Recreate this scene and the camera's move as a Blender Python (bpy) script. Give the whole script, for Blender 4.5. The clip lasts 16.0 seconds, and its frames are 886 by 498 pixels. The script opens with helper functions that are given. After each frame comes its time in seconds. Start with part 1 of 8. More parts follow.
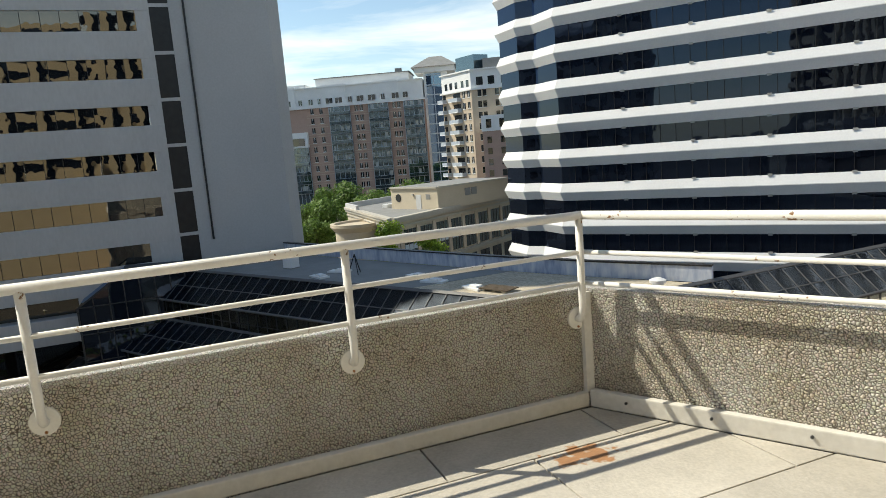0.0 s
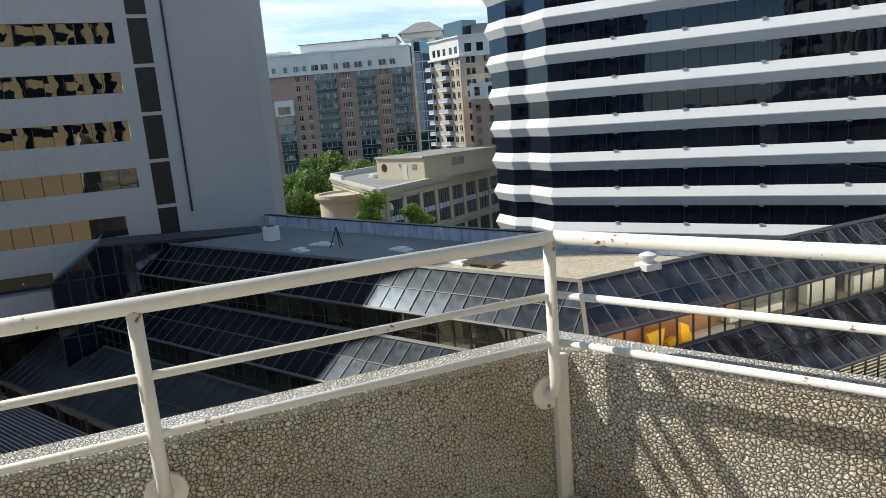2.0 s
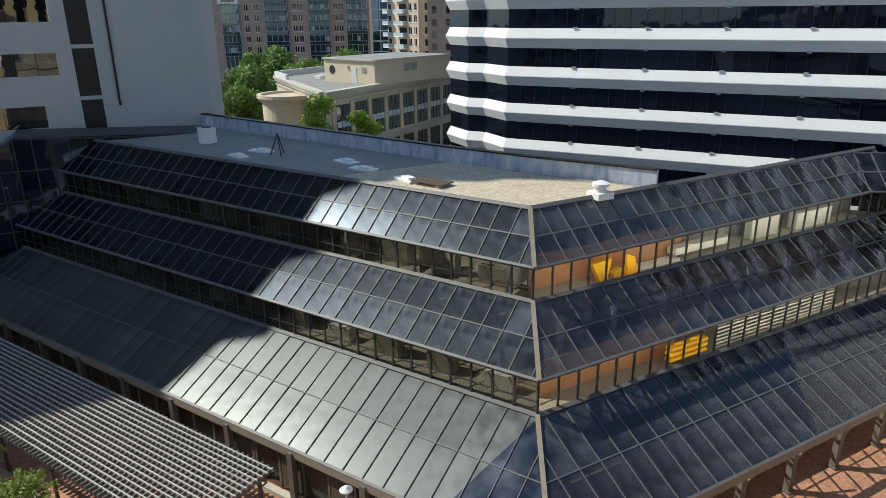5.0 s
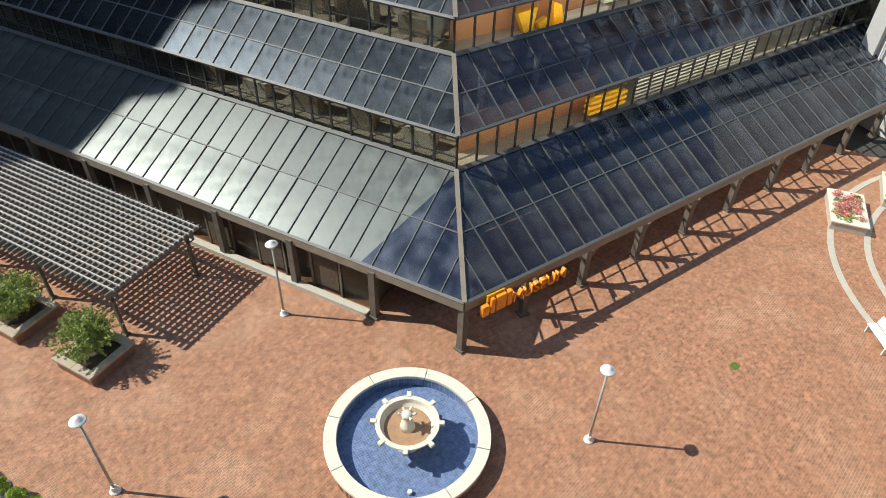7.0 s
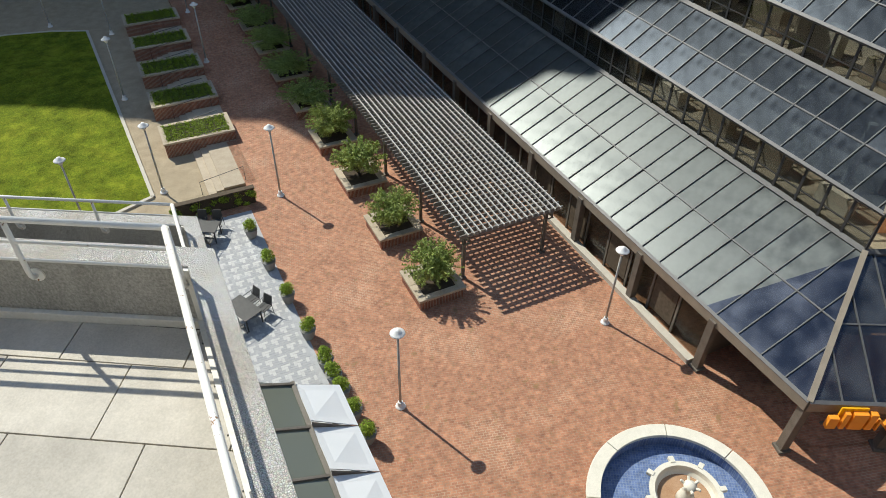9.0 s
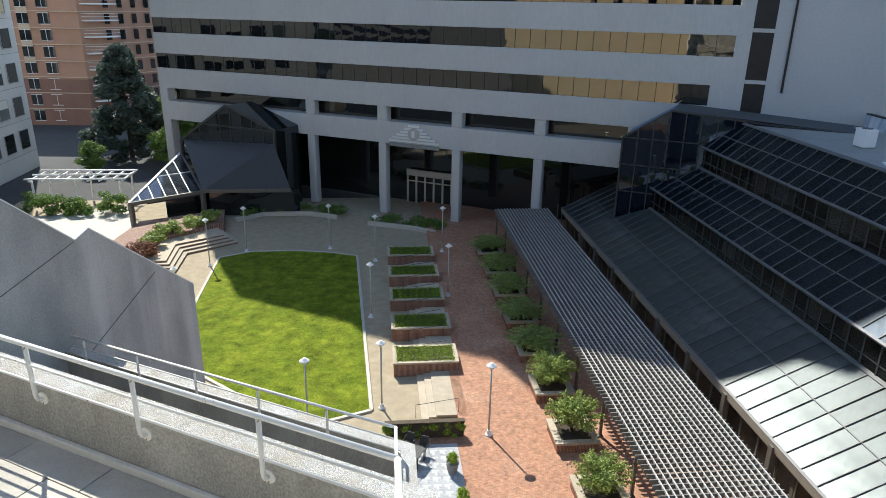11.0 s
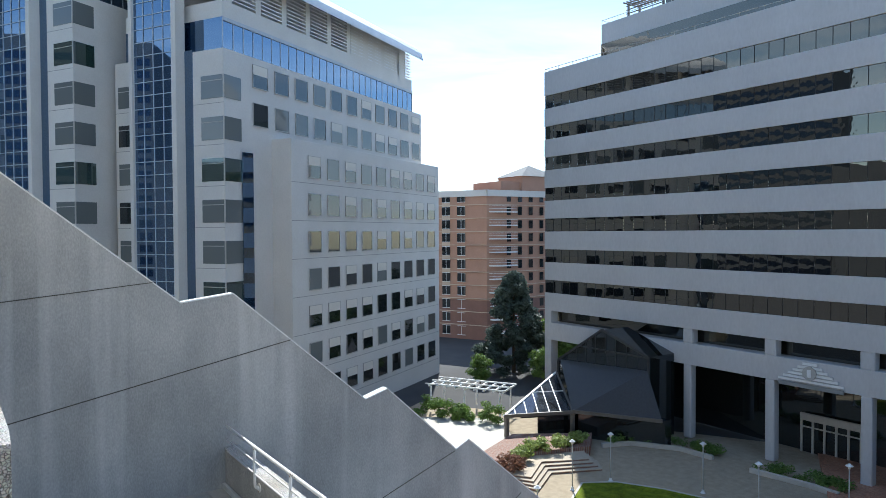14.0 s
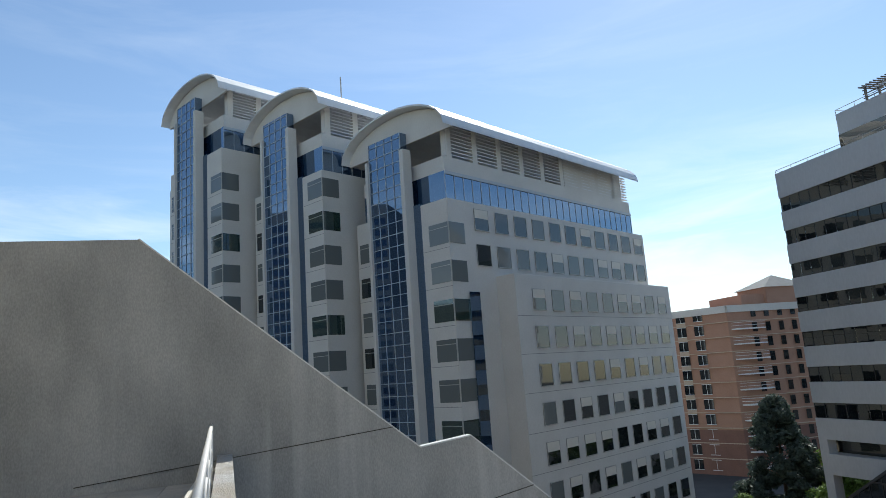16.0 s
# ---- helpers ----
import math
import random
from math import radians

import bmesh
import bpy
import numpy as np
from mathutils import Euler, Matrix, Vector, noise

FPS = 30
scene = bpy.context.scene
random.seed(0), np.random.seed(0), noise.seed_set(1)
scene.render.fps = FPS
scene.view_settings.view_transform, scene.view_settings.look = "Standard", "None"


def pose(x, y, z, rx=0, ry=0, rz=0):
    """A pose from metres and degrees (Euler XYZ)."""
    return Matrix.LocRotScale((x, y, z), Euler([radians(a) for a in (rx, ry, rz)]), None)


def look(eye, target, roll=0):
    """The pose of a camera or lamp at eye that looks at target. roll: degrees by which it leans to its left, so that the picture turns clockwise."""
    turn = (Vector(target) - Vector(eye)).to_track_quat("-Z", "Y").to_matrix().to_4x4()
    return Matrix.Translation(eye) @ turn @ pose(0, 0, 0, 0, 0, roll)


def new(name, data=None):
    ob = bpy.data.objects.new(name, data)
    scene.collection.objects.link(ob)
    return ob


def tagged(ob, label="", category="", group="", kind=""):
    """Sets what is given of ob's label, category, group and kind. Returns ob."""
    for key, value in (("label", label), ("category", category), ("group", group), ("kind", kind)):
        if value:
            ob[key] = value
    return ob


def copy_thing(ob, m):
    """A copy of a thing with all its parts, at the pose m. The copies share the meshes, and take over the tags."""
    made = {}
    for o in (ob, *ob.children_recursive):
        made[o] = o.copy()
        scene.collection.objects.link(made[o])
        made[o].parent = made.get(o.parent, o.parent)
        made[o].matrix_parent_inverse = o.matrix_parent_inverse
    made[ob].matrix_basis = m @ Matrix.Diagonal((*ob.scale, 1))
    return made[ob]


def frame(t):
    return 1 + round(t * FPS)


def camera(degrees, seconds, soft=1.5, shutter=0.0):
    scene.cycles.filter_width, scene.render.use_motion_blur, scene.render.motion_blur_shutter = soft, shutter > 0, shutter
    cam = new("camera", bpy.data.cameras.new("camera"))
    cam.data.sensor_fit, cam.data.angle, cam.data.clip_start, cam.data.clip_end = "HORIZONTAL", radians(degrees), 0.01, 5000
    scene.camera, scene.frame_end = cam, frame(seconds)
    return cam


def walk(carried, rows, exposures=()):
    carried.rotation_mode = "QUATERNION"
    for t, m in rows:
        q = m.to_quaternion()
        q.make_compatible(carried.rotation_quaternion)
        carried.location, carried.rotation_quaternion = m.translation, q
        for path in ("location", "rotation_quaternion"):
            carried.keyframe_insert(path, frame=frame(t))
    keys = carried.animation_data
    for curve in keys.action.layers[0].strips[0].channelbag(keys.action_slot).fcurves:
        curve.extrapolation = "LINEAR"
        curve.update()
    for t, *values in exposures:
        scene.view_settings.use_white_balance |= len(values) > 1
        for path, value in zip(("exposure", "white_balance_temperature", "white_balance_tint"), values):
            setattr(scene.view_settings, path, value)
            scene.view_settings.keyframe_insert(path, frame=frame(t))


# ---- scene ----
cam = camera(66.5, 16.0, soft=0.8)
PATH = [
    (0, (3.319, -1.685, 1.605), (1.483, -0.951, 1.304), -4.6),
    (0.5, (3.056, -1.387, 1.593), (1.239, -0.648, 1.204), -5.1),
    (1, (2.739, -1.199, 1.585), (0.95, -0.42, 1.147), -1.3),
    (1.5, (2.415, -1.035, 1.608), (0.686, -0.13, 1.173), -3.7),
    (2, (2.147, -0.827, 1.617), (0.335, -0.077, 1.224), -4.6),
    (2.5, (1.756, -0.661, 1.597), (-0.01, 0.15, 1.127), -1.5),
    (3, (1.416, -0.544, 1.621), (-0.29, 0.411, 1.2), -2.7),
    (3.5, (1.151, -0.36, 1.603), (-0.594, 0.475, 1.093), -3.8),
    (5.8, (0.523, 0.09, 1.979), (-1.025, 1.042, 1.142), 2.0),
    (6, (0.543, 0.19, 1.987), (-0.933, 1.147, 1.034), 1.5),
    (6.5, (0.706, 0.445, 2.107), (-0.584, 1.381, 0.9), 1.5),
    (7, (0.755, 0.614, 2.05), (-0.521, 1.451, 0.757), 1.8),
    (7.5, (0.642, 0.682, 1.924), (-0.501, 1.387, 0.442), 1.7),
    (8, (0.552, 0.7, 1.837), (-0.618, 1.319, 0.338), 1.7),
    (8.5, (0.182, 0.623, 1.576), (-1.189, 0.853, 0.139), 1.0),
    (9, (-0.169, 0.407, 1.309), (-1.687, 0.321, 0.01), 1.1),
    (9.5, (-0.286, 0.267, 1.207), (-1.936, -0.095, 0.135), 1.0),
    (10, (-0.367, 0.205, 1.179), (-2.086, -0.319, 0.3), 1.3),
    (12.3, (-0.355, -0.033, 1.32), (-1.885, -1.203, 0.78), -0.8),
    (12.5, (-0.416, -0.031, 1.26), (-1.89, -1.284, 0.753), -1.3),
    (13, (-0.502, -0.154, 1.24), (-1.869, -1.571, 0.888), -0.9),
    (13.5, (-0.546, -0.227, 1.227), (-1.759, -1.809, 1.07), -1.1),
    (14, (-0.541, -0.186, 1.276), (-1.677, -1.831, 1.229), -0.3),
    (14.5, (-0.583, -0.194, 1.321), (-1.76, -1.811, 1.317), 0.7),
    (15, (-0.561, -0.472, 1.268), (-1.632, -2.157, 1.385), -1.2),
    (15.5, (-0.688, -0.746, 1.259), (-1.393, -2.598, 1.532), -3.1),
    (16, (-0.697, -0.711, 1.287), (-1.245, -2.6, 1.649), -4.1),
]
EXPOSURE = ((0.0, 0.75, 7050, 4), (1.5, 0.72, 6700, 5), (3.5, 0.65, 6500, 5), (6.0, 0.8, 6500, 3), (7.5, 0.92, 6500, 3), (9.0, 0.8, 6500, 4), (10.0, 1.05, 6400, 5), (12.5, 1.48, 6050, 5), (13.5, 1.45, 5850, 6), (14.5, 1.18, 5900, 6), (15.0, 1.12, 6000, 5), (16.0, 0.6, 6250, 5))
walk(cam, [(t, look(eye, target, roll)) for t, eye, target, roll in PATH], EXPOSURE)

# ---- light ----
SUN_DIR = Vector((-0.42, -0.54, 0.73)).normalized()
world = bpy.data.worlds.new("sky")
scene.world = world
world.use_nodes = True
wn = world.node_tree
wn.nodes.clear()
sky = wn.nodes.new("ShaderNodeTexSky")
sky.sky_type = "NISHITA"
sky.sun_disc = False
sky.sun_elevation = math.asin(SUN_DIR.z)
sky.sun_rotation = math.atan2(SUN_DIR.x, SUN_DIR.y)
sky.air_density, sky.dust_density, sky.ozone_density = 1.0, 0.2, 1.7
wbg = wn.nodes.new("ShaderNodeBackground")
wbg.inputs["Strength"].default_value = 0.1
wout = wn.nodes.new("ShaderNodeOutputWorld")
# thin high clouds
wtc = wn.nodes.new("ShaderNodeTexCoord")
wmap = wn.nodes.new("ShaderNodeMapping")
wmap.inputs["Scale"].default_value = (1.4, 1.4, 9.0)
wmap.inputs["Rotation"].default_value = (0.12, 0.0, 0.7)
wno = wn.nodes.new("ShaderNodeTexNoise")
wno.inputs["Scale"].default_value = 1.7
wno.inputs["Detail"].default_value = 7.0
wno.inputs["Roughness"].default_value = 0.6
wno.inputs["Distortion"].default_value = 0.5
wra = wn.nodes.new("ShaderNodeValToRGB")
wra.color_ramp.elements[0].position, wra.color_ramp.elements[1].position = 0.46, 0.72
wmix = wn.nodes.new("ShaderNodeMixRGB")
wmix.inputs["Color2"].default_value = (7.5, 7.8, 8.2, 1)
wn.links.new(wtc.outputs["Generated"], wmap.inputs["Vector"])
wn.links.new(wmap.outputs["Vector"], wno.inputs["Vector"])
wn.links.new(wno.outputs["Fac"], wra.inputs["Fac"])
wsep, wlow, wmul = wn.nodes.new("ShaderNodeSeparateXYZ"), wn.nodes.new("ShaderNodeMapRange"), wn.nodes.new("ShaderNodeMath")
wlow.inputs["From Min"].default_value, wlow.inputs["From Max"].default_value = 0.12, 0.3
wlow.inputs["To Min"].default_value, wlow.inputs["To Max"].default_value = 1.0, 0.12
wmul.operation = "MULTIPLY"
wn.links.new(wtc.outputs["Generated"], wsep.inputs["Vector"])
wn.links.new(wsep.outputs["Z"], wlow.inputs["Value"])
wn.links.new(wra.outputs["Color"], wmul.inputs[0])
wn.links.new(wlow.outputs["Result"], wmul.inputs[1])
wn.links.new(wmul.outputs["Value"], wmix.inputs["Fac"])
wn.links.new(sky.outputs["Color"], wmix.inputs["Color1"])
wn.links.new(wmix.outputs["Color"], wbg.inputs["Color"])
wn.links.new(wbg.outputs["Background"], wout.inputs["Surface"])

sun_data = bpy.data.lights.new("sun", "SUN")
sun_data.energy, sun_data.angle, sun_data.color = 3.1, radians(0.55), (1.0, 0.94, 0.85)
sun = new("sun", sun_data)
sun.rotation_mode = "QUATERNION"
sun.rotation_quaternion = (-SUN_DIR).to_track_quat("-Z", "Y")
scene.view_settings.exposure = 0.0


# area lamps added inside the museum's court windows to brighten the exhibits
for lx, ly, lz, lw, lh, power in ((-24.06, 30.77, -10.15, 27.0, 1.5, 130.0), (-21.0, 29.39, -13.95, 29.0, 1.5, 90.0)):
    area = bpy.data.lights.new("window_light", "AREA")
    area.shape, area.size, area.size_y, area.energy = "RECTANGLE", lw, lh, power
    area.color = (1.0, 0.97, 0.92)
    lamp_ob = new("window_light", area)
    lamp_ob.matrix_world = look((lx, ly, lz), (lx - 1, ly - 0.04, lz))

# ---- materials ----
def mat(name, colours, scale=4.0, rough=0.7, metal=0.0, bump=0.15, fine=40.0, spec=0.4, vary=0.0, stretch=(1, 1, 1), blotch=0.5, bump_dist=0.01, coord="Object"):
    """A weathered surface: two colours mixed by a coarse and a fine noise, with fine relief."""
    m = bpy.data.materials.new(name)
    m.use_nodes = True
    n, l = m.node_tree.nodes, m.node_tree.links
    b = n["Principled BSDF"]
    tc, mp = n.new("ShaderNodeTexCoord"), n.new("ShaderNodeMapping")
    mp.inputs["Scale"].default_value = stretch
    l.new(tc.outputs[coord], mp.inputs["Vector"])
    a, c = n.new("ShaderNodeTexNoise"), n.new("ShaderNodeTexNoise")
    a.inputs["Scale"].default_value, a.inputs["Detail"].default_value = scale, 6
    c.inputs["Scale"].default_value, c.inputs["Detail"].default_value = fine, 3
    l.new(mp.outputs["Vector"], a.inputs["Vector"]), l.new(mp.outputs["Vector"], c.inputs["Vector"])
    ad = n.new("ShaderNodeMath")
    ad.operation = "MULTIPLY_ADD"
    ad.inputs[1].default_value = blotch
    l.new(a.outputs["Fac"], ad.inputs[0])
    half = n.new("ShaderNodeMath")
    half.operation = "MULTIPLY"
    half.inputs[1].default_value = 1.0 - blotch
    l.new(c.outputs["Fac"], half.inputs[0]), l.new(half.outputs[0], ad.inputs[2])
    r = n.new("ShaderNodeValToRGB")
    e = r.color_ramp.elements
    e[0].position, e[1].position = 0.3, 0.7
    e[0].color, e[1].color = (*colours[0], 1), (*colours[-1], 1)
    if len(colours) == 3:
        mid = e.new(0.5)
        mid.color = (*colours[1], 1)
    l.new(ad.outputs[0], r.inputs["Fac"])
    out = r.outputs["Color"]
    if vary:
        oi, hs = n.new("ShaderNodeObjectInfo"), n.new("ShaderNodeHueSaturation")
        mr = n.new("ShaderNodeMapRange")
        mr.inputs["To Min"].default_value, mr.inputs["To Max"].default_value = 1 - vary, 1 + vary
        l.new(oi.outputs["Random"], mr.inputs["Value"]), l.new(mr.outputs["Result"], hs.inputs["Value"])
        l.new(out, hs.inputs["Color"])
        out = hs.outputs["Color"]
    l.new(out, b.inputs["Base Color"])
    b.inputs["Roughness"].default_value, b.inputs["Metallic"].default_value = rough, metal
    b.inputs["Specular IOR Level"].default_value = spec
    if bump:
        bp = n.new("ShaderNodeBump")
        bp.inputs["Strength"].default_value, bp.inputs["Distance"].default_value = bump, bump_dist
        l.new(c.outputs["Fac"], bp.inputs["Height"]), l.new(bp.outputs["Normal"], b.inputs["Normal"])
    return m


def pebble(name, dark, light, size, gap=0.06):
    """Exposed aggregate: rounded pebbles set close in cement, each of its own tone."""
    m = bpy.data.materials.new(name)
    m.use_nodes = True
    n, l = m.node_tree.nodes, m.node_tree.links
    b = n["Principled BSDF"]
    tc = n.new("ShaderNodeTexCoord")
    v, ed, no, big = n.new("ShaderNodeTexVoronoi"), n.new("ShaderNodeTexVoronoi"), n.new("ShaderNodeTexNoise"), n.new("ShaderNodeTexNoise")
    ed.feature = "DISTANCE_TO_EDGE"
    v.inputs["Scale"].default_value = ed.inputs["Scale"].default_value = 1 / size
    no.inputs["Scale"].default_value, big.inputs["Scale"].default_value = 45, 1.6
    big.inputs["Detail"].default_value = 5
    warp = n.new("ShaderNodeVectorMath")
    warp.operation = "MULTIPLY_ADD"
    warp.inputs[1].default_value = (size * 0.7, size * 0.7, size * 0.7)
    l.new(tc.outputs["Object"], no.inputs["Vector"])
    l.new(no.outputs["Color"], warp.inputs[0]), l.new(tc.outputs["Object"], warp.inputs[2])
    l.new(warp.outputs["Vector"], v.inputs["Vector"]), l.new(warp.outputs["Vector"], ed.inputs["Vector"])
    l.new(tc.outputs["Object"], big.inputs["Vector"])
    r = n.new("ShaderNodeValToRGB")
    e = r.color_ramp.elements
    e[0].position, e[1].position, e[0].color, e[1].color = gap * 0.25, gap * 1.6, (*dark, 1), (*light, 1)
    l.new(ed.outputs["Distance"], r.inputs["Fac"])
    tone = n.new("ShaderNodeMixRGB")
    tone.blend_type = "MULTIPLY"
    tone.inputs["Fac"].default_value = 0.3
    grey = n.new("ShaderNodeHueSaturation")
    grey.inputs["Saturation"].default_value = 0.3
    l.new(v.outputs["Color"], grey.inputs["Color"])
    l.new(r.outputs["Color"], tone.inputs["Color1"]), l.new(grey.outputs["Color"], tone.inputs["Color2"])
    st = n.new("ShaderNodeMixRGB")
    st.blend_type = "MULTIPLY"
    sr = n.new("ShaderNodeValToRGB")
    sr.color_ramp.elements[0].position, sr.color_ramp.elements[1].position = 0.35, 0.6
    sr.color_ramp.elements[0].color = (0.7, 0.62, 0.5, 1)
    l.new(big.outputs["Fac"], sr.inputs["Fac"])
    st.inputs["Fac"].default_value = 0.7
    l.new(tone.outputs["Color"], st.inputs["Color1"]), l.new(sr.outputs["Color"], st.inputs["Color2"])
    l.new(st.outputs["Color"], b.inputs["Base Color"])
    b.inputs["Roughness"].default_value = 0.8
    bp, rb_ = n.new("ShaderNodeBump"), n.new("ShaderNodeMapRange")
    rb_.inputs["From Max"].default_value = 0.3
    l.new(ed.outputs["Distance"], rb_.inputs["Value"])
    bp.inputs["Strength"].default_value, bp.inputs["Distance"].default_value = 1.0, size * 0.8
    l.new(rb_.outputs["Result"], bp.inputs["Height"]), l.new(bp.outputs["Normal"], b.inputs["Normal"])
    return m


def brick_mat(name, c1, c2, mortar, w, h, gap, turn=0.0, rough=0.8, patch=0.0, offset=0.5, pale=(0.62, 0.5, 0.4)):
    m = bpy.data.materials.new(name)
    m.use_nodes = True
    n, l = m.node_tree.nodes, m.node_tree.links
    b = n["Principled BSDF"]
    tc, mp = n.new("ShaderNodeTexCoord"), n.new("ShaderNodeMapping")
    mp.inputs["Rotation"].default_value = (0, 0, radians(turn))
    l.new(tc.outputs["Object"], mp.inputs["Vector"])
    t = n.new("ShaderNodeTexBrick")
    t.offset = offset
    t.inputs["Color1"].default_value, t.inputs["Color2"].default_value, t.inputs["Mortar"].default_value = (*c1, 1), (*c2, 1), (*mortar, 1)
    t.inputs["Scale"].default_value = 1.0
    t.inputs["Mortar Size"].default_value, t.inputs["Brick Width"].default_value, t.inputs["Row Height"].default_value = gap, w, h
    l.new(mp.outputs["Vector"], t.inputs["Vector"])
    no, no2 = n.new("ShaderNodeTexNoise"), n.new("ShaderNodeTexNoise")
    no.inputs["Scale"].default_value, no.inputs["Detail"].default_value = 0.35, 8
    no2.inputs["Scale"].default_value, no2.inputs["Detail"].default_value = 5.0, 6
    l.new(tc.outputs["Object"], no.inputs["Vector"]), l.new(tc.outputs["Object"], no2.inputs["Vector"])
    hs = n.new("ShaderNodeHueSaturation")
    mr = n.new("ShaderNodeMapRange")
    mr.inputs["From Min"].default_value, mr.inputs["From Max"].default_value = 0.3, 0.7
    mr.inputs["To Min"].default_value, mr.inputs["To Max"].default_value = 0.75, 1.25
    l.new(no2.outputs["Fac"], mr.inputs["Value"]), l.new(mr.outputs["Result"], hs.inputs["Value"]), l.new(t.outputs["Color"], hs.inputs["Color"])
    mx = n.new("ShaderNodeMixRGB")
    rp = n.new("ShaderNodeValToRGB")
    rp.color_ramp.elements[0].position, rp.color_ramp.elements[1].position = 0.52, 0.75
    rp.color_ramp.elements[1].color = (patch, patch, patch, 1)
    joint = n.new("ShaderNodeMath")
    joint.operation = "MULTIPLY_ADD"
    joint.inputs[1].default_value = 0.8
    joint.inputs[2].default_value = 0.2
    l.new(t.outputs["Fac"], joint.inputs[0])
    both = n.new("ShaderNodeMath")
    both.operation = "MULTIPLY"
    l.new(no.outputs["Fac"], rp.inputs["Fac"]), l.new(rp.outputs["Color"], both.inputs[0])
    l.new(joint.outputs[0], both.inputs[1]), l.new(both.outputs[0], mx.inputs["Fac"])
    l.new(hs.outputs["Color"], mx.inputs["Color1"])
    mx.inputs["Color2"].default_value = (*pale, 1)
    l.new(mx.outputs["Color"], b.inputs["Base Color"])
    b.inputs["Roughness"].default_value = rough
    bp = n.new("ShaderNodeBump")
    bp.invert = True
    bp.inputs["Strength"].default_value, bp.inputs["Distance"].default_value = 0.5, 0.006
    l.new(t.outputs["Fac"], bp.inputs["Height"]), l.new(bp.outputs["Normal"], b.inputs["Normal"])
    return m


def glass(name, tint, rough=0.05, dust=0.0, dust_colour=(0.5, 0.5, 0.48), gloss=(0.9, 0.95, 1.0), base=0.08, wobble=0.0, body=0.0, body_colour=(0.01, 0.012, 0.014)):
    """A pane: tinted see-through, a mirror layer by Fresnel, and a film of dust."""
    m = bpy.data.materials.new(name)
    m.use_nodes = True
    n, l = m.node_tree.nodes, m.node_tree.links
    n.clear()
    out = n.new("ShaderNodeOutputMaterial")
    tr, gl, df, bd = n.new("ShaderNodeBsdfTransparent"), n.new("ShaderNodeBsdfGlossy"), n.new("ShaderNodeBsdfDiffuse"), n.new("ShaderNodeBsdfDiffuse")
    tr.inputs["Color"].default_value, gl.inputs["Color"].default_value = (*tint, 1), (*gloss, 1)
    gl.inputs["Roughness"].default_value = rough
    df.inputs["Color"].default_value, bd.inputs["Color"].default_value = (*dust_colour, 1), (*body_colour, 1)
    fr, mr = n.new("ShaderNodeLayerWeight"), n.new("ShaderNodeMapRange")
    fr.inputs["Blend"].default_value = 0.5
    p5 = n.new("ShaderNodeMath")
    p5.operation = "POWER"
    p5.inputs[1].default_value = 5.0
    l.new(fr.outputs["Facing"], p5.inputs[0])
    mr.inputs["To Min"].default_value, mr.inputs["To Max"].default_value = base, 1.0
    l.new(p5.outputs[0], mr.inputs["Value"])
    m0, m1, m2 = n.new("ShaderNodeMixShader"), n.new("ShaderNodeMixShader"), n.new("ShaderNodeMixShader")
    m0.inputs["Fac"].default_value = body
    l.new(tr.outputs[0], m0.inputs[1]), l.new(bd.outputs[0], m0.inputs[2])
    tc, no = n.new("ShaderNodeTexCoord"), n.new("ShaderNodeTexNoise")
    no.inputs["Scale"].default_value, no.inputs["Detail"].default_value = 0.9, 6
    l.new(tc.outputs["Object"], no.inputs["Vector"])
    oi = n.new("ShaderNodeObjectInfo")
    mul = n.new("ShaderNodeMath")
    mul.operation = "MULTIPLY"
    mul.inputs[1].default_value = dust
    film = n.new("ShaderNodeMapRange")
    film.inputs["From Min"].default_value, film.inputs["From Max"].default_value = 0.38, 0.68
    film.inputs["To Min"].default_value, film.inputs["To Max"].default_value = 0.35, 2.6
    l.new(no.outputs["Fac"], film.inputs["Value"]), l.new(film.outputs["Result"], mul.inputs[0])
    if rough > 0.15:
        sheen = n.new("ShaderNodeMapRange")
        sheen.inputs["From Min"].default_value, sheen.inputs["From Max"].default_value = 0.35, 0.7
        sheen.inputs["To Min"].default_value, sheen.inputs["To Max"].default_value = rough * 0.72, rough * 1.25
        l.new(no.outputs["Fac"], sheen.inputs["Value"]), l.new(sheen.outputs["Result"], gl.inputs["Roughness"])
    mul2 = n.new("ShaderNodeMath")
    mul2.operation = "MULTIPLY"
    rr = n.new("ShaderNodeMapRange")
    rr.inputs["To Min"].default_value, rr.inputs["To Max"].default_value = 0.55, 1.5
    l.new(oi.outputs["Random"], rr.inputs["Value"])
    l.new(mul.outputs[0], mul2.inputs[0]), l.new(rr.outputs["Result"], mul2.inputs[1])
    l.new(mul2.outputs[0], m1.inputs["Fac"])
    l.new(m0.outputs[0], m1.inputs[1]), l.new(df.outputs[0], m1.inputs[2])
    l.new(mr.outputs["Result"], m2.inputs["Fac"])
    l.new(m1.outputs[0], m2.inputs[1]), l.new(gl.outputs[0], m2.inputs[2])
    if wobble:
        bp, wn2 = n.new("ShaderNodeBump"), n.new("ShaderNodeTexNoise")
        wn2.inputs["Scale"].default_value = 0.5
        bp.inputs["Strength"].default_value, bp.inputs["Distance"].default_value = 1.0, wobble
        l.new(tc.outputs["Object"], wn2.inputs["Vector"])
        l.new(wn2.outputs["Fac"], bp.inputs["Height"]), l.new(bp.outputs["Normal"], gl.inputs["Normal"])
    l.new(m2.outputs[0], out.inputs["Surface"])
    return m


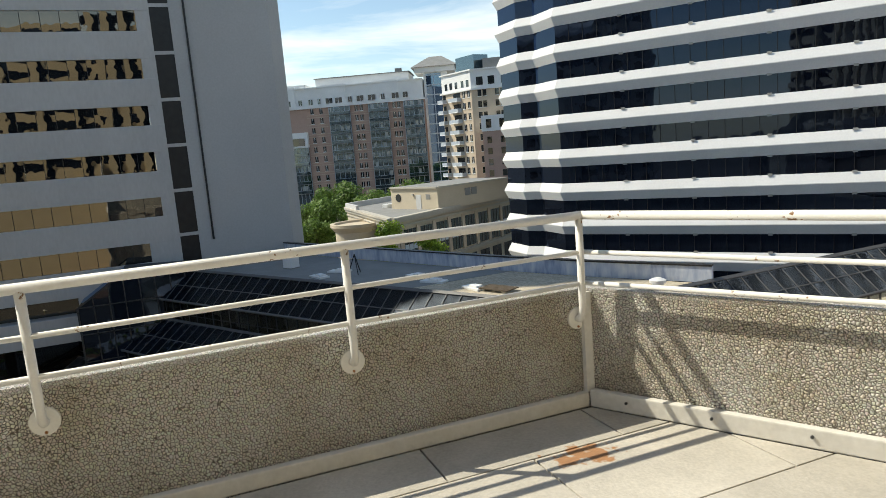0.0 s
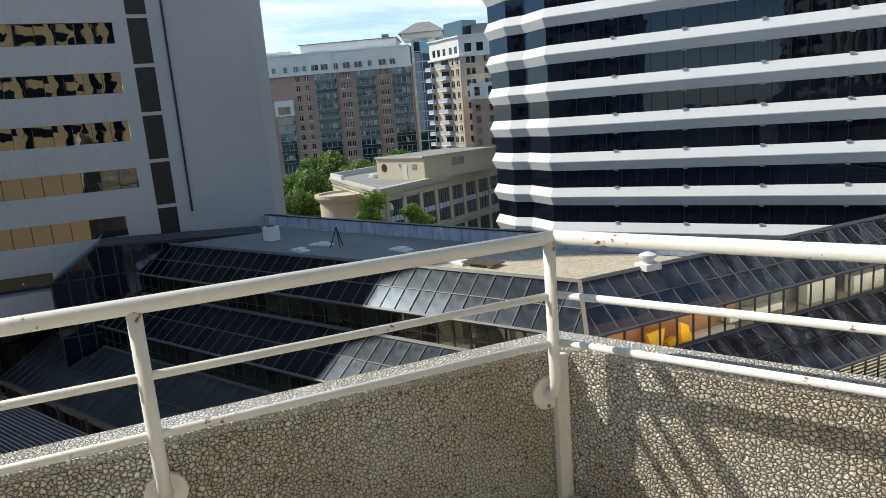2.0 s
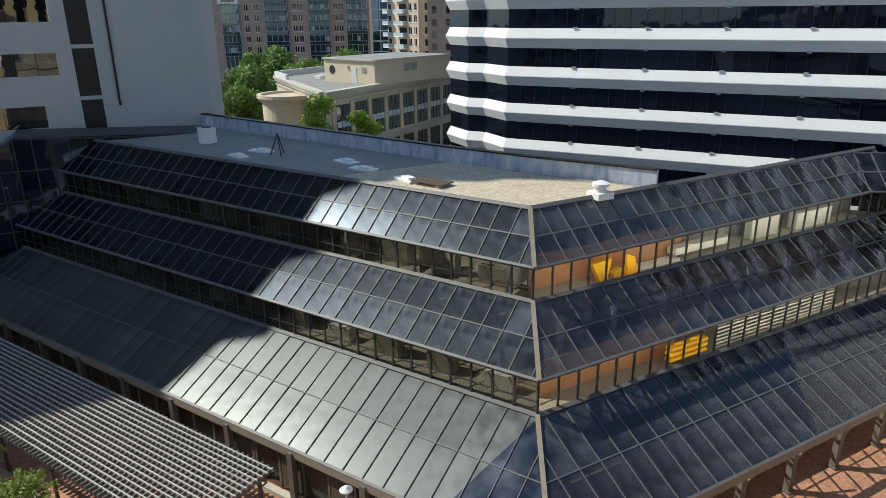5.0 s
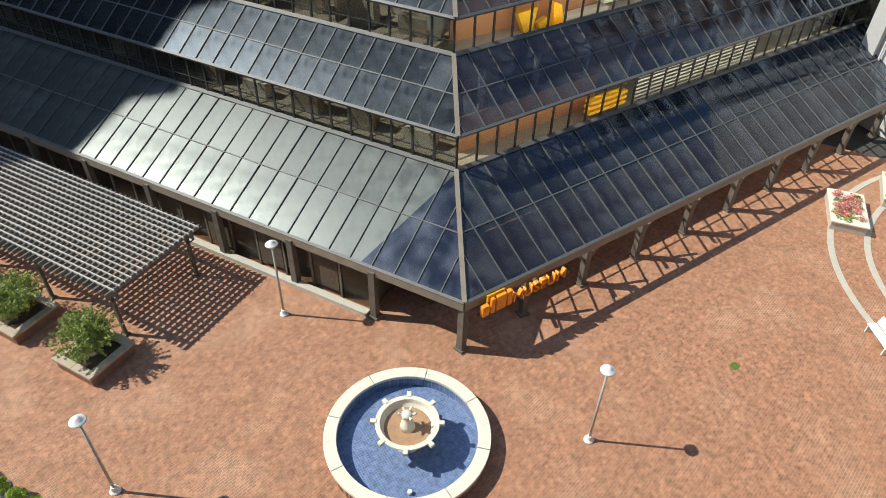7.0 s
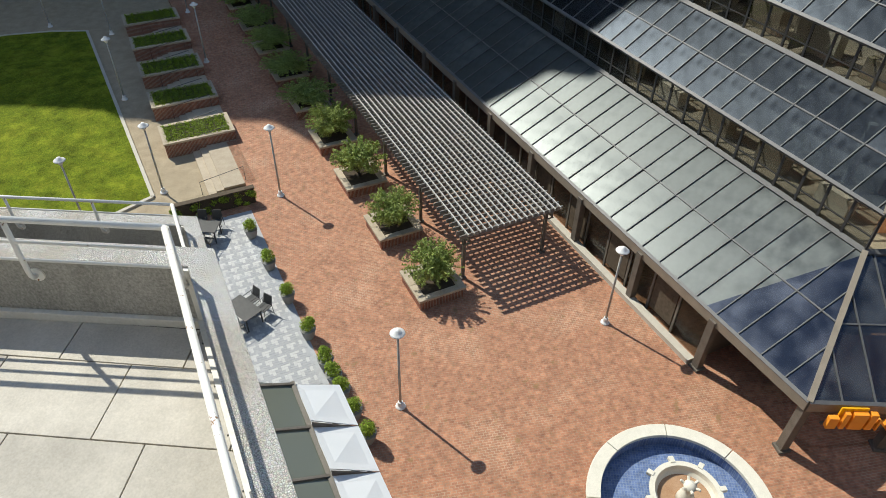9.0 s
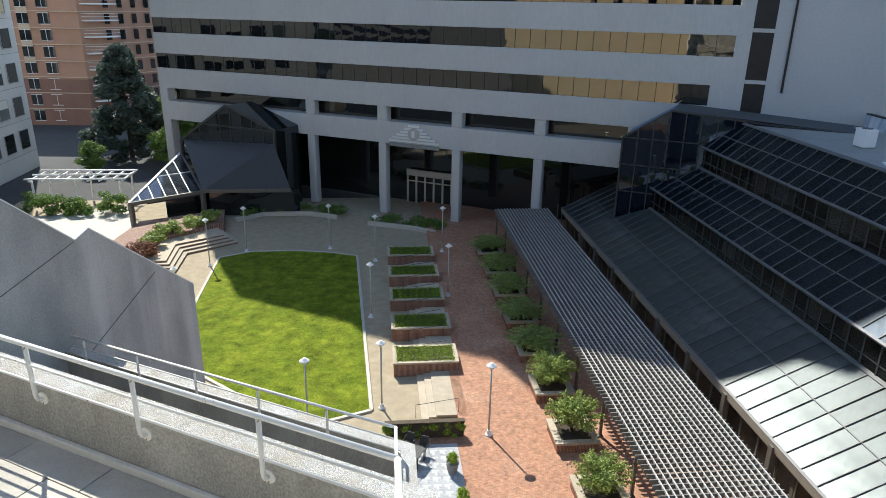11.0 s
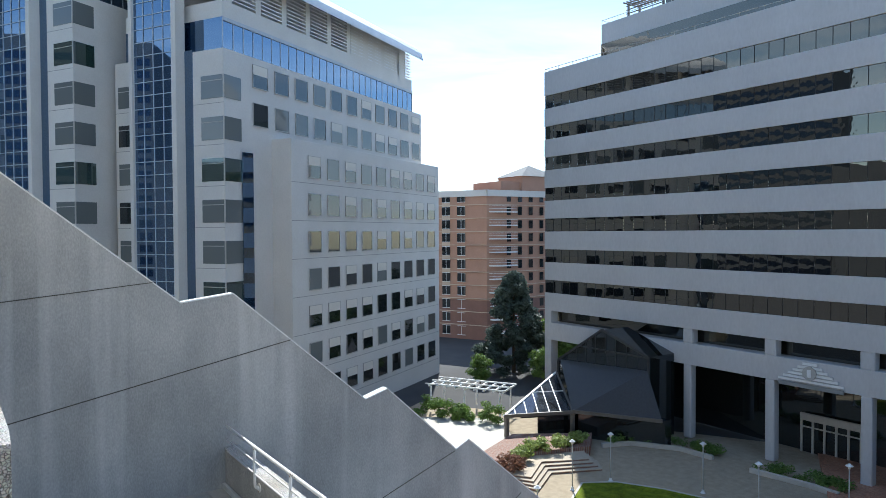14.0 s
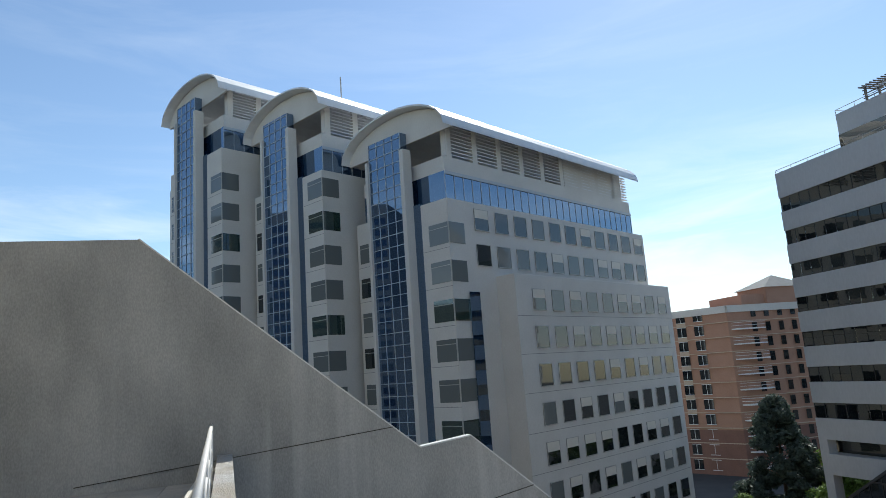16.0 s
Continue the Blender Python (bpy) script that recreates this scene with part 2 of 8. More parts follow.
def leaf_mat(name, dark, light):
    m = mat(name, (dark, light), scale=1.2, rough=0.55, bump=0.0, fine=9.0, spec=0.3)
    n, l = m.node_tree.nodes, m.node_tree.links
    b = n["Principled BSDF"]
    src = b.inputs["Base Color"].links[0].from_socket
    gi, hs, mr = n.new("ShaderNodeNewGeometry"), n.new("ShaderNodeHueSaturation"), n.new("ShaderNodeMapRange")
    mr.inputs["To Min"].default_value, mr.inputs["To Max"].default_value = 0.6, 1.5
    l.new(gi.outputs["Random Per Island"], mr.inputs["Value"]), l.new(mr.outputs["Result"], hs.inputs["Value"])
    l.new(src, hs.inputs["Color"]), l.new(hs.outputs["Color"], b.inputs["Base Color"])
    tl, mx = n.new("ShaderNodeBsdfTranslucent"), n.new("ShaderNodeMixShader")
    l.new(hs.outputs["Color"], tl.inputs["Color"])
    mx.inputs["Fac"].default_value = 0.35
    l.new(b.outputs[0], mx.inputs[1]), l.new(tl.outputs[0], mx.inputs[2])
    l.new(mx.outputs[0], n["Material Output"].inputs["Surface"])
    return m


def rusty(name, paint, rust):
    """Old gloss paint that has blistered into rust in small spots."""
    m = mat(name, paint, scale=8, rough=0.42, bump=0.08, fine=90, spec=0.5)
    n, l = m.node_tree.nodes, m.node_tree.links
    b = n["Principled BSDF"]
    src = b.inputs["Base Color"].links[0].from_socket
    tc, a, c, mx = n.new("ShaderNodeTexCoord"), n.new("ShaderNodeTexNoise"), n.new("ShaderNodeTexNoise"), n.new("ShaderNodeMath")
    a.inputs["Scale"].default_value, a.inputs["Detail"].default_value = 5.5, 2
    c.inputs["Scale"].default_value, c.inputs["Detail"].default_value = 42, 4
    l.new(tc.outputs["Object"], a.inputs["Vector"]), l.new(tc.outputs["Object"], c.inputs["Vector"])
    mx.operation = "MULTIPLY"
    l.new(a.outputs["Fac"], mx.inputs[0]), l.new(c.outputs["Fac"], mx.inputs[1])
    r, k = n.new("ShaderNodeValToRGB"), n.new("ShaderNodeMixRGB")
    r.color_ramp.elements[0].position, r.color_ramp.elements[1].position = 0.385, 0.43
    l.new(mx.outputs[0], r.inputs["Fac"]), l.new(r.outputs["Color"], k.inputs["Fac"])
    l.new(src, k.inputs["Color1"])
    k.inputs["Color2"].default_value = (*rust, 1)
    l.new(k.outputs["Color"], b.inputs["Base Color"])
    return m


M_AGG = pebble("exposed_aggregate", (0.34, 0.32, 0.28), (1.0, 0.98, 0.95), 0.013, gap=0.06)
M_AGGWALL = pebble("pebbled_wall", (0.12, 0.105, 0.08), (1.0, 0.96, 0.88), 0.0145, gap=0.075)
M_PAVER = mat("concrete_paver", ((0.44, 0.41, 0.355), (0.6, 0.56, 0.49)), scale=2.5, rough=0.85, bump=0.25, fine=60, vary=0.12)
M_FLASH = mat("painted_flashing", ((0.6, 0.58, 0.53), (0.76, 0.74, 0.69)), scale=5, rough=0.6, fine=30, bump=0.1)
M_SLAB = mat("dark_joint", ((0.07, 0.065, 0.055), (0.12, 0.11, 0.09)), rough=0.95)
M_RAIL = rusty("white_rail_paint", ((0.74, 0.72, 0.67), (0.83, 0.81, 0.76)), (0.22, 0.11, 0.04))
M_RUST = mat("rust", ((0.2, 0.08, 0.03), (0.42, 0.2, 0.08)), scale=25, rough=0.9, fine=120)
M_CONC = mat("fair_faced_concrete", ((0.25, 0.25, 0.24), (0.385, 0.38, 0.36), (0.56, 0.55, 0.515)), scale=0.9, rough=0.85, bump=0.3, fine=45, stretch=(1.2, 1.2, 0.55), blotch=0.66)
M_SMOOTH = mat("grey_parapet_concrete", ((0.25, 0.243, 0.22), (0.36, 0.35, 0.325), (0.47, 0.455, 0.42)), scale=1.8, rough=0.9, bump=0.6, fine=60, stretch=(1, 1, 0.5), blotch=0.6)
M_WHITEWALL = mat("white_render", ((0.5, 0.5, 0.49), (0.6, 0.6, 0.59)), scale=0.4, rough=0.8, bump=0.05, fine=8)
M_PRECAST = mat("grey_precast", ((0.47, 0.46, 0.45), (0.56, 0.55, 0.54)), scale=0.25, rough=0.8, bump=0.05, fine=5, stretch=(1, 1, 0.4))
M_PRECAST_BLANK = mat("smooth_grey_panel", ((0.42, 0.42, 0.42), (0.5, 0.5, 0.5)), scale=0.15, rough=0.8, bump=0.05, fine=6)
M_BLACK = mat("black_metal", ((0.012, 0.012, 0.013), (0.03, 0.03, 0.03)), scale=2, rough=0.4, bump=0.02)
M_STRIPE = mat("white_striped_panel", ((0.68, 0.68, 0.68), (0.77, 0.77, 0.77)), scale=0.3, rough=0.6, bump=0.03, fine=6)
M_PLAZA = brick_mat("plaza_brick", (0.42, 0.198, 0.11), (0.315, 0.135, 0.077), (0.34, 0.215, 0.14), 0.21, 0.105, 0.011, turn=75, patch=0.6, pale=(0.62, 0.46, 0.32))
M_ASPH = mat("asphalt", ((0.04, 0.04, 0.042), (0.075, 0.073, 0.07)), scale=0.3, rough=0.9, fine=20)
M_GRAVEL = mat("gravel_path", ((0.26, 0.21, 0.14), (0.44, 0.36, 0.25)), scale=1.5, rough=0.95, bump=0.4, fine=25, bump_dist=0.03)
M_GRASS = mat("lawn_grass", ((0.088, 0.125, 0.01), (0.148, 0.19, 0.014), (0.212, 0.24, 0.021)), scale=0.8, rough=0.9, bump=1.0, fine=14, bump_dist=0.1, blotch=0.5, spec=0.1)
M_KERB = mat("pale_limestone", ((0.42, 0.39, 0.33), (0.54, 0.5, 0.43)), scale=2.5, rough=0.75, bump=0.12, fine=25)
M_COPING = mat("tan_coping_stone", ((0.36, 0.295, 0.215), (0.5, 0.425, 0.325)), scale=2.5, rough=0.8, bump=0.15, fine=25, vary=0.12)
M_BEDWALL = brick_mat("bed_brick", (0.25, 0.1, 0.06), (0.19, 0.07, 0.045), (0.3, 0.25, 0.2), 0.22, 0.075, 0.012)
M_PGREY = mat("grey_paver", ((0.32, 0.33, 0.34), (0.43, 0.43, 0.44)), scale=6, rough=0.85, vary=0.12, fine=40)
M_PWHITE = mat("pale_paver", ((0.46, 0.46, 0.45), (0.56, 0.56, 0.55)), scale=6, rough=0.85, vary=0.08, fine=40)
M_FRAME = mat("weathered_bronze_frame", ((0.1, 0.088, 0.072), (0.17, 0.15, 0.125)), scale=3, rough=0.55, bump=0.1, fine=20)
M_MULL = mat("grey_mullion", ((0.0868, 0.0868, 0.0868), (0.136, 0.136, 0.136)), scale=3, rough=0.5, metal=0.0, bump=0.05)
M_FASCIA = mat("tan_fascia", ((0.21, 0.175, 0.135), (0.3, 0.255, 0.2)), scale=2, rough=0.7)
M_GLASS = glass("atrium_glass", (0.2, 0.23, 0.25), rough=0.3, dust=0.03, dust_colour=(0.4, 0.45, 0.52), base=0.038, gloss=(0.5, 0.58, 0.7), wobble=0.012)
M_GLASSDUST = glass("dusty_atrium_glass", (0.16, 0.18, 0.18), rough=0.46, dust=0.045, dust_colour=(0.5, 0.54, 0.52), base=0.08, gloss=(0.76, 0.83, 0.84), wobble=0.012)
M_GLASSC = glass("clear_atrium_glass", (0.36, 0.4, 0.45), rough=0.05, dust=0.05, dust_colour=(0.4, 0.43, 0.46), base=0.09, gloss=(0.5, 0.56, 0.68))
M_GLASSB = glass("bluish_atrium_glass", (0.2, 0.23, 0.3), rough=0.2, dust=0.06, dust_colour=(0.42, 0.46, 0.56), base=0.08, gloss=(0.6, 0.7, 0.9))
# the window glass again, with the plaza side's shade put into its tint
M_GLASSP = glass("shade_tinted_window_glass", (0.55, 0.56, 0.54), rough=0.02, dust=0.01, base=0.05, gloss=(0.6, 0.6, 0.6))
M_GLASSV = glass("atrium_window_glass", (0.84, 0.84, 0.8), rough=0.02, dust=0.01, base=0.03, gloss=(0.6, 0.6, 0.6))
M_BRONZE = glass("bronze_mirror_glass", (0.03, 0.028, 0.025), rough=0.01, base=0.2, wobble=0.009, gloss=(0.88, 0.8, 0.66), body=0.9)
M_NAVY = glass("navy_strip_glass", (0.02, 0.025, 0.03), rough=0.02, base=0.05, wobble=0.01, body=0.95, body_colour=(0.006, 0.008, 0.014), gloss=(0.5, 0.68, 1.0))
M_BLUEGL = glass("blue_curtain_glass", (0.02, 0.05, 0.1), rough=0.02, base=0.3, body=0.9, body_colour=(0.01, 0.03, 0.07), gloss=(0.6, 0.78, 1.0))
M_WIN = glass("dark_window_glass", (0.05, 0.05, 0.05), rough=0.03, base=0.09, body=0.9, body_colour=(0.015, 0.018, 0.018))
M_GRAVELROOF = mat("roof_gravel", ((0.4, 0.34, 0.25), (0.56, 0.49, 0.37)), scale=1.0, rough=0.95, bump=0.5, fine=12, bump_dist=0.04)
M_ROOFGREY = mat("grey_roofing", ((0.2, 0.2, 0.19), (0.3, 0.3, 0.29)), scale=0.6, rough=0.9)
M_ROOFWALL = mat("stained_white_upstand", ((0.15, 0.2, 0.36), (0.45, 0.5, 0.6), (0.72, 0.73, 0.73)), scale=0.9, rough=0.8, fine=3, stretch=(1, 1, 0.3))
M_ORANGE = mat("terracotta_wall", ((0.5, 0.22, 0.1), (0.6, 0.29, 0.14)), scale=1, rough=0.8)
M_YELLOW = mat("yellow_paint", ((0.75, 0.45, 0.01), (0.85, 0.52, 0.02)), scale=2, rough=0.5)
M_SIGN = mat("orange_sign_paint", ((0.8, 0.26, 0.02), (0.88, 0.34, 0.03)), scale=3, rough=0.45)
M_INT = mat("interior_plaster", ((0.66, 0.62, 0.54), (0.76, 0.72, 0.64)), scale=1, rough=0.8)
M_CARPET = mat("interior_floor", ((0.3, 0.26, 0.2), (0.4, 0.35, 0.28)), scale=2, rough=0.8)
M_TILE = brick_mat("blue_pool_tile", (0.1, 0.155, 0.31), (0.15, 0.21, 0.38), (0.22, 0.27, 0.37), 0.1, 0.1, 0.008, rough=0.35, offset=0.0)
M_FOUNT = mat("fountain_stone", ((0.6, 0.57, 0.48), (0.74, 0.7, 0.6)), scale=3, rough=0.7, bump=0.15, fine=30)
M_BASIN = mat("stained_basin", ((0.3, 0.16, 0.08), (0.46, 0.3, 0.18)), scale=3, rough=0.6)
M_LAMP = mat("white_lamp_metal", ((0.7, 0.7, 0.68), (0.8, 0.8, 0.78)), scale=4, rough=0.4, bump=0.03)
M_POLE = mat("grey_lamp_pole", ((0.36, 0.35, 0.32), (0.48, 0.46, 0.42)), scale=4, rough=0.45, bump=0.03)
M_WOODGREY = mat("grey_slat_paint", ((0.36, 0.35, 0.33), (0.5, 0.49, 0.455)), scale=3, rough=0.65, fine=30, vary=0.08)
M_JOIST = mat("brown_grey_joist", ((0.13, 0.122, 0.11), (0.2, 0.188, 0.168)), scale=3, rough=0.7, fine=30, vary=0.1)
M_DKMET = mat("dark_furniture_metal", ((0.03, 0.03, 0.03), (0.06, 0.06, 0.06)), scale=5, rough=0.5)
M_SOIL = mat("planter_soil", ((0.04, 0.03, 0.02), (0.08, 0.06, 0.04)), scale=6, rough=0.95, fine=30)
M_LEAF = leaf_mat("shrub_leaf", (0.18, 0.24, 0.055), (0.38, 0.45, 0.14))
M_LEAF2 = leaf_mat("tree_leaf", (0.08, 0.145, 0.03), (0.18, 0.27, 0.06))
M_LEAFB = leaf_mat("bright_tree_leaf", (0.19, 0.28, 0.025), (0.38, 0.48, 0.07))
M_CONIFER = leaf_mat("conifer_needle", (0.045, 0.065, 0.05), (0.1, 0.13, 0.1))
M_FLOWER = leaf_mat("pink_flower", (0.5, 0.06, 0.04), (0.85, 0.55, 0.5))
M_MAROON = leaf_mat("maroon_leaf", (0.13, 0.05, 0.03), (0.3, 0.17, 0.11))
M_BARK = mat("bark", ((0.06, 0.045, 0.03), (0.13, 0.1, 0.07)), scale=6, rough=0.95, bump=0.5, fine=30)
M_APTBRICK = mat("apartment_brick", ((0.4, 0.27, 0.22), (0.5, 0.35, 0.28)), scale=0.4, rough=0.9, fine=6)
M_APTCREAM = mat("cream_brick", ((0.5, 0.4, 0.3), (0.6, 0.5, 0.38)), scale=0.4, rough=0.9, fine=6)
M_APTWHITE = mat("white_trim", ((0.74, 0.74, 0.73), (0.84, 0.84, 0.82)), scale=0.4, rough=0.8, fine=6)
M_REDBRICK = mat("orange_red_brick", ((0.38, 0.215, 0.15), (0.46, 0.28, 0.2)), scale=0.5, rough=0.9, fine=6)
M_BEIGE = mat("beige_stone", ((0.5, 0.43, 0.32), (0.6, 0.52, 0.4)), scale=0.5, rough=0.85, fine=8)
M_BLSTONE = mat("pale_grey_stone", ((0.58, 0.56, 0.52), (0.68, 0.66, 0.62)), scale=0.3, rough=0.8, fine=6)
M_METALROOF = mat("pale_standing_seam", ((0.66, 0.68, 0.7), (0.76, 0.77, 0.78)), scale=1.0, rough=0.45, metal=0.0, bump=0.05)
M_BAYGL = glass("bay_glass", (0.03, 0.05, 0.06), rough=0.05, base=0.16, body=0.9, body_colour=(0.03, 0.05, 0.06), gloss=(0.6, 0.8, 0.95))
M_BAYBAR = mat("pale_blue_metal", ((0.42, 0.47, 0.52), (0.5, 0.55, 0.6)), scale=0.5, rough=0.5)
M_APTCURT = mat("curtain", ((0.3, 0.32, 0.32), (0.55, 0.56, 0.54)), scale=0.5, rough=0.9, fine=6)
M_GREENGL = glass("green_window", (0.02, 0.05, 0.04), rough=0.04, base=0.14, body=0.9, body_colour=(0.03, 0.055, 0.045))
M_OWN = mat("cream_facade", ((0.55, 0.47, 0.33), (0.66, 0.57, 0.42)), scale=0.5, rough=0.85, fine=6)
# near black: shade of unlit depths and undersides put into the colour
M_BLACKHOLE = mat("painted_interior_shade", ((0.02, 0.02, 0.02), (0.035, 0.03, 0.03)), scale=1, rough=0.9, bump=0)
M_WINB = glass("blind_window", (0.05, 0.05, 0.05), rough=0.05, base=0.06, body=0.95, body_colour=(0.15, 0.165, 0.16))
M_SLATE = mat("slate_facade", ((0.06, 0.065, 0.07), (0.09, 0.095, 0.1)), scale=0.3, rough=0.8, fine=4)
M_DARKBRICK = mat("dark_red_brick", ((0.2, 0.11, 0.085), (0.27, 0.15, 0.115)), scale=0.5, rough=0.9, fine=6)


def stain(material, centre, radii, colour):
    """A stain with an uneven outline at one place."""
    n, l = material.node_tree.nodes, material.node_tree.links
    b = n["Principled BSDF"]
    src = b.inputs["Base Color"].links[0].from_socket
    tc, mp, no = n.new("ShaderNodeTexCoord"), n.new("ShaderNodeMapping"), n.new("ShaderNodeTexNoise")
    mp.vector_type = "TEXTURE"
    mp.inputs["Location"].default_value, mp.inputs["Scale"].default_value = centre, radii
    mp.inputs["Rotation"].default_value = (0, 0, radians(70))
    ln, ad, rp, mx = n.new("ShaderNodeVectorMath"), n.new("ShaderNodeMath"), n.new("ShaderNodeValToRGB"), n.new("ShaderNodeMixRGB")
    ln.operation, ad.operation = "LENGTH", "MULTIPLY_ADD"
    no.inputs["Scale"].default_value, no.inputs["Detail"].default_value = 14, 6
    l.new(tc.outputs["Object"], mp.inputs["Vector"]), l.new(mp.outputs["Vector"], ln.inputs[0])
    l.new(tc.outputs["Object"], no.inputs["Vector"])
    l.new(no.outputs["Fac"], ad.inputs[0]), l.new(ln.outputs["Value"], ad.inputs[2])
    ad.inputs[1].default_value = 1.3
    e = rp.color_ramp.elements
    e[0].position, e[1].position, e[0].color, e[1].color = 0.9, 1.55, (0.85, 0.85, 0.85, 1), (0, 0, 0, 1)
    l.new(ad.outputs[0], rp.inputs["Fac"]), l.new(rp.outputs["Color"], mx.inputs["Fac"]), l.new(src, mx.inputs["Color1"])
    mx.inputs["Color2"].default_value = (*colour, 1)
    l.new(mx.outputs["Color"], b.inputs["Base Color"])


def mottle(material, scale, low, high):
    """Small patches of darker and lighter tone over a material's own colours."""
    n, l = material.node_tree.nodes, material.node_tree.links
    b = n["Principled BSDF"]
    old = b.inputs["Base Color"].links[0].from_socket
    tc, no, mr, hs = n.new("ShaderNodeTexCoord"), n.new("ShaderNodeTexNoise"), n.new("ShaderNodeMapRange"), n.new("ShaderNodeHueSaturation")
    no.inputs["Scale"].default_value, no.inputs["Detail"].default_value, no.inputs["Roughness"].default_value = scale, 10, 0.75
    mr.inputs["From Min"].default_value, mr.inputs["From Max"].default_value = 0.36, 0.64
    mr.inputs["To Min"].default_value, mr.inputs["To Max"].default_value = low, high
    l.new(tc.outputs["Object"], no.inputs["Vector"]), l.new(no.outputs["Fac"], mr.inputs["Value"])
    l.new(mr.outputs["Result"], hs.inputs["Value"]), l.new(old, hs.inputs["Color"]), l.new(hs.outputs["Color"], b.inputs["Base Color"])


def streaks(material, colour, amount):
    """Lime run-off: narrow upright streaks of uneven strength."""
    n, l = material.node_tree.nodes, material.node_tree.links
    b = n["Principled BSDF"]
    src = b.inputs["Base Color"].links[0].from_socket
    tc, mp, no, sp = n.new("ShaderNodeTexCoord"), n.new("ShaderNodeMapping"), n.new("ShaderNodeTexNoise"), n.new("ShaderNodeTexNoise")
    mp.inputs["Scale"].default_value = (1.6, 1.6, 0.07)
    no.inputs["Scale"].default_value, no.inputs["Detail"].default_value = 1.3, 4
    sp.inputs["Scale"].default_value, sp.inputs["Detail"].default_value = 26, 5
    rp, mu, mx = n.new("ShaderNodeMapRange"), n.new("ShaderNodeMath"), n.new("ShaderNodeMixRGB")
    rp.inputs["From Min"].default_value, rp.inputs["From Max"].default_value = 0.55, 0.72
    rp.inputs["To Max"].default_value = amount
    mu.operation = "MULTIPLY"
    l.new(tc.outputs["Object"], mp.inputs["Vector"]), l.new(mp.outputs["Vector"], no.inputs["Vector"]), l.new(tc.outputs["Object"], sp.inputs["Vector"])
    l.new(no.outputs["Fac"], rp.inputs["Value"]), l.new(rp.outputs["Result"], mu.inputs[0]), l.new(sp.outputs["Fac"], mu.inputs[1])
    l.new(mu.outputs[0], mx.inputs["Fac"]), l.new(src, mx.inputs["Color1"])
    mx.inputs["Color2"].default_value = (*colour, 1)
    l.new(mx.outputs["Color"], b.inputs["Base Color"])


streaks(M_CONC, (0.66, 0.65, 0.62), 1.0)
streaks(M_SMOOTH, (0.56, 0.54, 0.5), 0.8)
stain(M_PAVER, (0.54, -0.4, 0.0), (0.48, 0.29, 0.6), (0.4, 0.17, 0.05))
grass_ramp = next(k for k in M_GRASS.node_tree.nodes if k.type == "VALTORGB").color_ramp
grass_ramp.elements[0].position, grass_ramp.elements[2].position = 0.38, 0.62
M_YELLOW = leaf_mat("translucent_yellow", (0.75, 0.45, 0.01), (0.85, 0.52, 0.02))
mottle(M_GRASS, 1.3, 0.6, 1.35)
mottle(M_PLAZA, 2.2, 0.86, 1.1)
mottle(M_PAVER, 1.4, 0.76, 1.0)
mottle(M_SMOOTH, 40.0, 0.7, 1.28)
mottle(M_GRAVELROOF, 5.0, 0.68, 1.25)
moss_n, moss_l = M_PLAZA.node_tree.nodes, M_PLAZA.node_tree.links
moss_b = moss_n["Principled BSDF"]
moss_old = moss_b.inputs["Base Color"].links[0].from_socket
moss_t, moss_o, moss_r, moss_m = moss_n.new("ShaderNodeTexCoord"), moss_n.new("ShaderNodeTexNoise"), moss_n.new("ShaderNodeMapRange"), moss_n.new("ShaderNodeMixRGB")
moss_o.inputs["Scale"].default_value, moss_o.inputs["Detail"].default_value, moss_o.inputs["Roughness"].default_value = 2.6, 3, 0.5
moss_r.inputs["From Min"].default_value, moss_r.inputs["From Max"].default_value = 0.62, 0.74
moss_r.inputs["To Max"].default_value = 0.6
moss_m.inputs["Color2"].default_value = (0.2, 0.13, 0.05, 1)
moss_l.new(moss_t.outputs["Object"], moss_o.inputs["Vector"]), moss_l.new(moss_o.outputs["Fac"], moss_r.inputs["Value"])
moss_l.new(moss_r.outputs["Result"], moss_m.inputs["Fac"]), moss_l.new(moss_old, moss_m.inputs["Color1"]), moss_l.new(moss_m.outputs["Color"], moss_b.inputs["Base Color"])
M_GRASSBLADE = leaf_mat("grass_blade", (0.12, 0.19, 0.014), (0.28, 0.37, 0.04))
M_CANOPY = glass("milky_canopy_glass", (0.3, 0.3, 0.26), rough=0.2, base=0.06, body=0.8, body_colour=(0.17, 0.18, 0.14))


